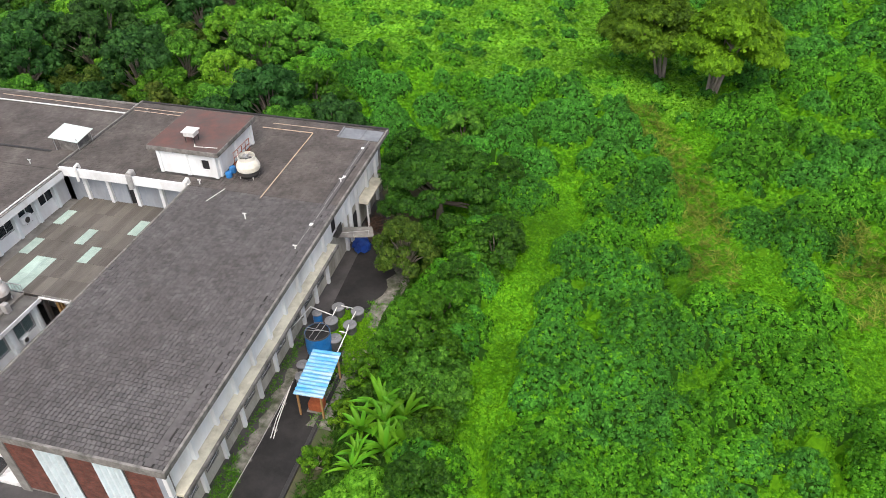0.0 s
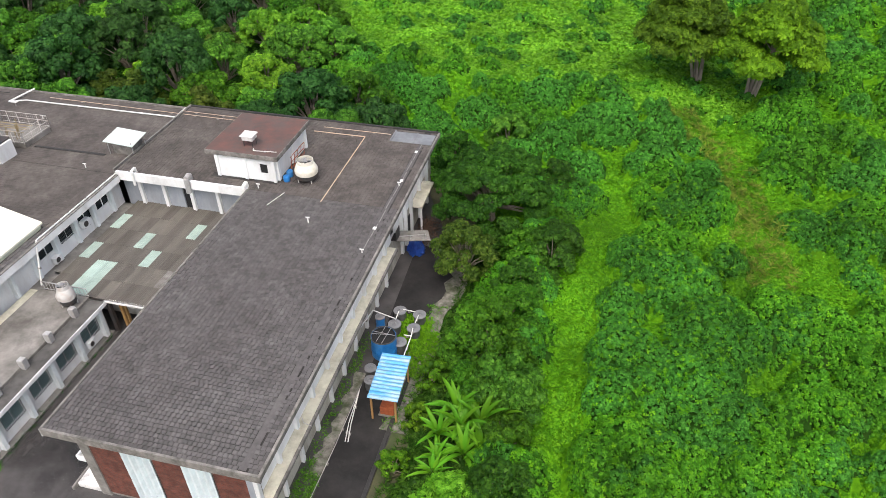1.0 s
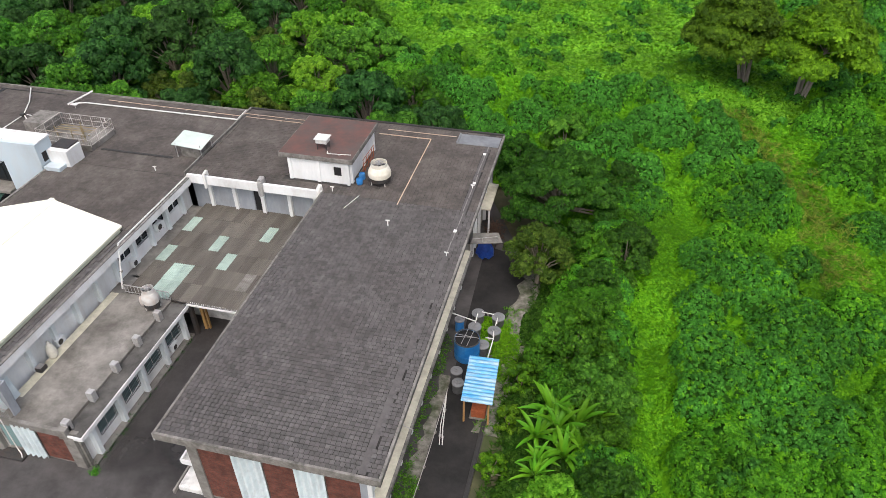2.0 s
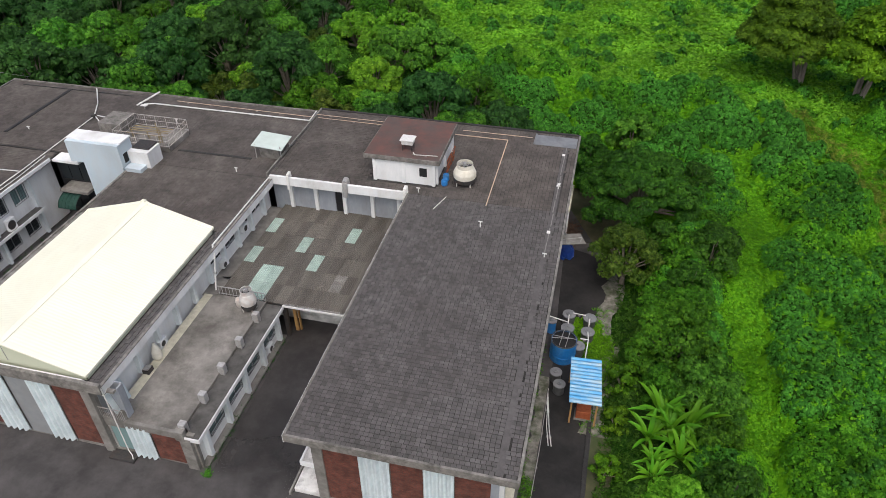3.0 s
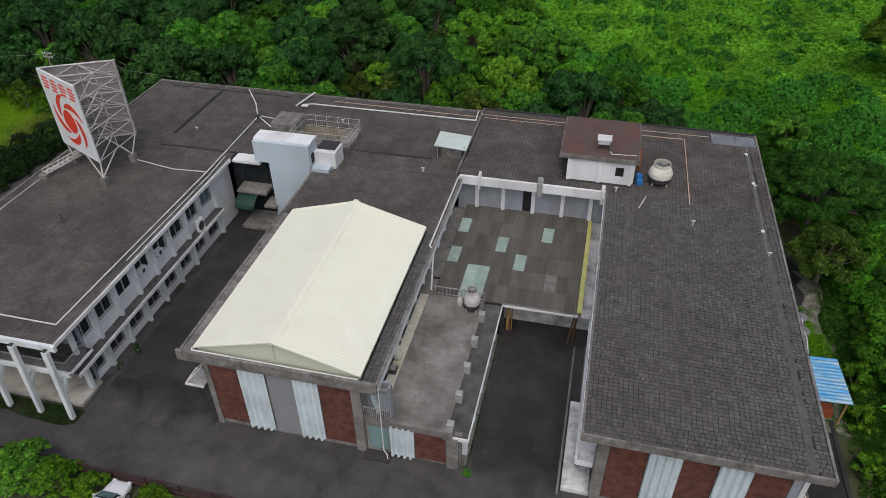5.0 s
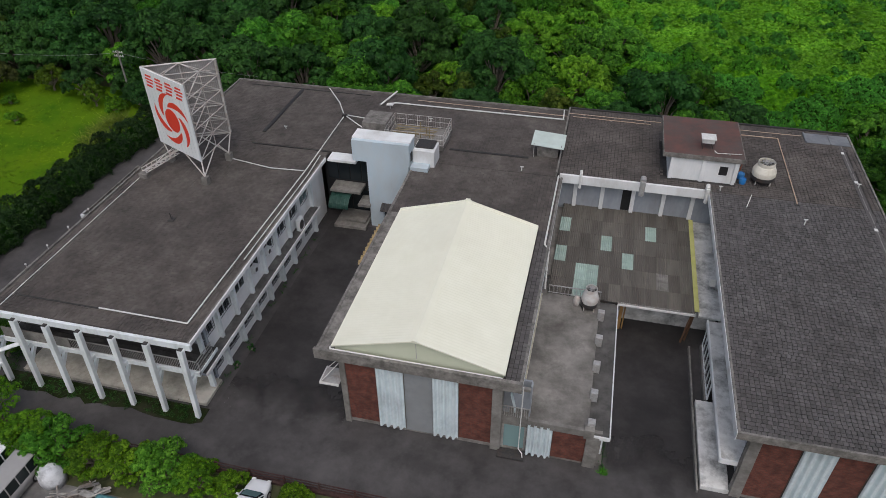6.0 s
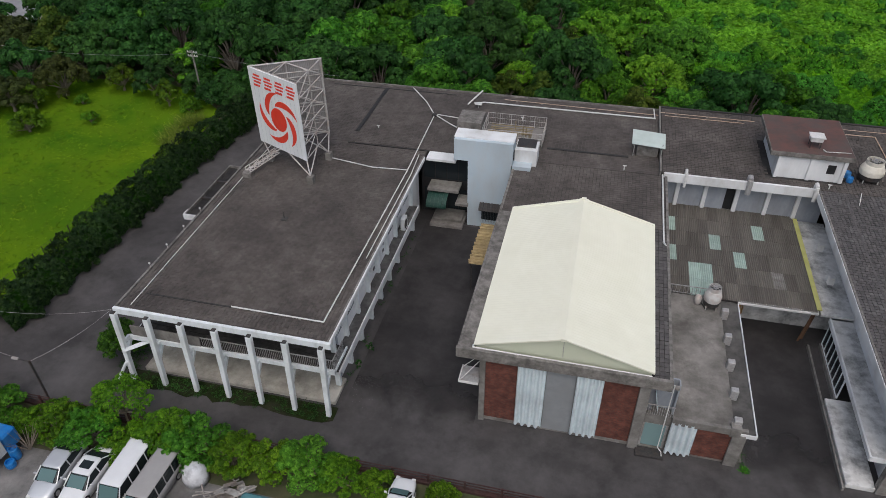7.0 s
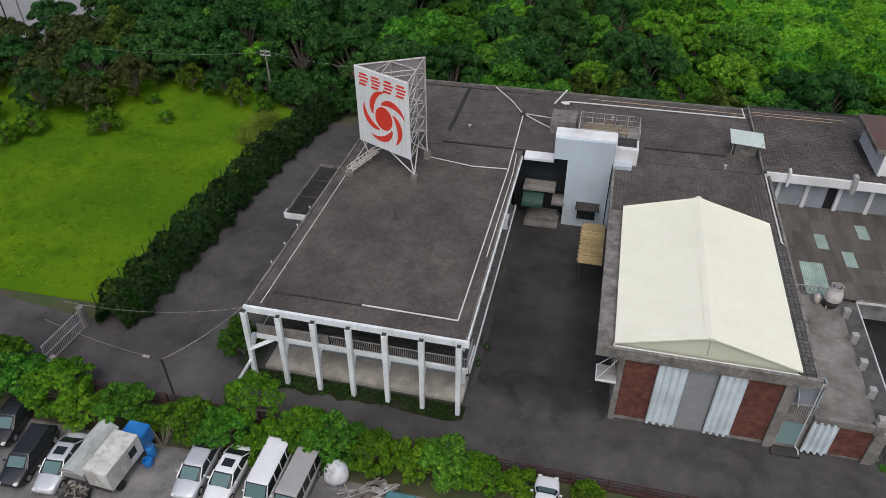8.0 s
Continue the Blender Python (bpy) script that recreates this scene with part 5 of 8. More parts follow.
for k in range(9):
    x, y = -60.0 + rr.uniform(0, 4.4), 46.0 + rr.uniform(0, 2.2)
    stick(bm, (x, y, ZA + 0.4), (x, y, ZA + rr.uniform(1.0, 1.7)), 0.05, 6)
for k in range(6):
    y = 46.0 + 0.4 * k
    z = ZA + rr.uniform(0.7, 1.5)
    stick(bm, (-60.1, y, z), (-56.0, y, z), 0.045, 6)
part("valve_set", bm, mat("dull_brass", (0.24, 0.19, 0.10), (0.36, 0.29, 0.16), 4.0, 0.5, (0.2, 0.16, 0.12), 1.0, 0.5, metal=0.4), cage, "dull brass pipes and valves")
flood = thing("floodlight", (-62.4, 53.0, ZA), "small white roof fitting on a post", "lamp")
part("post", sticks([((-62.4, 53.0, ZA - 0.02), (-62.4, 53.0, ZA + 0.4))], 0.04), STEEL, flood)
part("head", boxes((-62.75, -62.05, 52.8, 53.2, ZA + 0.4, ZA + 0.5), bevel=0.02), PVC, flood)

# penthouse vent box and blue drums
vb = thing("vent_box", (-31.7, 46.0, 9.57), "small white vent box on legs on the red roof", "vent")
part("box", boxes((-32.2, -31.2, 45.6, 46.5, 10.15, 10.55), bevel=0.04), PVC, vb)
part("lid", boxes((-32.3, -31.1, 45.5, 46.6, 10.55, 10.62)), PVC, vb)
for x in (-32.1, -31.3):
    for y in (45.7, 46.4):
        part("leg", boxes((x - 0.03, x + 0.03, y - 0.03, y + 0.03, 9.56, 10.16)), DARKMETAL, vb)
roof_pipe([(-31.1, 45.4, 9.68), (-30.9, 45.0, 9.68), (-28.9, 45.2, 9.68)], 0.03, PVC, "thin white pipe on the red penthouse roof")
for x, y, s in ((-28.3, 45.1, 0.5), (-28.35, 45.9, 0.55)):
    ob = thing("drum", (x, y, ZB), "blue plastic drum beside the penthouse", "drum", "blue drums")
    bm = bmesh.new()
    lathe(bm, [(0, 0), (0.26, 0), (0.29, 0.1), (0.29, s - 0.1), (0.26, s), (0.22, s), (0.22, s - 0.05), (0, s - 0.05)], (x, y, ZB), 16)
    part("body", bm, BLUETANK, ob)
racks = thing("metal_rack", (-27.6, 48.2, ZB), "rusty metal rack leaning beside the penthouse", "rack")
part("bars", sticks([((-28.5, 46.5 + 0.7 * k, ZB), (-28.3, 46.5 + 0.7 * k, ZB + 1.5)) for k in range(5)] + [((-28.4, 46.5, ZB + z), (-28.35, 49.3, ZB + z)) for z in (0.5, 1.0, 1.5)], 0.03), RUSTBOX, racks)

# lamps on the office roof's far edge
for y in (21.5, 23.9, 26.4, 29.0):
    ob = thing("edge_lamp", (-81.25, y, ZA + 0.1), "small white lamp at the office roof edge", "lamp", "roof edge lamps")
    bm = bmesh.new()
    stick(bm, (-81.25, y, ZA), (-81.25, y, ZA + 0.35), 0.03, 6)
    part("post", bm, STEEL, ob)
    bm = bmesh.new()
    lathe(bm, [(0, 0), (0.06, 0.02), (0.08, 0.09), (0.05, 0.15), (0, 0.16)], (-81.25, y, ZA + 0.33), 10)
    part("globe", bm, PVC, ob)

# ---- sign tower ----
SL, SR, SB, ZT, ZS = Vector((-79.95, 38.6, 0)), Vector((-74.4, 36.0, 0)), Vector((-74.35, 41.6, 0)), 15.6, 8.45
sign = thing("sign_tower", (-76, 38.6, ZA), "triangular white steel lattice tower carrying a red emblem sign", "sign")
U = (SR - SL).normalized()
OUT = Vector((U.y, -U.x, 0))
if OUT.y > 0:
    OUT = -OUT
W = (SR - SL).length
UP = Vector((0, 0, 1))


def on_sign(u, z, off):
    return SL + U * u + UP * z + OUT * off


bm = bmesh.new()
for i in range(1):
    a = [bm.verts.new(on_sign(u, z, 0.05)) for u, z in ((0, ZS), (W, ZS), (W, ZT), (0, ZT))]
    b = [bm.verts.new(on_sign(u, z, -0.05)) for u, z in ((0, ZS), (W, ZS), (W, ZT), (0, ZT))]
    bm.faces.new(a)
    bm.faces.new(b[::-1])
    for k in range(4):
        bm.faces.new((a[k], b[k], b[(k + 1) % 4], a[(k + 1) % 4]))
panel = part("front_panel", bm, SIGNWHITE, sign, "white sheet panel with vertical seams")
bm = bmesh.new()
for k in range(1, 12):
    u = W * k / 12
    v = [bm.verts.new(on_sign(u + du, z, 0.056)) for du, z in ((-0.012, ZS), (0.012, ZS), (0.012, ZT), (-0.012, ZT))]
    bm.faces.new(v)
part("seams", bm, mat("pale_seam", (0.5, 0.53, 0.55), (0.56, 0.59, 0.61), 3.0, 0.6, bump=0.0), panel)


def flat_shape(points, off=0.065, depth=0.02):
    bm = bmesh.new()
    top = [bm.verts.new(on_sign(u, z, off)) for u, z in points]
    low = [bm.verts.new(on_sign(u, z, off - depth)) for u, z in points]
    bm.faces.new(top)
    for k in range(len(points)):
        bm.faces.new((top[k], low[k], low[(k + 1) % len(points)], top[(k + 1) % len(points)]))
    return bm


CU, CZ = W * 0.52, ZS + 3.05
part("emblem_disc", flat_shape([(CU + 1.0 * math.cos(a), CZ + 1.1 * math.sin(a)) for a in np.linspace(0, 2 * math.pi, 32, endpoint=False)]), RED, panel, "red disc of the emblem")
for k in range(5):
    a0 = radians(100 - 72 * k)
    outer, inner = [], []
    for i in range(11):
        t = i / 10
        a = a0 - t * radians(88)
        ro = 1.35 + 1.15 * math.sin(t * math.pi * 0.5) ** 0.9
        wd = 0.62 * math.sin(math.pi * min(1, t * 0.93 + 0.07)) + 0.02
        outer.append((CU + ro * math.cos(a), CZ + ro * 1.02 * math.sin(a)))
        inner.append((CU + (ro - wd) * math.cos(a), CZ + (ro - wd) * 1.02 * math.sin(a)))
    part("emblem_blade", flat_shape(outer + inner[::-1]), RED, panel, "curved red blade of the emblem")
for k in range(4):
    u0 = 0.5 + k * 1.42
    for z0, z1, a, b in ((0.45, 0.63, 0.12, 0.95), (0.76, 0.92, 0.0, 1.12), (1.05, 1.22, 0.1, 1.0), (1.36, 1.56, 0.0, 0.85)):
        part("sign_bar", flat_shape([(u0 + a, ZT - z1), (u0 + b, ZT - z1), (u0 + b, ZT - z0), (u0 + a, ZT - z0)]), RED, panel, "plain red bar")
# rear panel, with ribs
bm = bmesh.new()
R2 = (SB - SL).normalized()
N2 = Vector((-R2.y, R2.x, 0))
L2 = (SB - SL).length
a = [bm.verts.new(SL + R2 * u + UP * z + N2 * 0.12) for u, z in ((0, ZS), (L2, ZS), (L2, ZT), (0, ZT))]
b = [bm.verts.new(v.co + N2 * 0.05) for v in a]
bm.faces.new(a)
bm.faces.new(b[::-1])
for k in range(4):
    bm.faces.new((a[k], b[k], b[(k + 1) % 4], a[(k + 1) % 4]))
rear = part("rear_panel", bm, mat("grey_sheet_back", (0.30, 0.29, 0.28), (0.38, 0.37, 0.36), 2.0, 0.6, (0.25, 0.2, 0.17), 0.8, 0.6), sign, "grey ribbed back of the rear sign panel")
bm = bmesh.new()
for k in range(40):
    c = SL + R2 * (L2 * (k + 0.5) / 40) + N2 * 0.09
    stick(bm, c + UP * ZS, c + UP * ZT, 0.018, 4)
for k in range(8):
    z = ZS + (ZT - ZS) * k / 7
    stick(bm, SL + UP * z + N2 * 0.06, SB + UP * z + N2 * 0.06, 0.03, 4)
part("ribs", bm, STEEL, rear)
# lattice
rows = []
levels = [ZS + (ZT - ZS) * k / 5 for k in range(6)]
legs = [SL.lerp((SL + SR + SB) / 3, 0.05), SR.lerp((SL + SR + SB) / 3, 0.05), SB.lerp((SL + SR + SB) / 3, 0.05)]
for i in range(3):
    p, q = legs[i], legs[(i + 1) % 3]
    mid = (p + q) / 2
    for z0, z1 in zip(levels, levels[1:]):
        rows += [(p + UP * z0, q + UP * z0), (p + UP * z0, mid + UP * z1), (q + UP * z0, mid + UP * z1), (mid + UP * z0, mid + UP * z1)]
    rows += [(p + UP * ZT, q + UP * ZT)]
    m2 = (legs[(i + 1) % 3] + legs[(i + 2) % 3]) / 2
    for z in levels[1::2]:
        rows.append((mid + UP * z, m2 + UP * z))
part("lattice", sticks(rows, 0.045, 5), WHITESTEEL, sign, "white steel lattice bracing")
for p in legs:
    part("mast", sticks([(p + UP * (ZS - 0.1), p + UP * ZT)], 0.09, 8), WHITESTEEL, sign)
FEET = [Vector((-79.1, 38.2, 0)), Vector((-73.95, 35.3, 0)), Vector((-73.9, 39.6, 0))]
for i, ft in enumerate(FEET):
    bm = boxes((ft.x - 0.28, ft.x + 0.28, ft.y - 0.28, ft.y + 0.28, ZA - 0.02, ZA + 0.75), bevel=0.03)
    part("footing", bm, CONCRETE, sign, "grey concrete footing")
    rows = [(ft + UP * (ZA + 0.7), legs[i] + UP * (ZS + 0.05))]
    for j in range(3):
        if j != i:
            rows.append((ft + UP * (ZA + 0.75), legs[i].lerp(legs[j], 0.45) + UP * (ZS + 0.05)))
    part("strut", sticks(rows, 0.06, 6), WHITESTEEL, sign)
box_truss = thing("truss_beam", (-79.0, 35.6, ZA), "white lattice beam lying on the roof beside the sign", "steel beam")
rows = []
for k in range(7):
    t0, t1 = k / 7, (k + 1) / 7
    p0, p1 = Vector((-79.9, 35.2, ZA + 0.5)).lerp(Vector((-78.4, 38.4, ZA + 0.9)), t0), Vector((-79.9, 35.2, ZA + 0.5)).lerp(Vector((-78.4, 38.4, ZA + 0.9)), t1)
    s = Vector((0.28, -0.12, 0))
    rows += [(p0 - s, p1 - s), (p0 + s, p1 + s), (p0 - s, p1 + s), (p0 + s, p1 - s), (p0 - s + UP * 0.3, p1 - s + UP * 0.3), (p0 + s + UP * 0.3, p1 + s + UP * 0.3), (p0 - s, p0 - s + UP * 0.3), (p0 + s, p0 + s + UP * 0.3)]
part("bars", sticks(rows, 0.045, 5), WHITESTEEL, box_truss)
part("footing", boxes((-80.3, -79.5, 34.8, 35.5, ZA - 0.02, ZA + 0.5), bevel=0.03), FASCIA, box_truss)

# ---- beside the warehouse: tanks, shed and bits ----
def round_tank(x, y, r, h, material, label, lid=True, cat="tank", group="septic tanks"):
    ob = thing("tank", (x, y, 0), label, cat, group)
    bm = bmesh.new()
    lathe(bm, [(0, 0), (r, 0), (r, h * 0.3), (r * 1.03, h * 0.32), (r * 1.03, h * 0.36), (r, h * 0.38), (r, h), (r * 0.94, h), (r * 0.94, h * 0.9), (0, h * 0.9)] if not lid else [(0, 0), (r * 0.95, 0), (r * 0.95, h), (0, h)], (x, y, 0), 24)
    part("body", bm, material, ob)
    if lid:
        bm = bmesh.new()
        lathe(bm, [(r * 0.9, h - 0.02), (r * 1.06, h), (r * 1.06, h + 0.07), (r * 0.5, h + 0.11), (r * 0.42, h + 0.18), (r * 0.2, h + 0.18), (r * 0.18, h + 0.26), (0, h + 0.26)], (x, y, 0), 24)
        part("lid", bm, LIDGREY, ob, "ribbed grey lid")
    return ob


LIDGREY = mat("grey_plastic_lid", (0.17, 0.175, 0.185), (0.24, 0.245, 0.255), 3.0, 0.5, (0.12, 0.12, 0.12), 1.5, 0.6, bump=0.05)
for x, y in ((-16.3, 37.9), (-14.65, 37.8), (-16.27, 36.3), (-14.7, 36.2), (-15.3, 34.5)):
    round_tank(x, y, 0.5, 0.85, BLACKTANK, "dark plastic treatment tank with a grey lid")
round_tank(-17.55, 36.6, 0.38, 1.1, BLUETANK, "small blue plastic tank with a lid", True, "tank", "")
for x, y in ((-16.65, 31.5), (-16.3, 30.4)):
    round_tank(x, y, 0.42, 0.8, BLACKTANK, "small black plastic tank behind the shed", True, "tank", "small black tanks")
vat = round_tank(-16.4, 34.0, 0.97, 1.8, BLUETANK, "large open blue plastic vat with pipes across it", False, "vat", "")
bm = bmesh.new()
lathe(bm, [(0.94, 1.78), (1.0, 1.78), (1.0, 1.86), (0.94, 1.86), (0.94, 1.78)], (-16.4, 34.0, 0), 24)
part("rim", bm, BLACKTANK, vat)
bm = bmesh.new()
lathe(bm, [(0, 1.63), (0.905, 1.63), (0.905, 1.82), (0.88, 1.82), (0.88, 1.65), (0, 1.65)], (-16.4, 34.0, 0), 24)
part("liner", bm, DARK, vat, "dark water surface")
for p, q in (((-17.3, 34.2, 1.9), (-15.5, 34.1, 1.9)), ((-16.7, 33.2, 1.9), (-16.5, 34.9, 1.9)), ((-16.25, 33.1, 1.9), (-16.05, 34.8, 1.9)), ((-17.3, 33.9, 1.9), (-16.0, 34.1, 1.9))):
    part("cross_pipe", sticks([(p, q)], 0.022, 6), STEEL, vat, "thin grey pipe across the vat")
roof_pipe([(-18.45, 34.3, 1.7), (-18.25, 37.0, 1.3), (-16.3, 36.5, 1.3)], 0.045, PVC, "white plastic pipe between wall and tanks")
roof_pipe([(-16.0, 37.9, 1.08), (-15.0, 37.82, 1.08)], 0.04, PVC, "white plastic pipe joining two tanks")
roof_pipe([(-16.28, 36.6, 1.08), (-16.3, 37.6, 1.08)], 0.04, PVC, "white plastic pipe joining two tanks")
roof_pipe([(-14.68, 36.6, 1.08), (-14.66, 37.5, 1.08)], 0.04, PVC, "white plastic pipe joining two tanks")
roof_pipe([(-14.7, 36.0, 1.05), (-14.6, 35.2, 1.0), (-14.7, 33.0, 0.6)], 0.04, PVC, "white plastic pipe running down beside the vat")
roof_pipe([(-15.2, 35.2, 1.0), (-14.6, 35.2, 1.0)], 0.04, PVC, "short white plastic pipe beside the tanks")
shed = thing("open_shed", (-14.5, 29.6, 0), "open timber shed with a faded blue corrugated roof", "shed")
bm = bmesh.new()
corrugated(bm, (-15.6, 27.55, 2.35), (0, 4.2, 0.05), (2.15, 0.0, 0.12), 13, 0.035, 0.01)
for v in bm.verts:
    v.co.x += (v.co.y - 29.6) * -0.06
part("roof", bm, BLUESHEET, shed, "faded blue corrugated sheet roof")
for x, y in ((-15.3, 27.8), (-13.6, 27.8), (-15.6, 31.5), (-13.8, 31.5)):
    part("post", boxes((x - 0.06, x + 0.06, y - 0.06, y + 0.06, 0, 2.32)), WOOD, shed)
part("beam", boxes((-15.3, -13.6, 27.75, 27.85, 2.2, 2.3)), WOOD, shed)
part("beam", boxes((-15.6, -13.8, 31.45, 31.55, 2.2, 2.3)), WOOD, shed)
mach = thing("pump_box", (-14.4, 28.6, 0), "orange-brown rusty metal box under the shed", "pump")
part("body", boxes((-14.9, -13.9, 28.2, 29.0, 0.0, 0.8), bevel=0.03), RUSTBOX, mach)
part("base", boxes((-15.0, -13.8, 28.1, 29.1, -0.01, 0.12)), CONCRETE, mach)
roof_pipe([(-17.0, 29.9, 0.13), (-16.55, 26.8, 0.13), (-16.25, 25.4, 0.13)], 0.035, PVC, "white hose lying on the asphalt")
roof_pipe([(-17.0, 29.9, 0.13), (-16.75, 27.0, 0.13), (-16.45, 25.4, 0.13)], 0.03, PVC, "second white hose lying on the asphalt")
roof_pipe([(-17.02, 30.4, 0.13), (-16.98, 25.0, 0.13), (-17.1, 19.0, 0.13)], 0.025, STEEL, "thin grey cable along the lane's edge")
tarp = thing("tarpaulin", (-17.4, 46.8, 0), "crumpled blue tarpaulin bundle under the sloping canopy", "tarpaulin")
bm = bmesh.new()
TR = random.Random(12)
lathe(bm, [(0, 0), (0.75, 0), (0.85, 0.3), (0.7, 0.75), (0.4, 1.0), (0, 1.05)], (-17.4, 46.8, 0), 14)
for v in bm.verts:
    v.co += Vector((TR.uniform(-0.12, 0.12), TR.uniform(-0.2, 0.2), TR.uniform(-0.1, 0.1) if v.co.z > 0.1 else 0))
part("sheet", bm, mat("blue_tarpaulin", (0.010, 0.035, 0.22), (0.02, 0.07, 0.34), 2.0, 0.5, (0.04, 0.12, 0.36), 1.2, 0.5), tarp)
brush = thing("brush_pile", (-17.0, 49.8, 0), "heap of dead brown branches against the warehouse wall", "branches", kind="stuff")
bm = bmesh.new()
for k in range(150):
    a, q = TR.uniform(0, 6.28), TR.uniform(0, 1.4)
    c = Vector((-17.2 + math.cos(a) * q * 0.7, 49.9 + math.sin(a) * q * 1.6, max(0.08, 1.2 - q * 0.8) * TR.uniform(0.3, 1)))
    d = Vector((TR.uniform(-1, 1), TR.uniform(-1, 1), TR.uniform(-0.3, 0.6))).normalized() * TR.uniform(0.3, 0.8)
    stick(bm, c - d, c + d, 0.03, 4, 0.012)
part("branch_heap", bm, mat("dead_branches", (0.045, 0.026, 0.018), (0.11, 0.065, 0.045), 4.0, 0.95), brush)
kerb = boxes((-14.05, -13.75, 17.0, 32.0, -0.05, 0.1), bevel=0.02)
tagged(mesh_ob("kerb", kerb, BLACKPIPE), "low black tarred kerb along the asphalt lane", "kerb", kind="structure")
barrier = thing("barrier", (-15.5, 19.6, 0), "orange and white striped barrier at the lane's end", "barrier")
for k in range(6):
    part("stripe", boxes((-16.9 + 0.5 * k, -16.4 + 0.5 * k, 19.55, 19.63, 0.75, 0.9)), RUSTBOX if k % 2 else PVC, barrier)
part("post", boxes((-16.8, -16.7, 19.55, 19.65, 0, 0.75)), STEEL, barrier)
part("post", boxes((-14.1, -14.0, 19.55, 19.65, 0, 0.75)), STEEL, barrier)

# tan board canopy in the inner yard
tan = thing("board_canopy", (-58.1, 34.6, 0), "weathered tan board canopy beside the hall", "canopy")
for k in range(29):
    y = 31.75 + k * 0.204
    part("board", boxes((-59.0 - 0.05 * (k % 3), -57.0, y, y + 0.165, 2.98 + 0.02 * (k % 2), 3.03 + 0.02 * (k % 2))), TANBOARD, tan)
for x, y in ((-58.8, 31.9), (-58.8, 37.4)):
    part("post", boxes((x - 0.05, x + 0.05, y - 0.05, y + 0.05, 0, 2.98)), DARKMETAL, tan)
part("rail", boxes((-58.9, -58.75, 31.75, 37.65, 2.86, 2.97), (-57.2, -57.05, 31.75, 37.65, 2.86, 2.97)), DARKMETAL, tan)

# ---- parked vehicles ----
def car_paint(name, c, rough=0.25, metal=0.3):
    m = mat(name, c, tuple(v * 1.08 for v in c), 1.0, rough, tuple(v * 0.85 for v in c), 0.8, 0.3, metal=metal, bump=0.0)
    m.node_tree.nodes["Principled BSDF"].inputs["Coat Weight"].default_value = 0.6
    return m


SILVER = car_paint("silver_car_paint", (0.56, 0.58, 0.60))
WHITECAR = car_paint("white_car_paint", (0.72, 0.73, 0.74), metal=0.0)
GREYVAN = car_paint("grey_beige_van_paint", (0.34, 0.33, 0.32), metal=0.0)
BLACKCAR = car_paint("black_car_paint", (0.025, 0.025, 0.028))
CARGLASS = glass_mat("car_glass", (0.02, 0.026, 0.027), 0.05)
SCREEN = glass_mat("greenish_windscreen", (0.10, 0.17, 0.17), 0.06)
TYRE = mat("tyre_rubber", (0.015, 0.015, 0.015), (0.025, 0.025, 0.025), 10.0, 0.9)


def loft(bm, rings, close=True):
    vr = [[bm.verts.new(p) for p in r] for r in rings]
    for a, b in zip(vr, vr[1:]):
        for k in range(len(a) - 1 if not close else len(a)):
            k2 = (k + 1) % len(a)
            bm.faces.new((a[k], a[k2], b[k2], b[k]))
    if close:
        bm.faces.new(vr[0][::-1])
        bm.faces.new(vr[-1])


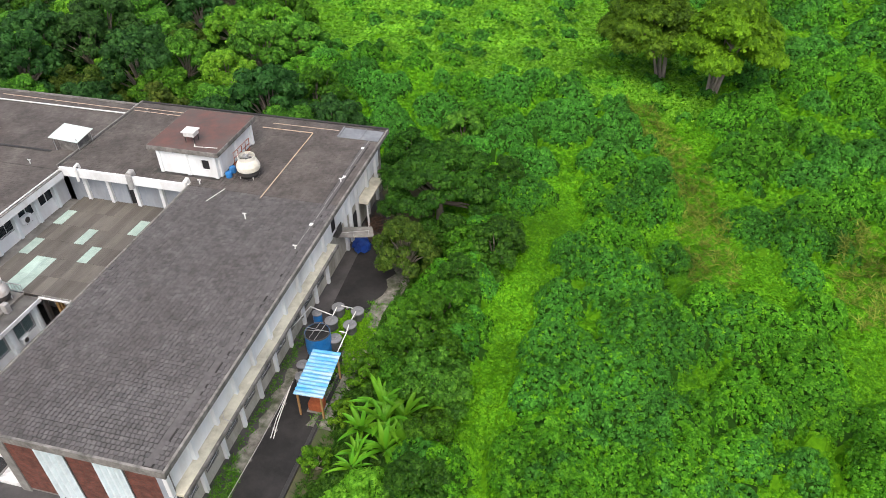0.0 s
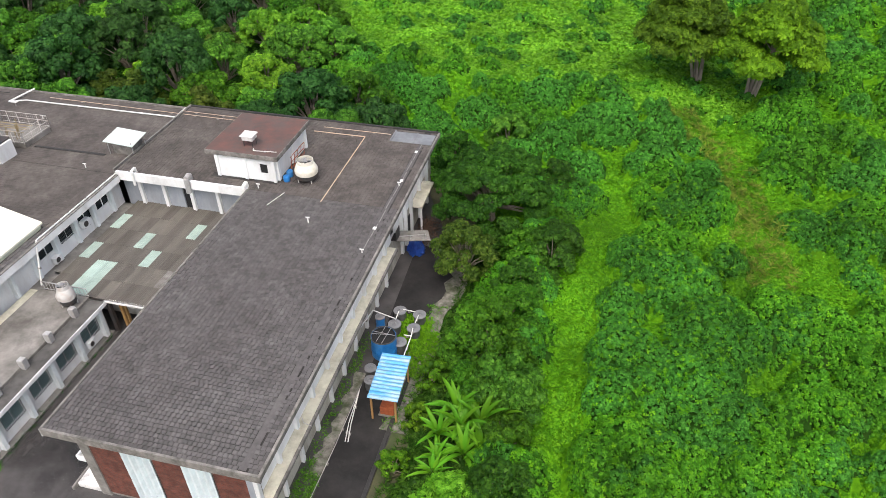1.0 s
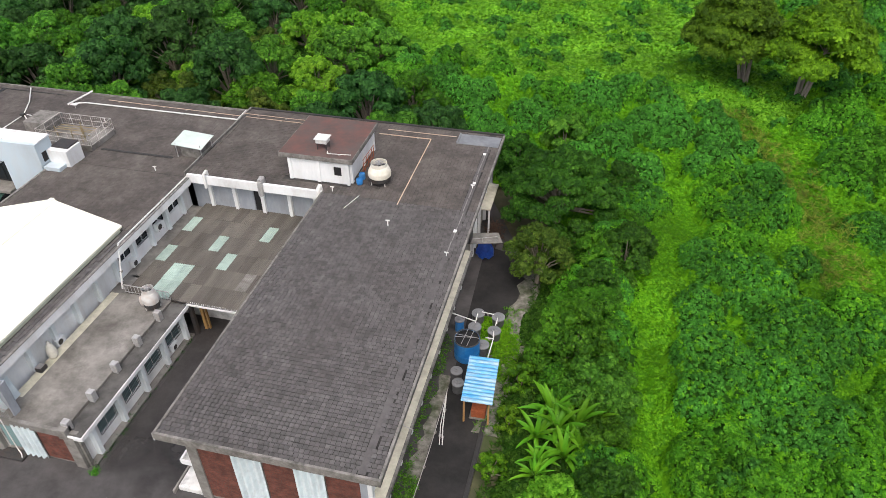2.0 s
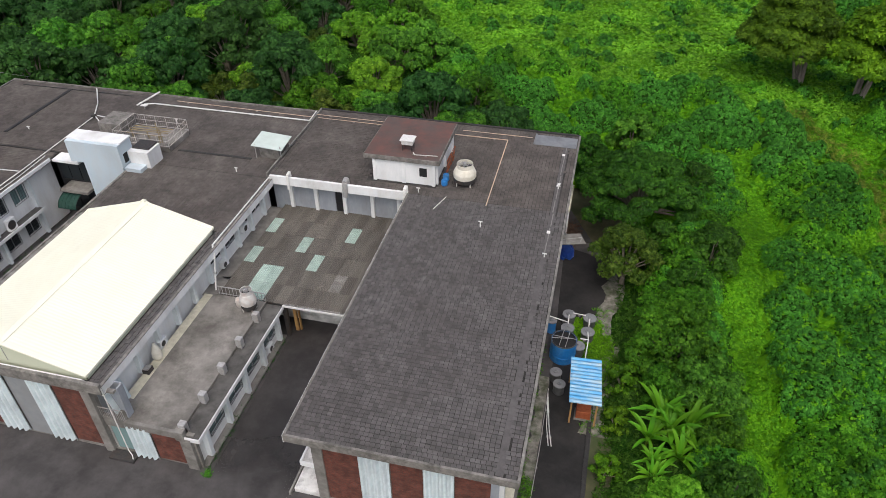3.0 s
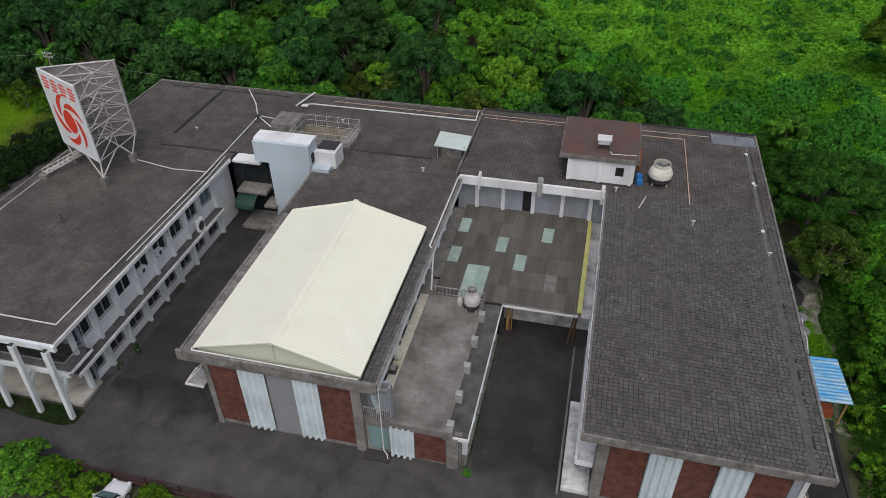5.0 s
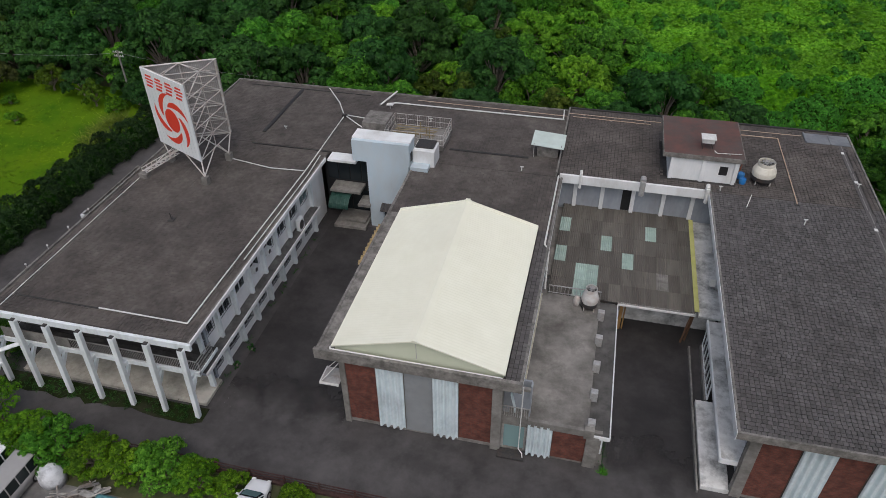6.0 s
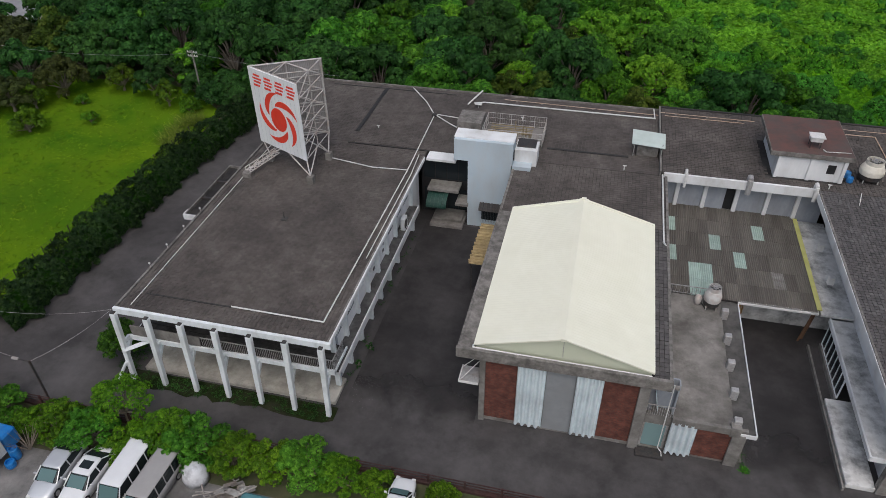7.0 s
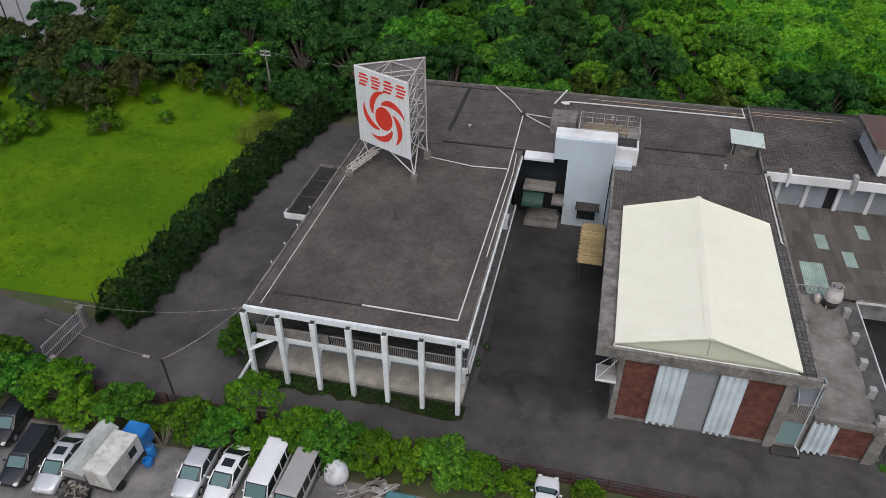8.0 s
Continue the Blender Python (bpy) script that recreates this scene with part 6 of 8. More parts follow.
def car(x, y, yaw, paint, label, L=4.5, Wd=1.72, kind="sedan", sunroof=False):
    """A car whose nose looks along -y before it is turned."""
    ob = thing("car" if kind != "van" else "van", (0, 0, 0), label, "car" if kind != "van" else "van", "parked vehicles")
    h = Wd / 2
    top = 1.42 if kind != "van" else 1.85

    def ring(yy, w, z0, z1):
        half = [(1.0, z0), (1.0, z0 + 0.62 * (z1 - z0)), (0.97, z1 - 0.1), (0.88, z1 - 0.025), (0.5, z1 + 0.012)]
        return [(-w * q, yy, z) for q, z in half] + [(0, yy, z1 + 0.02)] + [(w * q, yy, z) for q, z in half[::-1]]

    def plan(w, y0, y1, r, z, bow=0.0):
        """A rounded rectangle at height z, bowed a little towards nose and tail."""
        pts = []
        for cx, cy, a0 in ((w - r, y0 + r, -90), (w - r, y1 - r, 0), (-w + r, y1 - r, 90), (-w + r, y0 + r, 180)):
            for k in range(4):
                a = radians(a0 + 30 * k)
                pts.append((cx + r * math.cos(a), cy + r * math.sin(a), z))
        return [(px, py + (bow if py > 0 else -bow) * (1 - (px / w) ** 2), pz) for px, py, pz in pts]

    bm = bmesh.new()
    if kind == "van":
        rows = ((0.0, 0.86, 0.38, 0.8), (0.08, 0.93, 0.32, 0.92), (0.4, 1.0, 0.28, 1.0), (L / 2, 1.0, 0.26, 1.0), (L - 0.15, 1.0, 0.28, 1.0), (L, 0.95, 0.36, 0.95))
    else:
        rows = ((0.0, 0.68, 0.40, 0.58), (0.07, 0.80, 0.32, 0.66), (0.25, 0.91, 0.25, 0.74), (0.7, 0.97, 0.22, 0.83), (1.15, 1.0, 0.21, 0.91), (L / 2, 1.0, 0.21, 0.95),
                (L - 1.1, 1.0, 0.21, 0.97), (L - 0.5, 0.96, 0.23, 0.95), (L - 0.18, 0.89, 0.28, 0.90), (L - 0.03, 0.78, 0.36, 0.80), (L, 0.72, 0.42, 0.70))
    loft(bm, [ring(-L / 2 + d, h * w, z0, z1) for d, w, z0, z1 in rows])
    body = part("body", bm, paint, ob, smooth=True)
    # glasshouse
    if kind == "van":
        f0, f1, r1, r0 = -L / 2 + 0.25, -L / 2 + 0.85, L / 2 - 0.18, L / 2 - 0.05
    elif kind == "hatch":
        f0, f1, r1, r0 = -L / 2 + 1.1, -L / 2 + 1.8, L / 2 - 0.5, L / 2 - 0.12
    else:
        f0, f1, r1, r0 = -L / 2 + 1.1, -L / 2 + 1.9, L / 2 - 1.3, L / 2 - 0.5
    zb = 0.9
    wb, wt = h * 0.94, h * (0.76 if kind != "van" else 0.88)
    bow = 0.0 if kind == "van" else 0.07
    zt = top - 0.07
    bm = bmesh.new()
    loft(bm, [plan(wb, f0, r0, 0.16, zb, bow), plan(wb * 0.45 + wt * 0.55, f0 * 0.42 + f1 * 0.58, r0 * 0.42 + r1 * 0.58, 0.15, zb + (zt - zb) * 0.62, bow), plan(wt, f1, r1, 0.14, zt, bow)])
    part("glass", bm, CARGLASS, ob, "dark tinted car windows", smooth=False)
    bm = bmesh.new()
    turn = math.atan2(zt - zb, f1 - f0)
    turn_box(bm, Matrix.Translation((0, (f0 + f1) / 2 - bow - 0.02, (zb + zt) / 2 + 0.03)) @ Euler((turn, 0, 0)).to_matrix().to_4x4(), wt * 1.75, math.hypot(f1 - f0, zt - zb) * 0.82, 0.012)
    part("windscreen", bm, SCREEN, ob, "greenish windscreen")
    bm = bmesh.new()
    loft(bm, [plan(wt + 0.012, f1 - 0.03, r1 + 0.03, 0.14, zt - 0.02, bow), plan(wt + 0.005, f1 - 0.01, r1 + 0.01, 0.15, zt + 0.03, bow), plan(wt - 0.1, f1 + 0.12, r1 - 0.12, 0.2, zt + 0.062, bow), plan(wt - 0.4, f1 + 0.5, r1 - 0.5, 0.1, zt + 0.07, 0)])
    part("roof", bm, paint, ob, smooth=True)
    n = 3 if kind == "van" else 1
    ends = [(f0, f1), (r0, r1)] + [(f1 + (r1 - f1) * (k + 1) / (n + 1),) * 2 for k in range(n)]
    for s in (-1, 1):
        for ya, yb in ends:
            bm = bmesh.new()
            stick(bm, (s * (wb + 0.004), ya, zb - 0.02), (s * (wt + 0.012), yb, top - 0.04), 0.042, 5)
            part("pillar", bm, paint, ob)
    if sunroof:
        part("sunroof", boxes((-0.38, 0.38, f1 + 0.35, f1 + 0.95, zt + 0.03, zt + 0.078)), CARGLASS, ob, "dark glass sunroof")
    for sx in (-1, 1):
        for yy in (-L / 2 + 0.85, L / 2 - 0.85):
            bm = bmesh.new()
            stick(bm, (sx * (h - 0.2), yy, 0.31), (sx * (h + 0.01), yy, 0.31), 0.31, 16)
            wh = part("wheel", bm, TYRE, ob)
            bm = bmesh.new()
            stick(bm, (sx * (h + 0.005), yy, 0.31), (sx * (h + 0.02), yy, 0.31), 0.19, 12)
            part("rim", bm, STEEL, wh)
        part("headlight", boxes((min(sx * h * 0.5, sx * h * 0.8), max(sx * h * 0.5, sx * h * 0.8), -L / 2 - 0.01, -L / 2 + 0.2, 0.58, 0.69)), PVC, ob)
        part("tail_light", boxes((min(sx * h * 0.45, sx * h * 0.7), max(sx * h * 0.45, sx * h * 0.7), L / 2 - 0.14, L / 2 + 0.004, 0.56, 0.68)), RED, ob)
        bm = bmesh.new()
        turn_box(bm, Matrix.Translation((sx * (h + 0.1), f0 + 0.4, 1.0)), 0.18, 0.1, 0.12)
        part("mirror", bm, paint, ob)
    ob.matrix_basis = pose(x, y, 0, 0, 0, yaw)
    return ob


car(-81.25, 7.75, 2, SILVER, "silver sedan parked on the front concrete")
car(-79.05, 7.75, 0, WHITECAR, "white sedan with a dark sunroof parked on the concrete", sunroof=True)
car(-76.45, 8.25, 0, WHITECAR, "white van parked under the front shrubs", 4.5, 1.66, "van")
car(-74.35, 7.9, -2, GREYVAN, "grey-beige van parked under the front shrubs", 4.5, 1.66, "van")
car(-90.2, 6.1, 5, SILVER, "old silver sedan parked beside the truck", 4.5, 1.66, sunroof=True)
car(-92.75, 6.1, 6, BLACKCAR, "black estate car parked on the front concrete", 4.7, 1.75, "hatch")
car(-95.9, 8.4, 10, BLACKCAR, "black car parked beside the estate car", 4.4, 1.7)
car(-58.95, 10.3, 180, WHITECAR, "white hatchback standing behind the front shrubs", 3.9, 1.6, "hatch")


DIRTYWHITE = mat("grimy_white_panel", (0.52, 0.52, 0.49), (0.70, 0.70, 0.67), 1.5, 0.55, (0.24, 0.22, 0.18), 1.1, 0.8, stretch=(1, 1, 0.4), bump=0.1)


def truck(x, y, yaw):
    ob = thing("box_truck", (0, 0, 0), "small white box truck with a boxy dented body", "truck", "parked vehicles")
    part("cargo_box", boxes((-0.88, 0.88, -1.7, 1.5, 0.75, 2.4), bevel=0.03), DIRTYWHITE, ob, "white cargo box with a barred side window")
    part("side_window", boxes((0.885, 0.895, 0.3, 0.95, 1.35, 2.0)), CARGLASS, ob)
    part("chassis", boxes((-0.6, 0.6, -1.7, 2.7, 0.45, 0.75)), DARKMETAL, ob)
    part("cab", boxes((-0.8, 0.8, 1.6, 2.8, 0.5, 1.9), bevel=0.1), BLUETANK, ob, "blue cab")
    for sx in (-1, 1):
        for yy in (-1.0, 2.2):
            bm = bmesh.new()
            stick(bm, (sx * 0.65, yy, 0.33), (sx * 0.86, yy, 0.33), 0.33, 14)
            part("wheel", bm, TYRE, ob)
    for sx in (-0.44, 0.44):
        part("rear_door", boxes((sx - 0.41, sx + 0.41, -1.73, -1.705, 0.85, 2.3)), DIRTYWHITE, ob)
    ob.matrix_basis = pose(x, y, 0, 0, 0, yaw)
    return ob


truck(-86.25, 6.6, -3)
pick = thing("pickup_truck", (-88.55, 7.0, 0), "old small pickup covered with a pale canvas sheet", "truck", "parked vehicles")
bm = boxes((-89.35, -87.75, 5.2, 8.9, 0.5, 1.15), bevel=0.05)
part("bed", bm, GREYVAN, pick)
bm = bmesh.new()
cv = mat("pale_canvas", (0.38, 0.40, 0.38), (0.52, 0.54, 0.52), 2.0, 0.9, (0.28, 0.33, 0.30), 0.8, 0.6)
rows = []
rr = random.Random(12)
for j in range(9):
    y = 5.1 + j * 0.5
    rows.append([(-89.45 + i * 0.24, y, 1.15 + 0.55 * math.sin(math.pi * i / 7) + rr.uniform(-0.06, 0.06)) for i in range(8)])
loft(bm, rows, False)
ex = bmesh.ops.extrude_face_region(bm, geom=bm.faces[:])
for g in ex["geom"]:
    if isinstance(g, bmesh.types.BMVert):
        g.co.z -= 0.03
part("canvas", bm, cv, pick, "pale crumpled canvas")
for x in (-89.2, -87.9):
    for y in (5.9, 8.2):
        bm = bmesh.new()
        stick(bm, (x - 0.1, y, 0.3), (x + 0.1, y, 0.3), 0.3, 14)
        part("wheel", bm, TYRE, pick)
cart = thing("junk_cart", (-88.0, 4.4, 0), "cart heaped with rags and scrap", "cart")
LOAD = []
for k in range(26):
    bm = bmesh.new()
    LOAD.append(bm)
    turn_box(bm, Matrix.Translation((-88.0 + rr.uniform(-0.7, 0.7), 4.4 + rr.uniform(-0.5, 0.5), 0.5 + rr.uniform(0, 0.4))) @ Euler((rr.uniform(0, 3), rr.uniform(0, 3), rr.uniform(0, 3))).to_matrix().to_4x4(), rr.uniform(0.2, 0.5), rr.uniform(0.1, 0.4), rr.uniform(0.05, 0.2))
SCRAPMIX = mat("mixed_scrap", (0.10, 0.08, 0.06), (0.34, 0.30, 0.24), 3.0, 0.9, (0.05, 0.12, 0.25), 1.2, 0.6, random_by="object", spread=0.5)
for bm in LOAD:
    part("bundle", bm, SCRAPMIX, cart)
part("tray", boxes((-88.8, -87.2, 3.8, 5.0, 0.3, 0.5)), DARKMETAL, cart)
for k in (-1, 1):
    bm = bmesh.new()
    stick(bm, (-88 + k * 0.75, 4.4, 0.2), (-88 + k * 0.85, 4.4, 0.2), 0.21, 12)
    part("wheel", bm, TYRE, cart)
for x, y, h in ((-85.05, 8.3, 0.95), (-84.9, 7.6, 0.5)):
    ob = thing("barrel", (x, y, 0), "bright blue plastic barrel beside the truck", "barrel", "blue barrels")
    bm = bmesh.new()
    lathe(bm, [(0, 0), (0.3, 0), (0.33, 0.1), (0.33, h * 0.5), (0.35, h * 0.55), (0.33, h * 0.6), (0.33, h - 0.05), (0.3, h), (0.25, h), (0.25, h - 0.2), (0, h - 0.2)], (x, y, 0), 16)
    part("body", bm, BLUETANK, ob)
bag = thing("covered_machine", (-72.3, 9.4, 0), "machine wrapped in a torn white sheet", "covered machine")
bm = bmesh.new()
lathe(bm, [(0, 0), (0.75, 0), (0.8, 0.5), (0.72, 1.1), (0.5, 1.5), (0.2, 1.62), (0, 1.64)], (-72.3, 9.4, 0), 16)
for v in bm.verts:
    v.co += Vector((noise.noise(v.co * 1.3), noise.noise(v.co * 1.3 + Vector((5, 0, 0))), noise.noise(v.co * 1.3 + Vector((0, 7, 0))))) * 0.2
part("cover", bm, mat("torn_white_sheet", (0.60, 0.61, 0.63), (0.74, 0.75, 0.77), 2.0, 0.7, (0.06, 0.06, 0.06), 0.9, 0.75), bag, smooth=True)
scrap = thing("scrap_heap", (-70.2, 8.8, 0), "heap of pipes, boards and scrap metal", "scrap")
GREYSCRAP = mat("grey_scrap", (0.22, 0.21, 0.19), (0.45, 0.44, 0.42), 3.0, 0.8, (0.2, 0.1, 0.05), 1.2, 0.6, random_by="object", spread=0.5)
for k in range(22):
    bm = bmesh.new()
    a = rr.uniform(-0.9, 0.9)
    c = Vector((-70.2 + rr.uniform(-1.2, 1.6), 8.6 + rr.uniform(-1.0, 0.8), 0.12 + rr.uniform(0, 0.5)))
    d = Vector((math.cos(a), math.sin(a), rr.uniform(-0.12, 0.12))) * rr.uniform(0.5, 1.5)
    stick(bm, c - d, c + d, rr.uniform(0.02, 0.06), 5)
    part("scrap_pipe", bm, GREYSCRAP, scrap)
for k in range(14):
    bm = bmesh.new()
    turn_box(bm, Matrix.Translation((-69.6 + rr.uniform(-1, 1.4), 8.8 + rr.uniform(-0.8, 0.6), 0.2 + rr.uniform(0, 0.5))) @ Euler((rr.uniform(-0.5, 0.5), rr.uniform(-0.5, 0.5), rr.uniform(0, 3))).to_matrix().to_4x4(), rr.uniform(0.3, 0.9), rr.uniform(0.2, 0.6), 0.06)
    part("scrap_board", bm, GREYSCRAP, scrap)
tarp = boxes((-68.8, -66.8, 7.4, 9.1, -0.02, 0.5), bevel=0.12)
tagged(mesh_ob("tarpaulin", tarp, mat("teal_tarpaulin", (0.05, 0.15, 0.17), (0.09, 0.22, 0.24), 2.0, 0.6)), "teal tarpaulin over a low stack in the front lot", "tarpaulin")
dead = thing("dead_branches", (-84.6, 9.0, 0), "bundle of pale dead branches beside the barrel", "branches")
bm = bmesh.new()
for k in range(14):
    a, e = rr.uniform(0, 6.28), rr.uniform(0.8, 1.4)
    stick(bm, (-84.6, 9.0, 0), (-84.6 + math.cos(a) * math.cos(e) * 2.4, 9.0 + math.sin(a) * math.cos(e) * 2.4, math.sin(e) * rr.uniform(1.8, 3.0)), 0.035, 5, 0.012)
part("twigs", bm, BARK, dead)

# ---- fences, gate and poles ----
RUSTRAIL = mat("dark_red_rail", (0.040, 0.018, 0.016), (0.070, 0.028, 0.024), 4.0, 0.8, (0.06, 0.05, 0.045), 1.0, 0.6)
fence = thing("fence", (-66, 12.75, 0), "low dark red metal fence along the front road", "fence")
for k in range(26):
    x = -96 + 2.4 * k
    part("post", boxes((x - 0.06, x + 0.06, 12.55, 12.67, -0.05, 0.95)), RUSTRAIL, fence)
for z in (0.35, 0.62, 0.9):
    part("rail", boxes((-96.0, -36.0, 12.58, 12.64, z - 0.03, z + 0.03)), RUSTRAIL, fence)
part("kerb", boxes((-96.2, -35.8, 12.45, 12.75, -0.06, 0.18)), RUSTRAIL, fence, "dark red painted kerb")
hedge_fence = thing("wire_fence", (-96.8, 35, 0), "row of dark fence posts with wire behind the hedge", "fence")
for k in range(30):
    y = 18.5 + k * 1.15
    x = -98.3 + (y - 19) * 0.045
    part("post", boxes((x - 0.03, x + 0.03, y - 0.03, y + 0.03, -0.05, 1.25)), DARKMETAL, hedge_fence)
part("wire", sticks([((-98.3, 18.5, z), (-96.8, 52.0, z)) for z in (0.4, 0.8, 1.2)], 0.012, 4), DARKMETAL, hedge_fence)
gate = thing("gate", (-97.0, 15.4, 0), "grey metal bar gate standing open at the entrance", "gate")
GA, GB = Vector((-97.4, 13.9, 0)), Vector((-97.2, 18.0, 0))
rows = [(GA.lerp(GB, k / 22) + UP * 0.15, GA.lerp(GB, k / 22) + UP * 1.9) for k in range(23)]
for row in rows:
    part("bar", sticks([row], 0.018, 5), STEEL, gate)
part("frame", sticks([(GA + UP * z, GB + UP * z) for z in (0.15, 1.0, 1.9)] + [(GA + UP * 0.05, GA + UP * 1.95), (GB + UP * 0.05, GB + UP * 1.95)], 0.04, 6), STEEL, gate)
part("gate_post", boxes((-97.5, -97.0, 18.1, 18.6, -0.05, 2.1), bevel=0.03), FASCIA, gate, "dark stained gate post")
part("gate_post", boxes((-96.5, -96.05, 13.3, 13.75, -0.05, 1.5), bevel=0.03), FASCIA, gate)
roof_pipe([(-98.9, 14.5, 0.2), (-96.2, 13.6, 0.2)], 0.05, PVC, "white rail of the sliding gate")


def pole(x, y, h, label, arms=2, material=DARKMETAL, r=0.13):
    ob = thing("utility_pole", (x, y, 0), label, "pole")
    bm = bmesh.new()
    stick(bm, (x, y, -0.1), (x, y, h), r, 10, r * 0.75)
    part("shaft", bm, material, ob)
    for k in range(arms):
        z = h - 0.25 - 0.5 * k
        part("crossarm", boxes((x - 0.7, x + 0.7, y - 0.04, y + 0.04, z - 0.05, z + 0.05)), STEEL, ob)
        for s in (-0.6, -0.25, 0.25, 0.6):
            bm = bmesh.new()
            lathe(bm, [(0, 0), (0.05, 0), (0.06, 0.1), (0.03, 0.16), (0, 0.16)], (x + s, y, z + 0.05), 8)
            part("insulator", bm, PVC, ob)
    return ob


pole(-100.6, 61.6, 6.4, "grey concrete utility pole beside the woods", 2, CONCRETE)
pole(-146.6, 70.1, 9.5, "dark utility pole beside the far road", 2)
pole(-143.2, 69.6, 8.5, "utility pole beside the far road", 1, CONCRETE)
lp = thing("street_lamp", (-86.05, 12.95, 0), "dark lamp post at the front planting strip", "street lamp")
part("shaft", sticks([((-86.05, 12.95, -0.1), (-86.05, 12.95, 4.3))], 0.085, 10), DARKMETAL, lp)
part("arm", sticks([((-86.05, 12.95, 4.2), (-87.05, 12.95, 4.25))], 0.05, 6), DARKMETAL, lp)
part("lamp_head", boxes((-87.45, -86.95, 12.85, 13.05, 4.18, 4.32), bevel=0.03), STEEL, lp)
wires = thing("overhead_cables", (-84, 15, 4), "thin cables sagging from the office corner to the poles", "cables")
for a, b, sag in (((-81.4, 16.8, 6.6), (-86.05, 12.95, 4.2), 0.3), ((-81.4, 16.9, 6.5), (-98.0, 17.8, 3.0), 0.8), ((-86.05, 12.95, 4.2), (-98.4, 16.0, 2.6), 0.4), ((-100.6, 61.6, 6.1), (-128.0, 60.0, 5.5), 0.8), ((-100.6, 61.6, 6.1), (-79.0, 56.4, 7.2), 0.3)):
    bm = bmesh.new()
    a, b = Vector(a), Vector(b)
    pts = [a.lerp(b, k / 8) - UP * (sag * 4 * (k / 8) * (1 - k / 8)) for k in range(9)]
    ring = [(0.011, 0), (0, 0.011), (-0.011, 0), (0, -0.011)]
    side = (b - a).cross(UP).normalized()
    hoops = [[bm.verts.new(p + side * u + UP * w) for u, w in ring] for p in pts]
    for h0, h1 in zip(hoops, hoops[1:]):
        for i in range(4):
            bm.faces.new((h0[i], h0[(i + 1) % 4], h1[(i + 1) % 4], h1[i]))
    part("cable", bm, STEEL, wires)

# ---- far road past the lawn's trees ----
sheet("far_road", [(-178, 48), (-162, 40), (-138, 92), (-128, 140), (-145, 150)], 0.015, mat("pale_road", (0.22, 0.22, 0.23), (0.30, 0.30, 0.31), 0.8, 0.8, (0.18, 0.18, 0.18), 0.2, 0.6), "pale grey road beyond the trees with white markings", "road")
marks = thing("road_marking", (-146, 75, 0.02), "white painted lane marks on the far road", "road marking")
for k in range(7):
    x, y = -154.5 + 2.0 * k, 62 + 4.2 * k
    bm = bmesh.new()
    turn_box(bm, Matrix.Translation((x, y, 0.03)) @ Euler((0, 0, radians(64))).to_matrix().to_4x4(), 2.4, 0.25, 0.02)
    part("mark", bm, PVC, marks)

# ---- plants ----
def leaf_mat(name, a, b, c, rough=0.55, spread=0.35):
    """Leaves: chance per leaf between three greens, broad drifts over the ground, some light through the blade."""
    m = bpy.data.materials.new(name)
    m.use_nodes = True
    n, l = m.node_tree.nodes, m.node_tree.links
    p = n["Principled BSDF"]
    g = n.new("ShaderNodeNewGeometry")
    r = n.new("ShaderNodeValToRGB")
    e = r.color_ramp.elements
    a, b, c = tuple(u * 0.64 for u in a), tuple(u * 0.9 for u in b), tuple(u * 1.07 for u in c)
    e[0].color, e[1].color = (*a, 1), (*c, 1)
    mid = e.new(0.55)
    mid.color = (*b, 1)
    l.new(g.outputs["Random Per Island"], r.inputs["Fac"])
    t = n.new("ShaderNodeTexNoise")
    t.inputs["Scale"].default_value, t.inputs["Detail"].default_value = 0.16, 4
    l.new(g.outputs["Position"], t.inputs["Vector"])
    mr = n.new("ShaderNodeMapRange")
    mr.inputs["From Min"].default_value, mr.inputs["From Max"].default_value = 0.3, 0.7
    mr.inputs["To Min"].default_value, mr.inputs["To Max"].default_value = 1 - spread, 1 + spread
    l.new(t.outputs["Fac"], mr.inputs["Value"])
    info = n.new("ShaderNodeObjectInfo")
    m2 = n.new("ShaderNodeMapRange")
    m2.inputs["To Min"].default_value, m2.inputs["To Max"].default_value = 0.488, 0.507
    l.new(info.outputs["Random"], m2.inputs["Value"])
    hs = n.new("ShaderNodeHueSaturation")
    l.new(mr.outputs["Result"], hs.inputs["Value"])
    l.new(m2.outputs["Result"], hs.inputs["Hue"])
    l.new(r.outputs["Color"], hs.inputs["Color"])
    l.new(hs.outputs["Color"], p.inputs["Base Color"])
    p.inputs["Roughness"].default_value = rough
    p.inputs["Specular IOR Level"].default_value = 0.12
    tr = n.new("ShaderNodeBsdfTranslucent")
    l.new(hs.outputs["Color"], tr.inputs["Color"])
    ms = n.new("ShaderNodeMixShader")
    ms.inputs["Fac"].default_value = 0.18
    l.new(p.outputs["BSDF"], ms.inputs[1])
    l.new(tr.outputs["BSDF"], ms.inputs[2])
    l.new(ms.outputs["Shader"], n["Material Output"].inputs["Surface"])
    return m


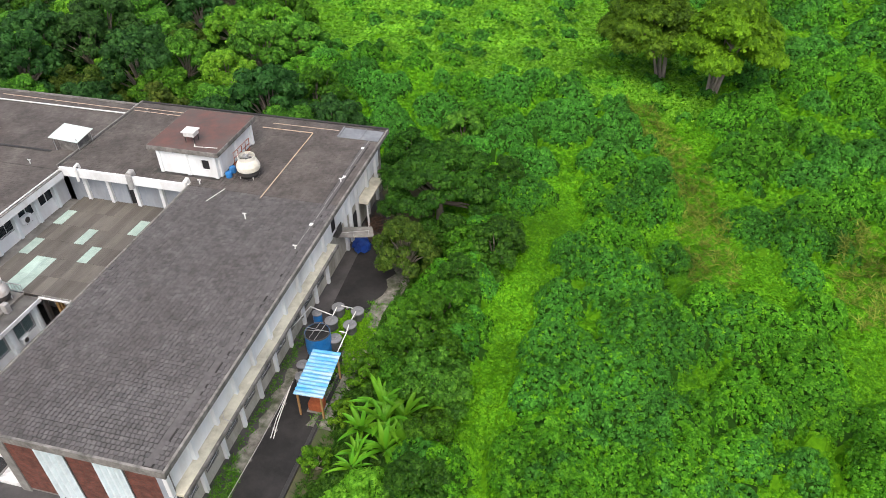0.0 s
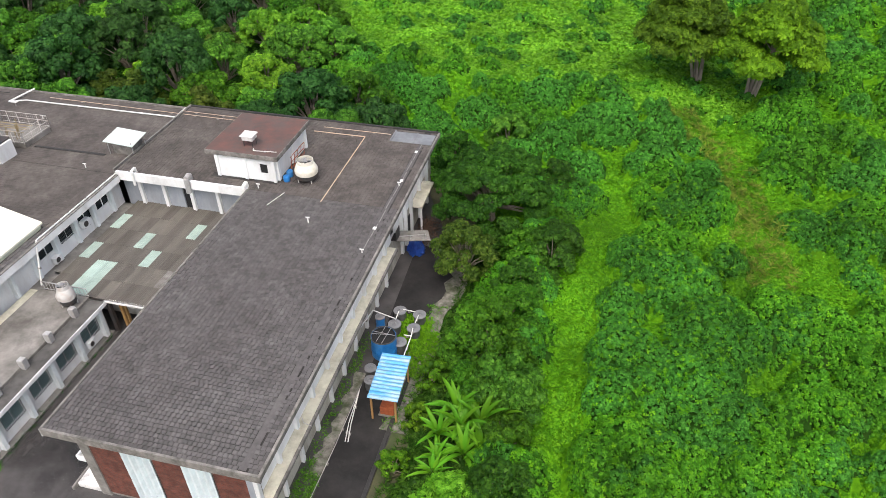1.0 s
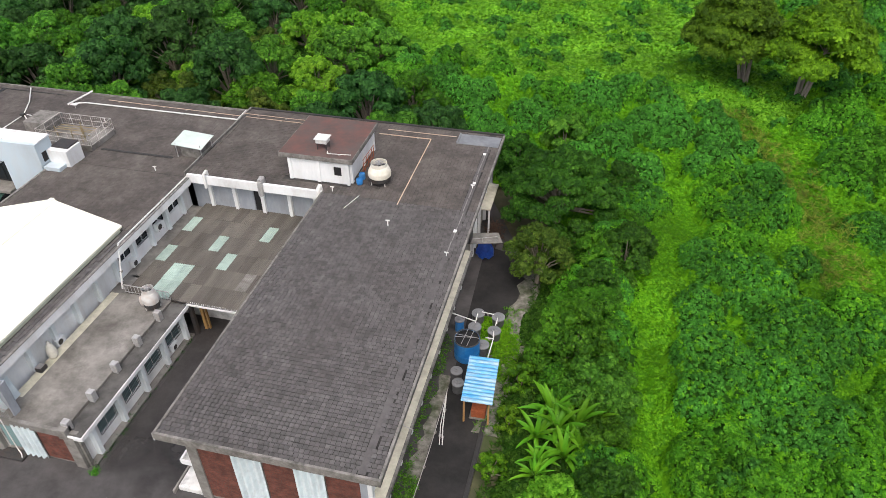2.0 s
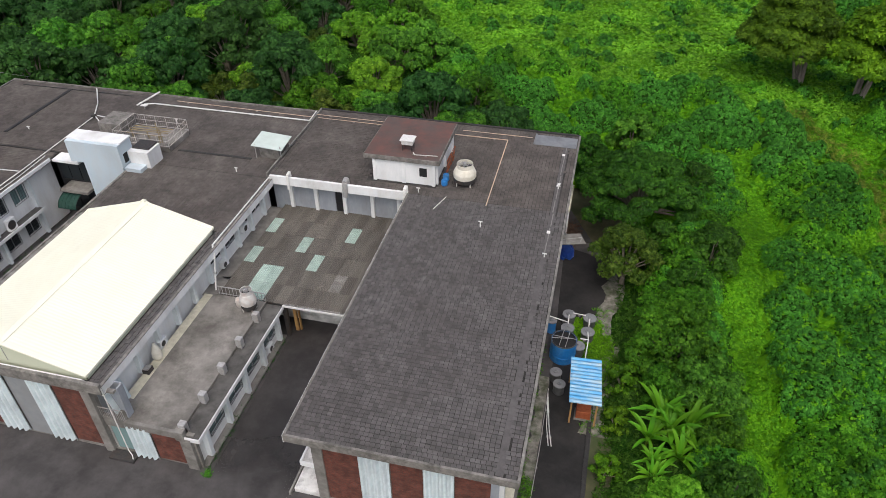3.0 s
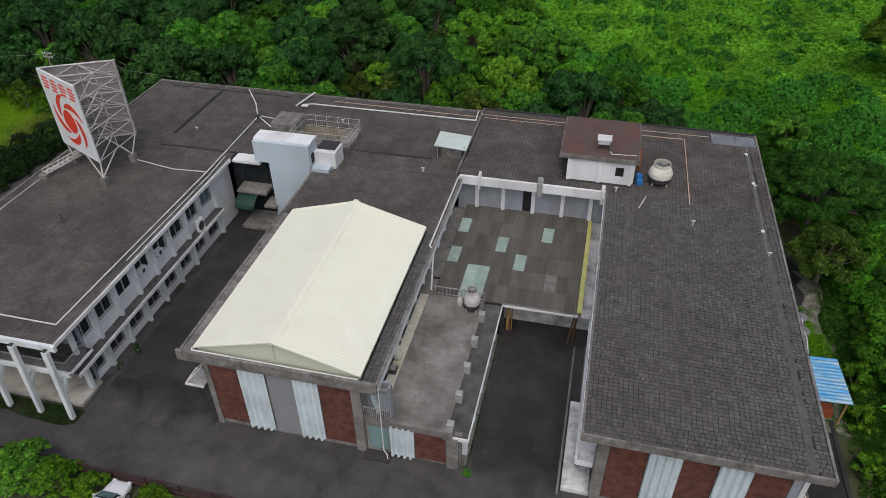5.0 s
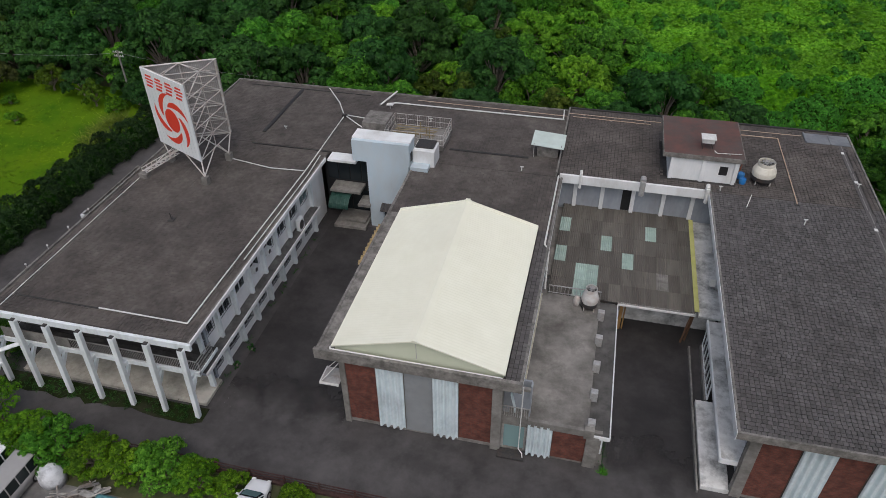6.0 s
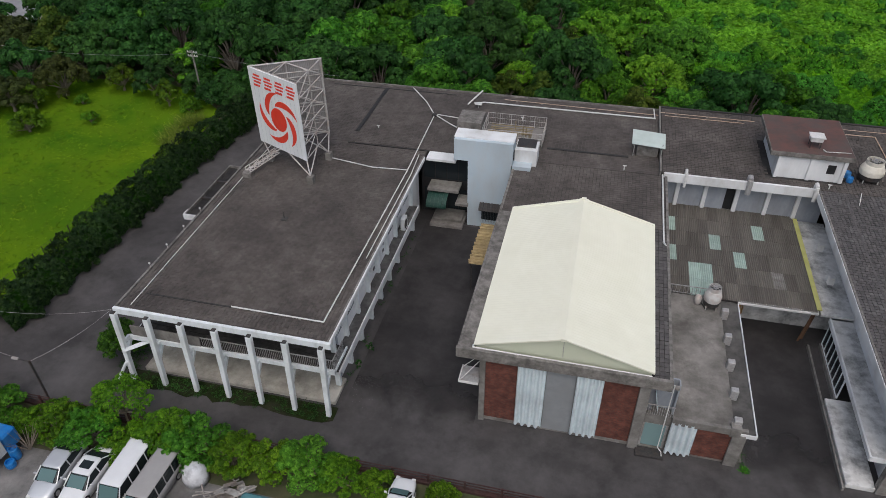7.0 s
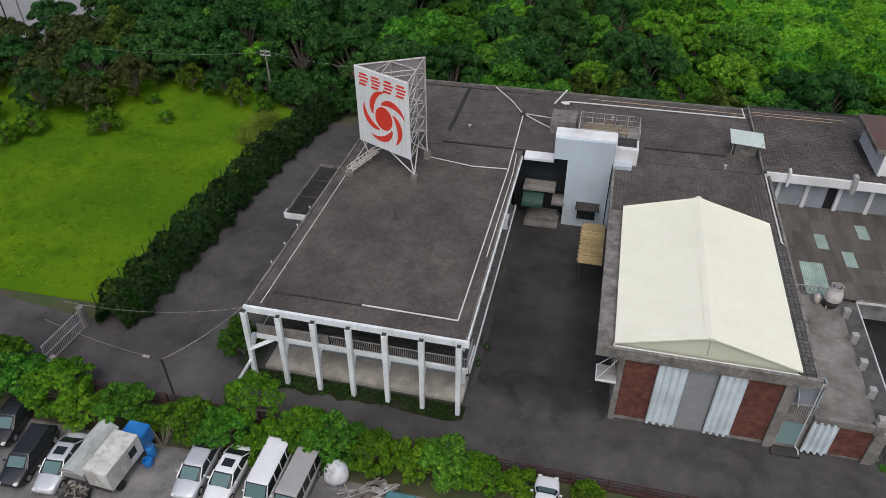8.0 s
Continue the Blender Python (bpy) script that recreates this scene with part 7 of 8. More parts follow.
L_SHRUB = leaf_mat("bluish_shrub_leaves", (0.0314, 0.1372, 0.0127), (0.0480, 0.1882, 0.0167), (0.0784, 0.2568, 0.0235))
L_SHRUB2 = leaf_mat("yellowish_shrub_leaves", (0.034, 0.160, 0.005), (0.055, 0.223, 0.008), (0.097, 0.298, 0.013))
L_VINE = leaf_mat("bright_vine_leaves", (0.0700, 0.2200, 0.0020), (0.1000, 0.2750, 0.0030), (0.1450, 0.3300, 0.0050))
L_MEADOW = leaf_mat("yellow_green_meadow_leaves", (0.092, 0.275, 0.008), (0.145, 0.350, 0.013), (0.205, 0.415, 0.024))
L_WOOD = leaf_mat("mid_green_tree_leaves", (0.0345, 0.1300, 0.0088), (0.0620, 0.1960, 0.0132), (0.1070, 0.2720, 0.0209))
L_BRIGHT = leaf_mat("fresh_green_tree_leaves", (0.062, 0.215, 0.008), (0.115, 0.310, 0.012), (0.175, 0.380, 0.022))
L_DARK = leaf_mat("dark_green_tree_leaves", (0.0154, 0.0572, 0.0099), (0.0264, 0.0858, 0.0143), (0.0451, 0.1210, 0.0209))
L_BROAD = leaf_mat("broad_tree_leaves", (0.0165, 0.0640, 0.0048), (0.0290, 0.0930, 0.0060), (0.0490, 0.1260, 0.0098))
L_OLIVE = leaf_mat("olive_tree_leaves", (0.0289, 0.0638, 0.0059), (0.0510, 0.0952, 0.0076), (0.0833, 0.1266, 0.0145))
L_YELLOW = leaf_mat("yellow_green_tree_leaves", (0.0372, 0.0930, 0.0031), (0.0713, 0.1395, 0.0050), (0.1085, 0.1860, 0.0087))
L_EDGE = leaf_mat("edge_tree_leaves", (0.0238, 0.0960, 0.0034), (0.0416, 0.1386, 0.0051), (0.0714, 0.1870, 0.0085))
L_FRONT = leaf_mat("roadside_shrub_leaves", (0.040, 0.112, 0.004), (0.072, 0.170, 0.005), (0.125, 0.245, 0.008))
L_HEDGE = leaf_mat("dark_hedge_leaves", (0.0102, 0.0306, 0.0085), (0.0161, 0.0442, 0.0102), (0.0289, 0.0629, 0.0136))
L_BROWN = leaf_mat("brownish_tree_leaves", (0.0289, 0.0425, 0.0085), (0.0450, 0.0612, 0.0127), (0.0663, 0.0833, 0.0187))
L_CROWN = leaf_mat("yellow_olive_tree_leaves", (0.0765, 0.1710, 0.0027), (0.1170, 0.2385, 0.0045), (0.1620, 0.2970, 0.0072))
L_CROWN2 = leaf_mat("dull_olive_tree_leaves", (0.052, 0.110, 0.0048), (0.078, 0.150, 0.0064), (0.112, 0.190, 0.0096))
PALEBARK = mat("pale_smooth_bark", (0.17, 0.145, 0.12), (0.32, 0.28, 0.235), 3.0, 0.9, (0.12, 0.10, 0.08), 0.8, 0.6, stretch=(2, 2, 0.4), bump=0.5)
L_REED = leaf_mat("grassy_blades", (0.100, 0.170, 0.014), (0.150, 0.230, 0.022), (0.220, 0.290, 0.040))
# Dark green that carries the shade between leaves in its own colour.
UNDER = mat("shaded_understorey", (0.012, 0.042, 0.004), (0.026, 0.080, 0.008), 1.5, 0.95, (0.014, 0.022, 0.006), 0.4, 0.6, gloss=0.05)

CARPET = mat("low_green_carpet", (0.050, 0.150, 0.003), (0.092, 0.235, 0.004), 2.5, 0.95, (0.03, 0.06, 0.006), 0.3, 0.5, gloss=0.05, bump=0.8, fine=8)

RNG = np.random.default_rng(7)


def unit(v):
    return v / np.maximum(np.linalg.norm(v, axis=1, keepdims=True), 1e-6)


def blades(base, way, side, length, width):
    """Pointed leaf blades as triangles: base points, directions, side vectors."""
    a, b = length[:, None] * way, width[:, None] * side * 0.5
    v = np.stack([base + b, base + a, base - b], axis=1).reshape(-1, 3)
    return v, np.arange(len(v), dtype=np.int32).reshape(-1, 3)


def rosettes(centres, normals, count, length, width, droop=0.25, rng=RNG, rise=0.75):
    """Whorls of separate blades that spread round each centre."""
    n = len(centres)
    c = np.repeat(centres, count, axis=0)
    nn = np.repeat(normals, count, axis=0)
    k = n * count
    rnd = rng.normal(size=(k, 3))
    tang = unit(rnd - nn * np.sum(rnd * nn, axis=1, keepdims=True))
    lift = rng.uniform(-droop, rise, size=(k, 1))
    way = unit(tang + nn * lift)
    side = unit(np.cross(way, nn) + rng.normal(scale=0.25, size=(k, 3)))
    s = rng.uniform(0.65, 1.25, size=k)
    return blades(c + rng.normal(scale=0.08, size=(k, 3)), way, side, length * s, width * s)


def tufts(centres, normals, radius, count=7, droop=0.35, rng=RNG, vary=0.35, tilt=0.25, fill=0.62):
    """Leaf heads: small umbrellas of leaflets that hang from one shared tip, so that a head has one tone."""
    n = len(centres)
    nn = unit(normals + rng.normal(scale=tilt, size=(n, 3)))
    rnd = rng.normal(size=(n, 3))
    t1 = unit(rnd - nn * np.sum(rnd * nn, axis=1, keepdims=True))
    t2 = np.cross(nn, t1)
    R = radius * rng.uniform(1 - vary, 1 + vary, size=n)
    verts = np.empty((n, 1 + 2 * count, 3))
    verts[:, 0] = centres + nn * (R * 0.25)[:, None]
    for k in range(count):
        a = 2 * math.pi * (k + rng.uniform(-0.3, 0.3, size=n)) / count
        out = t1 * np.cos(a)[:, None] + t2 * np.sin(a)[:, None]
        side = t2 * np.cos(a)[:, None] - t1 * np.sin(a)[:, None]
        L = R * rng.uniform(0.7, 1.2, size=n)
        tip = centres + out * L[:, None] - nn * (R * (droop + rng.uniform(-0.3, 0.3, size=n)))[:, None]
        half = side * (L * math.pi / count * fill)[:, None]
        verts[:, 1 + 2 * k], verts[:, 2 + 2 * k] = tip + half, tip - half
    base = np.arange(n, dtype=np.int32)[:, None] * (1 + 2 * count)
    one = np.array([(0, 1 + 2 * k, 2 + 2 * k) for k in range(count)], dtype=np.int32)
    return verts.reshape(-1, 3), (base[:, :, None] + one[None]).reshape(-1, 3)


def join(chunks):
    vs, fs, k = [], [], 0
    for v, f in chunks:
        vs.append(v)
        fs.append(f + k)
        k += len(v)
    return np.concatenate(vs), np.concatenate(fs)


# -- the overgrown field: mounds of shrubs over a carpet of vines --
GX0, GX1, GY0, GY1, GS = -150.0, 74.0, 14.0, 152.0, 0.25
NXg, NYg = int((GX1 - GX0) / GS) + 1, int((GY1 - GY0) / GS) + 1
gx, gy = np.meshgrid(GX0 + GS * np.arange(NXg), GY0 + GS * np.arange(NYg))
LANES = [[(-0.7, 65.4), (0.0, 58.7), (-1.9, 51.5), (-2.2, 43.3), (-3.2, 36.4), (-3.0, 31.0), (-2.5, 26.4), (-2.1, 15.0)],
         [(6.0, 78.3), (9.2, 71.3), (11.8, 62.5), (12.1, 55.7), (13.0, 49.0)],
         [(27.0, 56.0), (25.0, 50.0), (25.5, 46.0)]]


def lane_distance(x, y):
    d = np.full(np.shape(x), 1e9)
    for lane in LANES:
        for (ax, ay), (bx, by) in zip(lane, lane[1:]):
            ux, uy = bx - ax, by - ay
            t = np.clip(((x - ax) * ux + (y - ay) * uy) / (ux * ux + uy * uy), 0, 1)
            d = np.minimum(d, np.hypot(x - ax - t * ux, y - ay - t * uy))
    return d


def woods_edge(x, y):
    """Above 0 inside the woods behind the factory."""
    return np.where(y < 57.0, -9.0, -(x + 20.0) - (y - 58.0) * 0.62)


def meadow(x, y):
    """Above 0 in the open bright meadow behind the thicket."""
    return np.minimum(np.minimum(y - 80 + 0.25 * x, -woods_edge(x, y) - 1), 14 + 0.12 * (y - 80) - x)


waves = sum(np.sin(gx * a + gy * b + c) * h for a, b, c, h in ((0.31, 0.17, 0.4, 0.35), (-0.22, 0.39, 2.0, 0.3), (0.71, -0.53, 1.1, 0.2), (1.3, 0.9, 0.3, 0.12), (-0.9, 1.6, 4.0, 0.1)))
height = 0.9 + waves * 0.5
shrubby = np.zeros_like(height)
tone = np.sin(gx * 0.23 + 1.0) * np.sin(gy * 0.19 + 0.4) + 0.5 * np.sin(gx * 0.61 - gy * 0.47)
rng = np.random.default_rng(21)


def window_of(x, y, r):
    """The cells of the field's grid round x, y."""
    i0, j0 = int((x - r - GX0) / GS), int((y - r - GY0) / GS)
    i1, j1 = i0 + int(2 * r / GS) + 2, j0 + int(2 * r / GS) + 2
    return None if i0 < 0 or j0 < 0 or i1 > NXg or j1 > NYg else (slice(j0, j1), slice(i0, i1))


domes = [(3.2, 64.4, 3.4, 3.2), (5.9, 56.4, 3.2, 3.2), (5.5, 46.0, 3.6, 3.2), (7.8, 39.7, 4.2, 3.4), (1.7, 35.9, 3.6, 3.2), (5.6, 34.6, 4.2, 3.4), (2.3, 26.3, 4.4, 3.6), (7.9, 31.1, 4.0, 3.4),
         (-9.6, 78.4, 3.2, 3.2), (-2.2, 72.3, 4.5, 3.6), (-10.8, 70.3, 4.0, 3.8), (-5.0, 56.5, 3.6, 3.0), (-4.5, 62.5, 3.0, 3.0), (-6.6, 42.6, 2.4, 3.2), (-6.4, 49.5, 2.6, 3.4), (-7.2, 56.0, 2.8, 3.4), (-6.2, 35.6, 2.0, 3.0), (-5.8, 24.6, 2.2, 3.0)]
for _ in range(9000):
    x, y = rng.uniform(-45, 70), rng.uniform(14, 150)
    if x > 32 + (y - 30) * 0.27 or woods_edge(x, y) > 3 or (x < -9.5 and y < 58):
        continue
    r = rng.uniform(1.1, 2.9) * (1 + max(0, y - 60) * 0.003)
    if lane_distance(x, y) < r * 0.8 + 0.7:
        continue
    low = meadow(x, y) > 0
    drift = math.sin(x * 0.33 + 1.2 * math.sin(y * 0.17)) * math.sin(y * 0.27 + 0.8 * math.sin(x * 0.21) + 1.3)
    if rng.uniform() > (0.1 if low else (0.19 if drift > -0.15 else 0.07) if x < 9 else (0.2 if drift > -0.3 else 0.08)):
        continue
    domes.append((x, y, r * (0.6 if low else 1.0), rng.uniform(1.2, 1.9) if low else r * rng.uniform(0.75, 1.0) + 0.9))
for x, y, r, h in domes:
    cells = window_of(x, y, r)
    if not cells:
        continue
    q = 1 - ((gx[cells] - x) ** 2 + (gy[cells] - y) ** 2) / (r * r)
    top = np.where(q > 0, h * np.sqrt(np.maximum(q, 0)) ** 0.8, 0)
    win = top > height[cells]
    height[cells] = np.where(win, top, height[cells])
    shrubby[cells] = np.where(win, 1, shrubby[cells])
    tone[cells] = np.where(win, tone[cells] * 0.9 + rng.uniform(-0.35, 0.35), tone[cells])
# smaller clumps break up each mound
bumps = np.zeros_like(height)
for _ in range(9500):
    x, y = rng.uniform(-45, 70), rng.uniform(14, 150)
    if x > 32 + (y - 30) * 0.27:
        continue
    rad = rng.uniform(0.4, 0.95)
    up, shade = rad * rng.uniform(1.1, 1.7), rng.uniform(-0.5, 0.5)
    cells = window_of(x, y, rad)
    if not cells:
        continue
    q = 1 - ((gx[cells] - x) ** 2 + (gy[cells] - y) ** 2) / (rad * rad)
    top = up * np.sqrt(np.maximum(q, 0))
    win = top > bumps[cells]
    bumps[cells] = np.where(win, top, bumps[cells])
    tone[cells] = np.where(win, tone[cells] * 0.8 + shade * 0.4, tone[cells])
height = height + bumps * np.where(shrubby > 0.5, 0.62, 0.3) - 0.2 * shrubby
# the ground is bare of growth at the factory, the lawn and the front
edge = np.minimum(gx + 12.6 + np.sin(gy * 0.7) * 0.5, 99)
growing = np.where(gy < 57.4, edge, 99)
growing = np.where((gx < -86) & (gy < 64), np.minimum(growing, (gy - 64)), growing)
growing = np.where((gx < -140) & (gy < 90), np.minimum(growing, gy - 90), growing)
height = np.where(growing < 0, -0.6, height * np.clip(growing / 2.0 + 0.15, 0, 1))


def on_field(x, y):
    """Height and normal of the growth at x, y."""
    u, v = (x - GX0) / GS, (y - GY0) / GS
    i, j = np.clip(u.astype(int), 0, NXg - 2), np.clip(v.astype(int), 0, NYg - 2)
    fu, fv = u - i, v - j
    h = lambda a, b: height[j + b, i + a]
    z = h(0, 0) * (1 - fu) * (1 - fv) + h(1, 0) * fu * (1 - fv) + h(0, 1) * (1 - fu) * fv + h(1, 1) * fu * fv
    dx = ((h(1, 0) - h(0, 0)) * (1 - fv) + (h(1, 1) - h(0, 1)) * fv) / GS
    dy = ((h(0, 1) - h(0, 0)) * (1 - fu) + (h(1, 1) - h(1, 0)) * fu) / GS
    nrm = unit(np.stack([-np.clip(dx, -3, 3), -np.clip(dy, -3, 3), np.ones_like(dx)], axis=1))
    return z, nrm, shrubby[j, i] * np.where(tone[j, i] > np.where(x > 9, 0.05, -0.35), 1.0, 0.8), growing[j, i]


def in_view(x, y):
    return (x < 30 + (y - 30) * 0.27) & ((y < 57) | (x > -60 - (y - 57) * 2.2))


def scatter(area, density, want, lift=0.0, rng=RNG):
    """Places on the growth, as many to each square metre of its sloping surface."""
    x0, x1, y0, y1 = area
    k = int((x1 - x0) * (y1 - y0) * density * 2.2)
    x, y = rng.uniform(x0, x1, k), rng.uniform(y0, y1, k)
    z, nrm, s, g = on_field(x, y)
    ok = in_view(x, y) & (g > 0.1) & want(x, y, s) & (rng.uniform(size=k) * 2.2 < 1 / np.maximum(nrm[:, 2], 0.45))
    return np.stack([x, y, z + lift], axis=1)[ok], unit(nrm[ok] + np.array([0, 0, 0.15]))


# bed close below the leaves; under shrubs its dark colour paints shaded gaps
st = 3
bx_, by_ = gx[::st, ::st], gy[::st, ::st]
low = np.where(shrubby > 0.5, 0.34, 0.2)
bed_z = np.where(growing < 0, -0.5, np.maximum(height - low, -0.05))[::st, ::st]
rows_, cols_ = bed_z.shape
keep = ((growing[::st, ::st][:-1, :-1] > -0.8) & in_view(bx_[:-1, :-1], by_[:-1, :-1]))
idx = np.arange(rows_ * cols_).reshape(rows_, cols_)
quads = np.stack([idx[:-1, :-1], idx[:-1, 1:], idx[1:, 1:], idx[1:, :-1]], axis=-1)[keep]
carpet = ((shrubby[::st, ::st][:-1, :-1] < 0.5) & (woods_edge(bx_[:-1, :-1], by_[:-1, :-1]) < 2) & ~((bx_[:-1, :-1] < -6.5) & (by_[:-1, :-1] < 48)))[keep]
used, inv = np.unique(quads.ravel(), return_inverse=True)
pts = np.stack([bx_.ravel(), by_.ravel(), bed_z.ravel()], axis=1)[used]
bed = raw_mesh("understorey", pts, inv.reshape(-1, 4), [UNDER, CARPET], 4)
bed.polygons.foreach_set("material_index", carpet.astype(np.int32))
tagged(new("understorey", bed), "undergrowth bed with shade painted in, beneath the field's shrubs and vines", "undergrowth", kind="stuff")

NEAR, MID, FAR, BACK = (-14, 40, 14, 60), (-46, 60, 60, 92), (-90, 72, 92, 150), (-150, -10, 57, 150)
is_shrub = lambda x, y, s: (s > 0.5) & (woods_edge(x, y) < 2)
for kind, leaf, name, label in ((0, L_SHRUB, "shrub_thicket", "dense bluish-green shrubs mounded over the abandoned field"), (1, L_SHRUB2, "leafy_thicket", "yellowish-green leafy shrubs mixed through the abandoned field")):
    mine = lambda x, y, s: is_shrub(x, y, s) & ((s > 0.9) == (kind == 0))
    chunks = []
    for area, per, radius in ((NEAR, 36.0, 0.14), (MID, 18.0, 0.19), (FAR, 8.0, 0.29)):
        p, nr = scatter(area, per, mine)
        chunks.append(tufts(p, nr, radius, 5, 0.7, tilt=0.22, fill=0.85))
    v, f = join(chunks)
    tagged(new(name, raw_mesh(name, v, f, leaf, 3)), label, "shrubs", kind="stuff")

rank = lambda x, y: (x < -6.5) & (y < 48)
is_vine = lambda x, y, s: (s < 0.5) & (meadow(x, y) < 0) & (woods_edge(x, y) < 5) & ~rank(x, y)
chunks = []
for area, per, radius in ((NEAR, 60.0, 0.115), (MID, 20.0, 0.18), (FAR, 8.0, 0.28)):
    p, nr = scatter(area, per, is_vine)
    chunks.append(tufts(p, nr, radius, 4, 0.15, tilt=0.22, fill=0.8))
p, nr = scatter(NEAR, 2.6, is_shrub, 0.08)
chunks.append(tufts(p, nr, 0.16, 5, 0.15, tilt=0.4))
v, f = join(chunks)
tagged(new("ground_vines", raw_mesh("ground_vines", v, f, L_VINE, 3)), "bright green creeping vines carpeting the field between the shrubs", "vines", kind="stuff")

p, nr = scatter(NEAR, 26.0, lambda x, y, s: (s < 0.5) & rank(x, y))
v, f = tufts(p, nr, 0.16, 5, 0.3, tilt=0.3)
tagged(new("rank_growth", raw_mesh("rank_growth", v, f, L_BROAD, 3)), "dark rank growth between the lane and the field's trees", "undergrowth", kind="stuff")

is_meadow = lambda x, y, s: (meadow(x, y) > -2) & (s < 0.5)
chunks = []
for area, per, radius in ((MID, 16.0, 0.18), (FAR, 9.0, 0.25)):
    p, nr = scatter(area, per, is_meadow)
    chunks.append(tufts(p, nr, radius, 4, 0.2, tilt=0.3, fill=0.75))
p, nr = scatter((-60, 40, 70, 150), 0.12, is_meadow)
chunks.append(rosettes(p, nr, 12, np.float64(0.8), np.float64(0.1), 0.0, RNG, 1.4))
v, f = join(chunks)
tagged(new("meadow_growth", raw_mesh("meadow_growth", v, f, L_MEADOW, 3)), "yellow-green meadow of tall weeds beyond the thicket", "meadow", kind="stuff")

# tall grass tufts on the worn lanes
p, nr = scatter((3, 16, 47, 80), 2.0, lambda x, y, s: (lane_distance(x, y) < 2.2))
p2, n2 = scatter((22, 30, 44, 58), 2.0, lambda x, y, s: (lane_distance(x, y) < 3.0))
p, nr = np.concatenate([p, p2]), np.concatenate([nr, n2])
v, f = rosettes(p, nr, 14, np.float64(0.7), np.float64(0.09), 0.0)
tagged(new("dry_grass", raw_mesh("dry_grass", v, f, L_REED, 3)), "yellowish dry grass tufts on the worn lanes", "grass", kind="stuff")

# undergrowth beneath the woods
p, nr = scatter(BACK, 1.0, lambda x, y, s: woods_edge(x, y) > -2)
v, f = tufts(p, nr, 0.5, 7, 0.3)
tagged(new("wood_undergrowth", raw_mesh("wood_undergrowth", v, f, L_WOOD, 3)), "leafy green undergrowth beneath the trees behind the factory", "undergrowth", kind="stuff")


# -- trees --
def tree(name, label, leaf, height, radius, lobes=30, head=0.3, per=7.0, trunk=0.35, bare=0.28, flat=0.8, seed=1, lean=0.0, category="tree", cushion=(0.2, 0.33), low=-0.3, droop=0.4):
    """A tapered trunk with limbs that end in lobes of leaf heads, built at the origin. head: a leaf head's radius; per: heads to a square metre."""
    r = np.random.default_rng(seed)
    ob = thing(name, (0, 0, 0), label, category)
    z0 = height * bare
    cen = []
    for k in range(lobes):
        a, q = k * 2.4 + r.uniform(-0.5, 0.5), math.sqrt((k + 0.5) / lobes)
        rr = radius * (1.08 - cushion[1]) * q
        cz = z0 + (height - z0) * (0.8 - 0.55 * q ** 2.4 + r.uniform(-0.2, 0.14))
        cen.append((math.cos(a) * rr + lean * cz, math.sin(a) * rr, cz, radius * r.uniform(*cushion)))
    bm = bmesh.new()
    fork = Vector((lean * z0 * 0.9, 0, z0 * 0.95))
    stick(bm, (0, 0, -0.2), fork, trunk * radius * 0.16 + 0.1, 8, trunk * radius * 0.1 + 0.06)
    for cx, cy, cz, cr in cen[::2]:
        midp = fork.lerp(Vector((cx, cy, cz)), 0.5) + Vector((0, 0, (cz - fork.z) * 0.12))
        stick(bm, fork, midp, trunk * radius * 0.07 + 0.04, 4, trunk * radius * 0.045 + 0.025)
        stick(bm, midp, (cx, cy, cz), trunk * radius * 0.045 + 0.025, 3, 0.02)
    part("trunk", bm, BARK, ob)
    P_, N_ = [], []
    for k, (cx, cy, cz, cr) in enumerate(cen):
        m = int(per * 4 * math.pi * cr * cr * 0.7)
        d = unit(r.normal(size=(m, 3)))
        d[:, 2] = np.where(d[:, 2] < low, -d[:, 2], d[:, 2])
        q = np.array([cx, cy, cz]) + d * cr * np.array([1, 1, flat]) * r.uniform(0.74, 1.14, size=(m, 1))
        inside = np.zeros(m, bool)
        for j, (ox, oy, oz, orad) in enumerate(cen):
            if j != k:
                inside |= (((q - np.array([ox, oy, oz])) / np.array([1, 1, flat])) ** 2).sum(axis=1) < (orad * 0.85) ** 2
        P_.append(q[~inside])
        N_.append(unit(d[~inside] + np.array([0, 0, 0.45])))
    v, f = tufts(np.concatenate(P_), np.concatenate(N_), head, 5, droop, r, fill=0.75)
    under(new("crown", raw_mesh("crown", v, f, leaf, 3)), ob)
    return ob


def plant_at(ob, x, y, z=0.0, s=1.0, turn=0.0, sz=1.0):
    ob.matrix_basis = Matrix.LocRotScale((x, y, z), Euler((0, 0, turn)), (s, s, s * sz))
    return ob


WOOD_KINDS = [
    tree("tree", "leafy mid-green tree in the woods behind the factory", L_WOOD, 6.6, 4.2, 44, 0.24, 9.0, bare=0.1, seed=31, cushion=(0.12, 0.27)),
    tree("tree", "fresh light-green tree in the woods behind the factory", L_BRIGHT, 5.4, 4.0, 44, 0.24, 9.0, bare=0.1, seed=32, cushion=(0.12, 0.26)),
    tree("tree", "dark green dense tree in the woods behind the factory", L_DARK, 7.2, 4.4, 46, 0.26, 8.0, bare=0.1, seed=33, cushion=(0.11, 0.27)),
    tree("tree", "mid-green spreading tree in the woods behind the factory", L_EDGE, 5.8, 4.6, 46, 0.24, 9.0, bare=0.1, seed=34, cushion=(0.12, 0.25)),
    tree("tree", "olive-green tree in the woods behind the factory", L_OLIVE, 6.2, 3.6, 40, 0.24, 9.0, bare=0.1, seed=35, cushion=(0.12, 0.27)),
]
rng = np.random.default_rng(5)
placed, count = [], [0] * 5
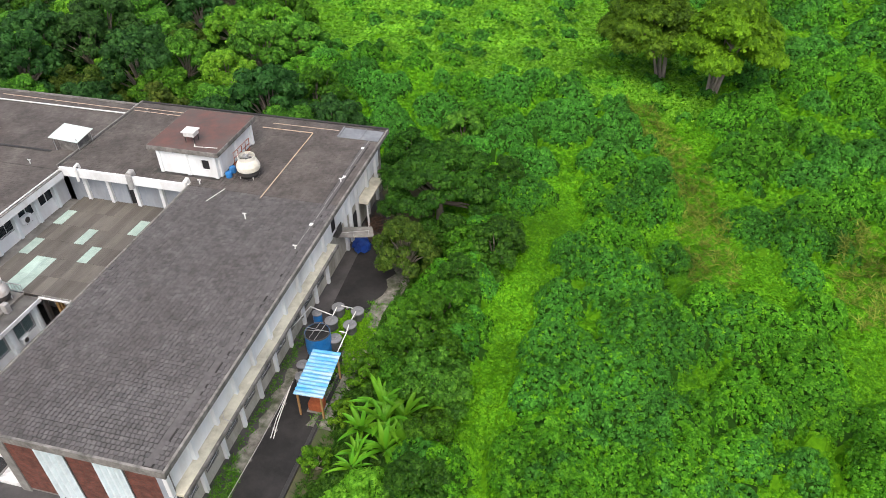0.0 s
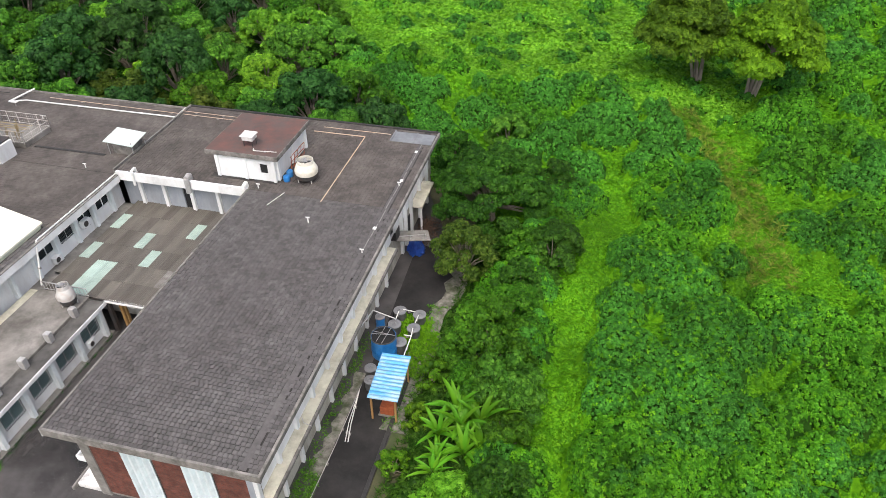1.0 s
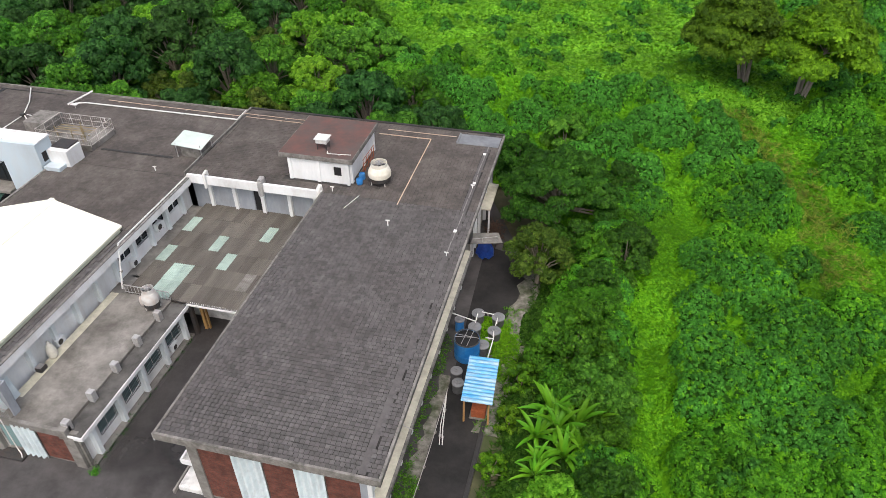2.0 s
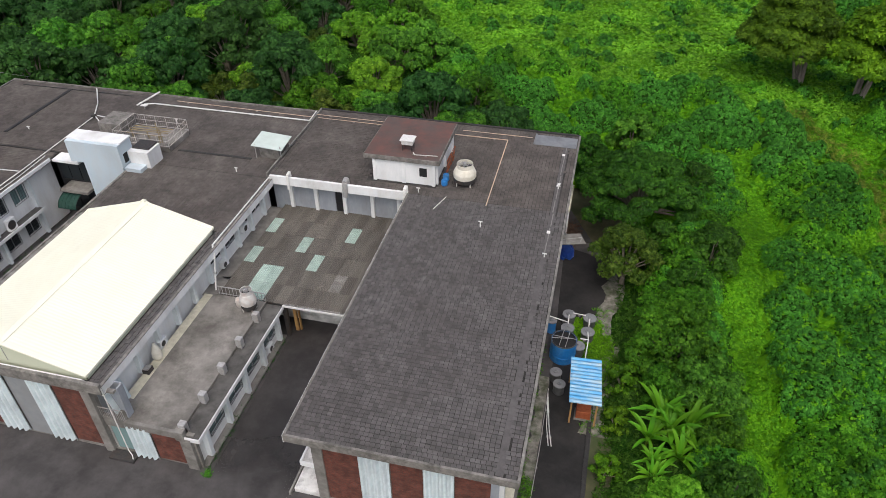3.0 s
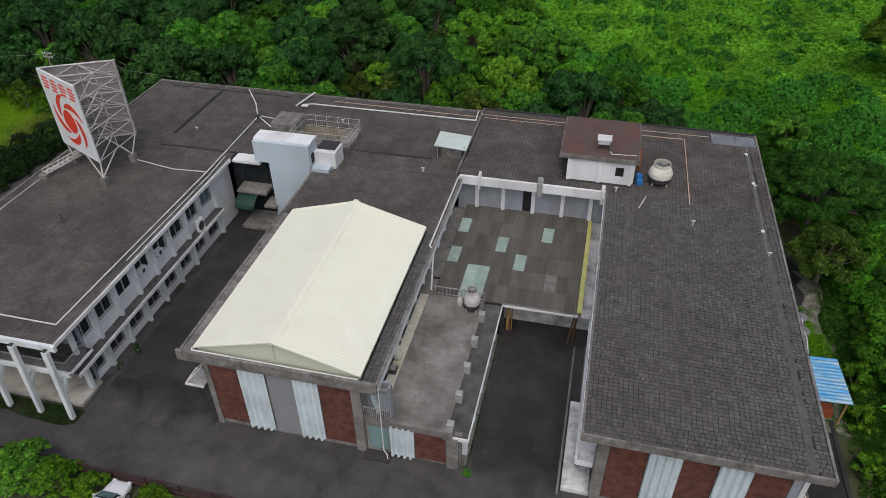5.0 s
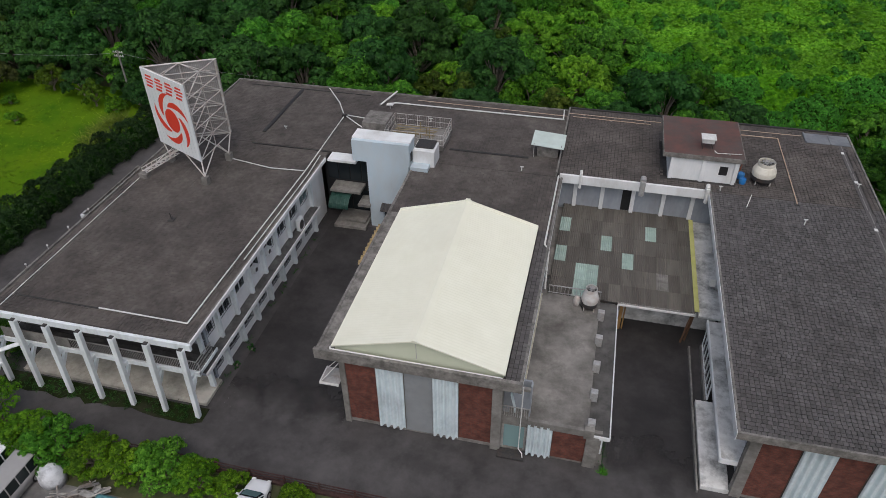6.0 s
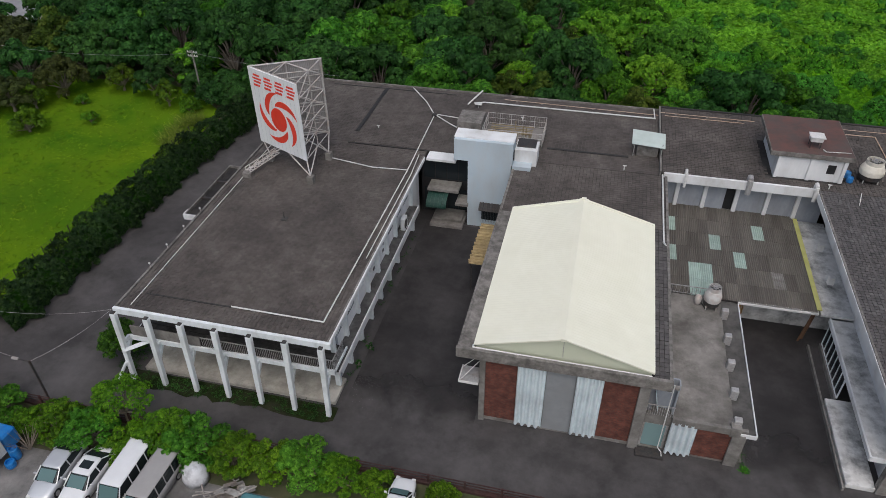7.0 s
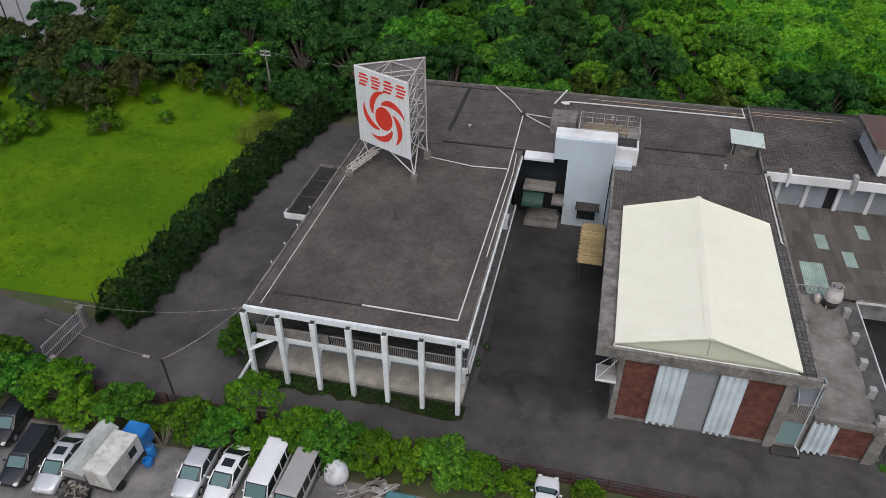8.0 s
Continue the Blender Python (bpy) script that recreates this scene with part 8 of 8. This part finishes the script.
for _ in range(6000):
    x, y = rng.uniform(-138, -20), rng.uniform(60.5, 122)
    if woods_edge(x, y) < 2 or (x < -86 and y < 66) or x < -98 - (y - 60) * 1.6 - 20:
        continue
    if (x < -128 and y > 60) and (y < 92):
        continue
    if any((x - a) ** 2 + (y - b) ** 2 < (4.5 + 0.035 * (y - 60)) ** 2 for a, b in placed):
        continue
    placed.append((x, y))
    west = x < -66
    k = int(rng.choice(5, p=[0.14, 0.03, 0.72, 0.07, 0.04] if west else [0.34, 0.14, 0.24, 0.18, 0.10]))
    src = WOOD_KINDS[k]
    s = rng.uniform(0.82, 1.2) * (1.22 if west else 1.0)
    ob = src if count[k] == 0 else copy_thing(src, Matrix.Identity(4))
    count[k] += 1
    plant_at(ob, x, y, 0, s, rng.uniform(0, 6.28), rng.uniform(0.85, 1.1))
    ob["group"] = "trees of the woods"

# named trees near the factory
plant_at(tree("tree", "broad dark green tree beside the warehouse corner", L_BROAD, 7.4, 6.0, 70, 0.2, 16.0, bare=0.3, flat=0.75, seed=41, cushion=(0.12, 0.2), low=0.0), -11.6, 52.6)
plant_at(tree("tree", "rounded olive-brown tree beside the asphalt lane", L_OLIVE, 6.2, 3.1, 40, 0.16, 20.0, bare=0.15, flat=0.9, seed=42, cushion=(0.16, 0.27)), -12.3, 43.8)
plant_at(tree("tree", "vine-covered fresh green tree at the field's edge", L_EDGE, 5.7, 3.8, 40, 0.16, 20.0, bare=0.1, flat=0.85, seed=43, cushion=(0.15, 0.27)), -8.4, 34.6)
plant_at(tree("tree", "dark green bushy tree at the field's edge", L_WOOD, 5.0, 3.2, 34, 0.16, 20.0, bare=0.08, flat=0.85, seed=44, cushion=(0.16, 0.28)), -6.6, 30.6)
plant_at(tree("tree", "bushy green tree at the field's edge", L_EDGE, 4.6, 3.0, 32, 0.16, 20.0, bare=0.08, flat=0.85, seed=45, cushion=(0.16, 0.28)), -7.4, 38.5)
plant_at(tree("tree", "small fresh green tree beside the banana plants", L_BRIGHT, 4.0, 2.8, 32, 0.15, 22.0, bare=0.08, flat=0.9, seed=46, cushion=(0.16, 0.28)), -8.3, 21.0)
plant_at(tree("tree", "green bushy tree between the field and the lane", L_BROAD, 5.0, 3.0, 32, 0.17, 18.0, bare=0.08, seed=47, cushion=(0.16, 0.28)), -5.2, 46.5)
edge_src = [tree("tree", "leafy green tree in the belt beside the lane", L_BROAD, 5.2, 2.9, 32, 0.17, 17.0, bare=0.1, flat=0.9, seed=91, cushion=(0.16, 0.28), low=-0.1),
            tree("tree", "bright leafy tree in the belt beside the lane", L_EDGE, 4.6, 2.6, 32, 0.16, 18.0, bare=0.1, flat=0.9, seed=92, cushion=(0.16, 0.28), low=-0.1)]
for n, (x, y, s, k) in enumerate(((-7.2, 41.6, 0.9, 0), (-9.2, 38.9, 0.85, 1), (-5.6, 50.5, 0.9, 1), (-7.6, 46.0, 0.95, 1), (-8.9, 30.6, 0.8, 1), (-5.6, 22.6, 0.9, 0), (-9.8, 35.8, 0.75, 0), (-6.4, 57.5, 0.9, 0), (-13.0, 58.8, 0.9, 1), (-16.5, 60.0, 1.0, 0), (-6.0, 27.0, 0.8, 1), (-5.5, 18.0, 1.0, 1), (-9.6, 47.6, 0.8, 0))):
    plant_at(edge_src[k] if n in (0, 1) else copy_thing(edge_src[k], Matrix.Identity(4)), x, y, 0, s, n * 1.3)


def umbrella_tree(x, y, label, leaf, centre, spread, z0, z1, seed):
    """Several pale stems that fork from one foot and carry flat cushions of fine leaves."""
    r = np.random.default_rng(seed)
    ob = thing("tree", (x, y, 0), label, "tree")
    bm = bmesh.new()
    forks = []
    for k in range(4):
        a = k * 1.57 + r.uniform(-0.4, 0.4)
        foot = Vector((x + 0.3 * math.cos(a), y + 0.3 * math.sin(a), -0.2))
        knee = Vector((x + (centre[0] - x) * 0.25 + 0.8 * math.cos(a), y + (centre[1] - y) * 0.25 + 0.8 * math.sin(a), z0 * 0.62))
        top = Vector((x + (centre[0] - x) * 0.6 + spread * 0.32 * math.cos(a), y + (centre[1] - y) * 0.6 + spread * 0.32 * math.sin(a), z0 * 1.05))
        stick(bm, foot, knee, 0.34 - 0.05 * k, 8, 0.22 - 0.03 * k)
        stick(bm, knee, top, 0.2, 8, 0.1)
        forks.append(top)
    P_, N_ = [], []
    lobes = 44
    for k in range(lobes):
        a, q = k * 2.4 + r.uniform(-0.3, 0.3), math.sqrt((k + 0.5) / lobes)
        c = Vector((centre[0] + math.cos(a) * spread * q, centre[1] + math.sin(a) * spread * q * 0.8, z1 - (z1 - z0 + 0.8) * q ** 2.0 + r.uniform(-1.5, 0.3)))
        near = min(forks, key=lambda f: (f - c).length)
        stick(bm, near, c - Vector((0, 0, 0.4)), 0.1, 5, 0.03)
        cr = r.uniform(1.3, 2.3)
        m = int(68 * cr * cr)
        d = unit(r.normal(size=(m, 3)))
        d[:, 2] = np.where(d[:, 2] < -0.2, -d[:, 2], d[:, 2])
        P_.append(np.array(c) + d * cr * np.array([1, 1, 0.7]) * r.uniform(0.7, 1.12, size=(m, 1)))
        N_.append(unit(d + np.array([0, 0, 0.7])))
    part("trunk", bm, PALEBARK, ob, "pale forked stems")
    v, f = tufts(np.concatenate(P_), np.concatenate(N_), 0.34, 6, 0.3, r)
    under(new("crown", raw_mesh("crown", v, f, leaf, 3)), ob)


umbrella_tree(14.5, 85.0, "spreading yellow-green tree with pale forked stems in the field", L_CROWN, (15.6, 85.0), 5.0, 7.2, 12.1, 48)
umbrella_tree(8.7, 90.0, "spreading dull olive tree with pale forked stems in the field", L_CROWN2, (6.2, 90.5), 5.2, 6.1, 11.7, 49)
plant_at(tree("tree", "mid-green shrub-like tree in the thicket", L_WOOD, 5.0, 2.8, 24, 0.3, 7.0, bare=0.1, seed=50), -12.4, 66.0)
src = tree("shrub", "olive-green shrub beside the rubble strip", L_FRONT, 2.2, 1.6, 14, 0.2, 12.0, bare=0.05, seed=51, category="shrub")
plant_at(src, -11.9, 31.6)
plant_at(copy_thing(src, Matrix.Identity(4)), -12.2, 28.0, 0, 0.8)
plant_at(copy_thing(src, Matrix.Identity(4)), -12.6, 24.0, 0, 0.8, 2.0)


# -- banana plants --
def banana(seed=1):
    r = random.Random(seed)
    ob = thing("banana_plant", (0, 0, 0), "banana plant with large arching bright green leaves", "banana plant", "banana plants")
    bm = bmesh.new()
    stick(bm, (0, 0, -0.1), (0.05, 0.03, 1.5), 0.14, 8, 0.08)
    part("stem", bm, L_REED, ob, "pale green banana stem")
    for k in range(14):
        a = k * 2.4 + r.uniform(-0.3, 0.3)
        L, w = r.uniform(2.1, 3.0), r.uniform(0.13, 0.18)
        up = r.uniform(0.8, 1.42)
        bm = bmesh.new()
        rows = []
        n = 7
        for i in range(n + 1):
            t = i / n
            out, z = L * t * math.cos(up) + 0.25 * L * t * t, 1.35 + L * t * math.sin(up) - 1.05 * L * t * t * (0.35 + 0.5 * (1.25 - up))
            ww = w * (0.25 + 2.6 * t * (1 - t) + 0.25 * (1 - t)) * (0.15 if i in (0, n) else 1)
            c = Vector((math.cos(a) * out, math.sin(a) * out, z))
            s = Vector((-math.sin(a), math.cos(a), 0)) * ww
            rows.append([bm.verts.new(c - s + Vector((0, 0, 0.06 + ww * 0.35))), bm.verts.new(c), bm.verts.new(c + s + Vector((0, 0, 0.06 + ww * 0.35)))])
        for p, q in zip(rows, rows[1:]):
            bm.faces.new((p[0], p[1], q[1], q[0]))
            bm.faces.new((p[1], p[2], q[2], q[1]))
        part("leaf", bm, L_BANANA, ob, smooth=True)
    return ob


L_BANANA = leaf_mat("banana_leaves", (0.0935, 0.29, 0.0102), (0.1318, 0.37, 0.0153), (0.1785, 0.44, 0.0255), 0.4)
first_banana = banana(3)
for k, (x, y, s, t) in enumerate(((-8.9, 26.9, 1.15, 0.0), (-10.2, 26.2, 1.0, 1.1), (-9.4, 28.3, 1.05, 2.2), (-7.7, 27.6, 1.1, 3.0), (-8.3, 25.2, 0.95, 4.1), (-7.2, 25.9, 0.9, 5.0), (-9.9, 24.6, 0.8, 0.6), (-6.6, 28.4, 0.95, 2.7), (-9.9, 23.6, 0.7, 3.7))):
    ob = first_banana if k == 0 else copy_thing(first_banana, Matrix.Identity(4))
    plant_at(ob, x, y, 0.2, s, t)

# -- hedge beside the driveway --
r = np.random.default_rng(61)
k = 15000
hy = r.uniform(18.6, 60, k)
cx = -95.0 + (hy - 19) * 0.045 + np.where(hy > 46, (hy - 46) * 0.12, 0)
ang = r.uniform(-0.25, math.pi + 0.25, k)
wob = 1 + 0.22 * np.sin(hy * 1.9) + 0.16 * np.sin(hy * 4.3 + 1)
px = cx + np.cos(ang) * 1.75 * wob
pz = 0.25 + np.abs(np.sin(ang)) * 2.35 * wob
p = np.stack([px, hy, pz], axis=1)
nr = unit(np.stack([np.cos(ang), r.normal(scale=0.4, size=k), np.sin(ang) + 0.4], axis=1))
v, f = tufts(p, nr, 0.17, 5, 0.1, r, tilt=0.5)
hedge = thing("hedge", (-94, 40, 0), "dark green clipped conifer hedge along the driveway", "hedge")
under(new("foliage", raw_mesh("foliage", v, f, L_HEDGE, 3)), hedge)
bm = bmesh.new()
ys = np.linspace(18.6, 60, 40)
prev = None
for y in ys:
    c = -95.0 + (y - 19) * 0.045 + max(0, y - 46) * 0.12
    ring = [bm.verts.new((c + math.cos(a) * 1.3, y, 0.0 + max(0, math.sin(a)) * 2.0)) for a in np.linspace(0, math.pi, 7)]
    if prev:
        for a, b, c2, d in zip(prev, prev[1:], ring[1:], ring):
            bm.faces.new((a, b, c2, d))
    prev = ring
# inner shell whose dark colour stands in for shade within the hedge
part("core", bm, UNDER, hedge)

# -- bushes and small trees at the front and round the lawn --
front_src = [tree("shrub", "leafy green roadside shrub in the front planting strip", L_FRONT, 2.9, 2.1, 30, 0.125, 30.0, bare=0.06, cushion=(0.16, 0.28), seed=71, category="shrub"),
             tree("shrub", "mid-green roadside shrub in the front planting strip", L_FRONT, 2.6, 2.0, 30, 0.125, 30.0, bare=0.06, cushion=(0.16, 0.28), seed=72, category="shrub"),
             tree("shrub", "mid-green dense roadside shrub in the front planting strip", L_WOOD, 3.2, 2.2, 30, 0.125, 30.0, bare=0.06, cushion=(0.16, 0.28), seed=73, category="shrub")]
spots = [(-104, 11.5, 1.2, 2), (-100.5, 12.6, 1.25, 0), (-97.5, 11.0, 1.2, 2), (-94.2, 11.2, 1.35, 0), (-91.5, 10.2, 1.1, 1), (-88.6, 10.8, 1.0, 2), (-85.6, 10.8, 0.75, 1), (-83.2, 10.8, 1.0, 0),
         (-80.8, 10.6, 1.0, 2), (-77.8, 10.4, 0.95, 1), (-75.4, 11.4, 1.15, 0), (-73.2, 11.2, 1.1, 2), (-70.6, 11.2, 0.95, 0), (-68.0, 11.3, 1.0, 1), (-65.4, 11.5, 1.0, 2), (-63.0, 11.2, 0.85, 0), (-60.6, 11.4, 0.7, 1), (-56.4, 11.4, 0.6, 0)]
seen_kind = [0, 0, 0]
rr = random.Random(4)
for x, y, s, k in spots:
    ob = front_src[k] if not seen_kind[k] else copy_thing(front_src[k], Matrix.Identity(4))
    seen_kind[k] += 1
    plant_at(ob, x, y, 0, s, rr.uniform(0, 6.28), 0.85)
    ob["group"] = "front planting strip"
plant_at(tree("tree", "feathery light green young tree before the columns", L_FRONT, 4.0, 2.4, 34, 0.1, 30.0, bare=0.25, seed=74, cushion=(0.14, 0.24)), -79.4, 12.7)
plant_at(tree("shrub", "dark green bush at the office corner", L_BROAD, 3.4, 1.9, 26, 0.14, 24.0, bare=0.05, seed=75, category="shrub"), -83.3, 18.4)
foot = tree("shrub", "small dark green shrub at the foot of the office wall", L_DARK, 0.8, 0.45, 8, 0.1, 50.0, bare=0.05, seed=76, category="shrub")
plant_at(foot, -65.3, 21.3, 0, 0.8)
plant_at(copy_thing(foot, Matrix.Identity(4)), -65.0, 23.2, 0, 0.8, 1.0)
lawn_src = [tree("tree", "small rounded olive-green tree on the lawn", L_FRONT, 3.4, 2.3, 28, 0.2, 12.0, bare=0.1, seed=81, cushion=(0.15, 0.28)),
            tree("tree", "brownish-green tree behind the lawn", L_BROWN, 5.3, 3.4, 34, 0.26, 8.0, bare=0.15, seed=82, cushion=(0.14, 0.27)),
            tree("shrub", "small dark green shrub on the lawn", L_FRONT, 1.9, 1.4, 18, 0.18, 14.0, bare=0.05, seed=83, category="shrub", cushion=(0.18, 0.32)),
            tree("tree", "dark green tree behind the lawn", L_DARK, 5.6, 3.4, 34, 0.28, 7.0, bare=0.12, seed=84, cushion=(0.14, 0.27)),
            tree("tree", "yellowish-green young tree behind the lawn", L_YELLOW, 4.4, 2.4, 30, 0.22, 10.0, bare=0.15, seed=85, cushion=(0.14, 0.27))]
seen_kind = [0] * 5
for x, y, s, k in ((-116.4, 48.6, 1.0, 0), (-124.5, 46.5, 0.9, 0), (-110.4, 52.2, 0.85, 2), (-114.8, 56.6, 0.85, 2), (-126.0, 43.5, 0.8, 0), (-122, 53, 1.0, 1), (-127.5, 52, 1.1, 3), (-118.5, 58.5, 1.0, 1), (-112, 61.5, 0.9, 4),
                   (-107, 61, 0.8, 3), (-103.5, 58.5, 0.75, 4), (-100.0, 57.5, 0.7, 0), (-125, 60, 1.2, 3), (-131, 58, 1.2, 1), (-133, 47, 1.0, 3), (-130, 66, 1.3, 1), (-121, 66, 1.2, 3), (-119.8, 54.2, 0.8, 4), (-115.0, 64.5, 1.1, 3), (-106, 65, 1.0, 3), (-136, 70, 1.2, 1), (-141.5, 64.5, 1.2, 1), (-139.5, 71.5, 1.3, 3), (-143.0, 59.5, 1.2, 1), (-138.0, 60.5, 1.1, 3), (-145.5, 55.5, 1.2, 3), (-138.5, 54.0, 1.0, 1)):
    ob = lawn_src[k] if not seen_kind[k] else copy_thing(lawn_src[k], Matrix.Identity(4))
    seen_kind[k] += 1
    plant_at(ob, x, y, 0, s, rr.uniform(0, 6.28), rr.uniform(0.85, 1.1))
for n, (x, y, s) in enumerate(((-136.5, 80.5, 1.3), (-131.5, 75.5, 1.2), (-127.0, 71.0, 1.2), (-132.5, 84.5, 1.4), (-126.5, 78.0, 1.3), (-121.5, 73.0, 1.2), (-138.0, 88.0, 1.4))):
    plant_at(copy_thing(lawn_src[3], Matrix.Identity(4)), x, y, 0, s, n * 2.1)
gap_src = tree("shrub", "dark green bush between the hedge and the woods", L_DARK, 3.0, 2.4, 24, 0.24, 9.0, bare=0.05, seed=87, category="shrub")
for n, (x, y, s) in enumerate(((-98.5, 60.2, 1.0), (-94.6, 60.6, 1.05), (-91.0, 59.4, 0.9), (-88.0, 60.2, 0.95), (-101.6, 63.0, 1.1), (-97.4, 63.6, 1.1), (-93.2, 64.0, 1.1), (-89.0, 63.4, 1.0), (-85.4, 60.0, 0.85), (-104.6, 66.2, 1.1))):
    plant_at(gap_src if n == 0 else copy_thing(gap_src, Matrix.Identity(4)), x, y, 0, s, n * 1.7)
# uneven grass on the lawn
L_LAWN = leaf_mat("lawn_grass", (0.090, 0.190, 0.002), (0.125, 0.225, 0.003), (0.170, 0.270, 0.004))
rg = np.random.default_rng(64)
p = np.stack([rg.uniform(-150, -98.4, 9000), rg.uniform(22, 62, 9000), np.full(9000, 0.03)], axis=1)
v, f = tufts(p, np.tile([0.0, 0.0, 1.0], (9000, 1)), 0.2, 4, 0.05, rg, tilt=0.3, fill=0.35)
tagged(new("lawn_grass", raw_mesh("lawn_grass", v, f, L_LAWN, 3)), "uneven green grass tufts on the mown lawn", "grass", kind="stuff")
# reed tufts at the lawn's edge
p = np.stack([r.uniform(-99.5, -97, 60), r.uniform(49, 56, 60), np.zeros(60)], axis=1)
v, f = rosettes(p, np.tile([0, 0, 1.0], (60, 1)), 14, np.float64(1.9), np.float64(0.09), -0.2, r)
tagged(new("reeds", raw_mesh("reeds", v, f, L_REED, 3)), "tall pale reed tufts at the edge of the lawn", "reeds", kind="stuff")

# weeds along walls and at the columns' feet
def weeds(areas, per, length, width, leaf, label):
    pts = []
    for x0, x1, y0, y1, n in areas:
        pts.append(np.stack([r.uniform(x0, x1, n), r.uniform(y0, y1, n), np.full(n, 0.02)], axis=1))
    pts = np.concatenate(pts)
    v, f = rosettes(pts, np.tile([0, 0, 1.0], (len(pts), 1)), per, np.float64(length), np.float64(width), 0.0, r)
    tagged(new("weeds", raw_mesh("weeds", v, f, leaf, 3)), label, "weeds", kind="stuff")


weeds([(-82.0, -65.6, 15.8, 17.0, 210), (-83.5, -81.5, 17, 24, 200)], 12, 0.26, 0.05, L_DARK, "dark green grass at the feet of the columns")
weeds([(-38.0, -37.8, 18.6, 31, 40), (-65.75, -65.5, 19, 38, 22)], 12, 0.24, 0.06, L_DARK, "green weeds along the foot of the walls")
weeds([(-18.4, -17.8, 18.4, 36, 150), (-18.3, -17.1, 18.0, 23, 160), (-14.6, -12.6, 27.0, 40.0, 260)], 12, 0.22, 0.06, L_WOOD, "green weeds between the warehouse wall and the tanks")
weeds([(-13.2, -10.5, 17, 33, 420), (-12.6, -10.5, 33, 46, 240)], 11, 0.42, 0.08, L_BROAD, "dark rank weeds along the asphalt lane")
weeds([(-38.0, -37.5, 18.0, 18.4, 16)], 12, 0.2, 0.06, L_WOOD, "bright green weed clump at the annex corner")
weeds([(-16.0, -13.6, 34.2, 38.4, 520), (-14.4, -12.6, 32.0, 37.0, 220)], 12, 0.26, 0.1, L_VINE, "bright green ground plants between the treatment tanks")
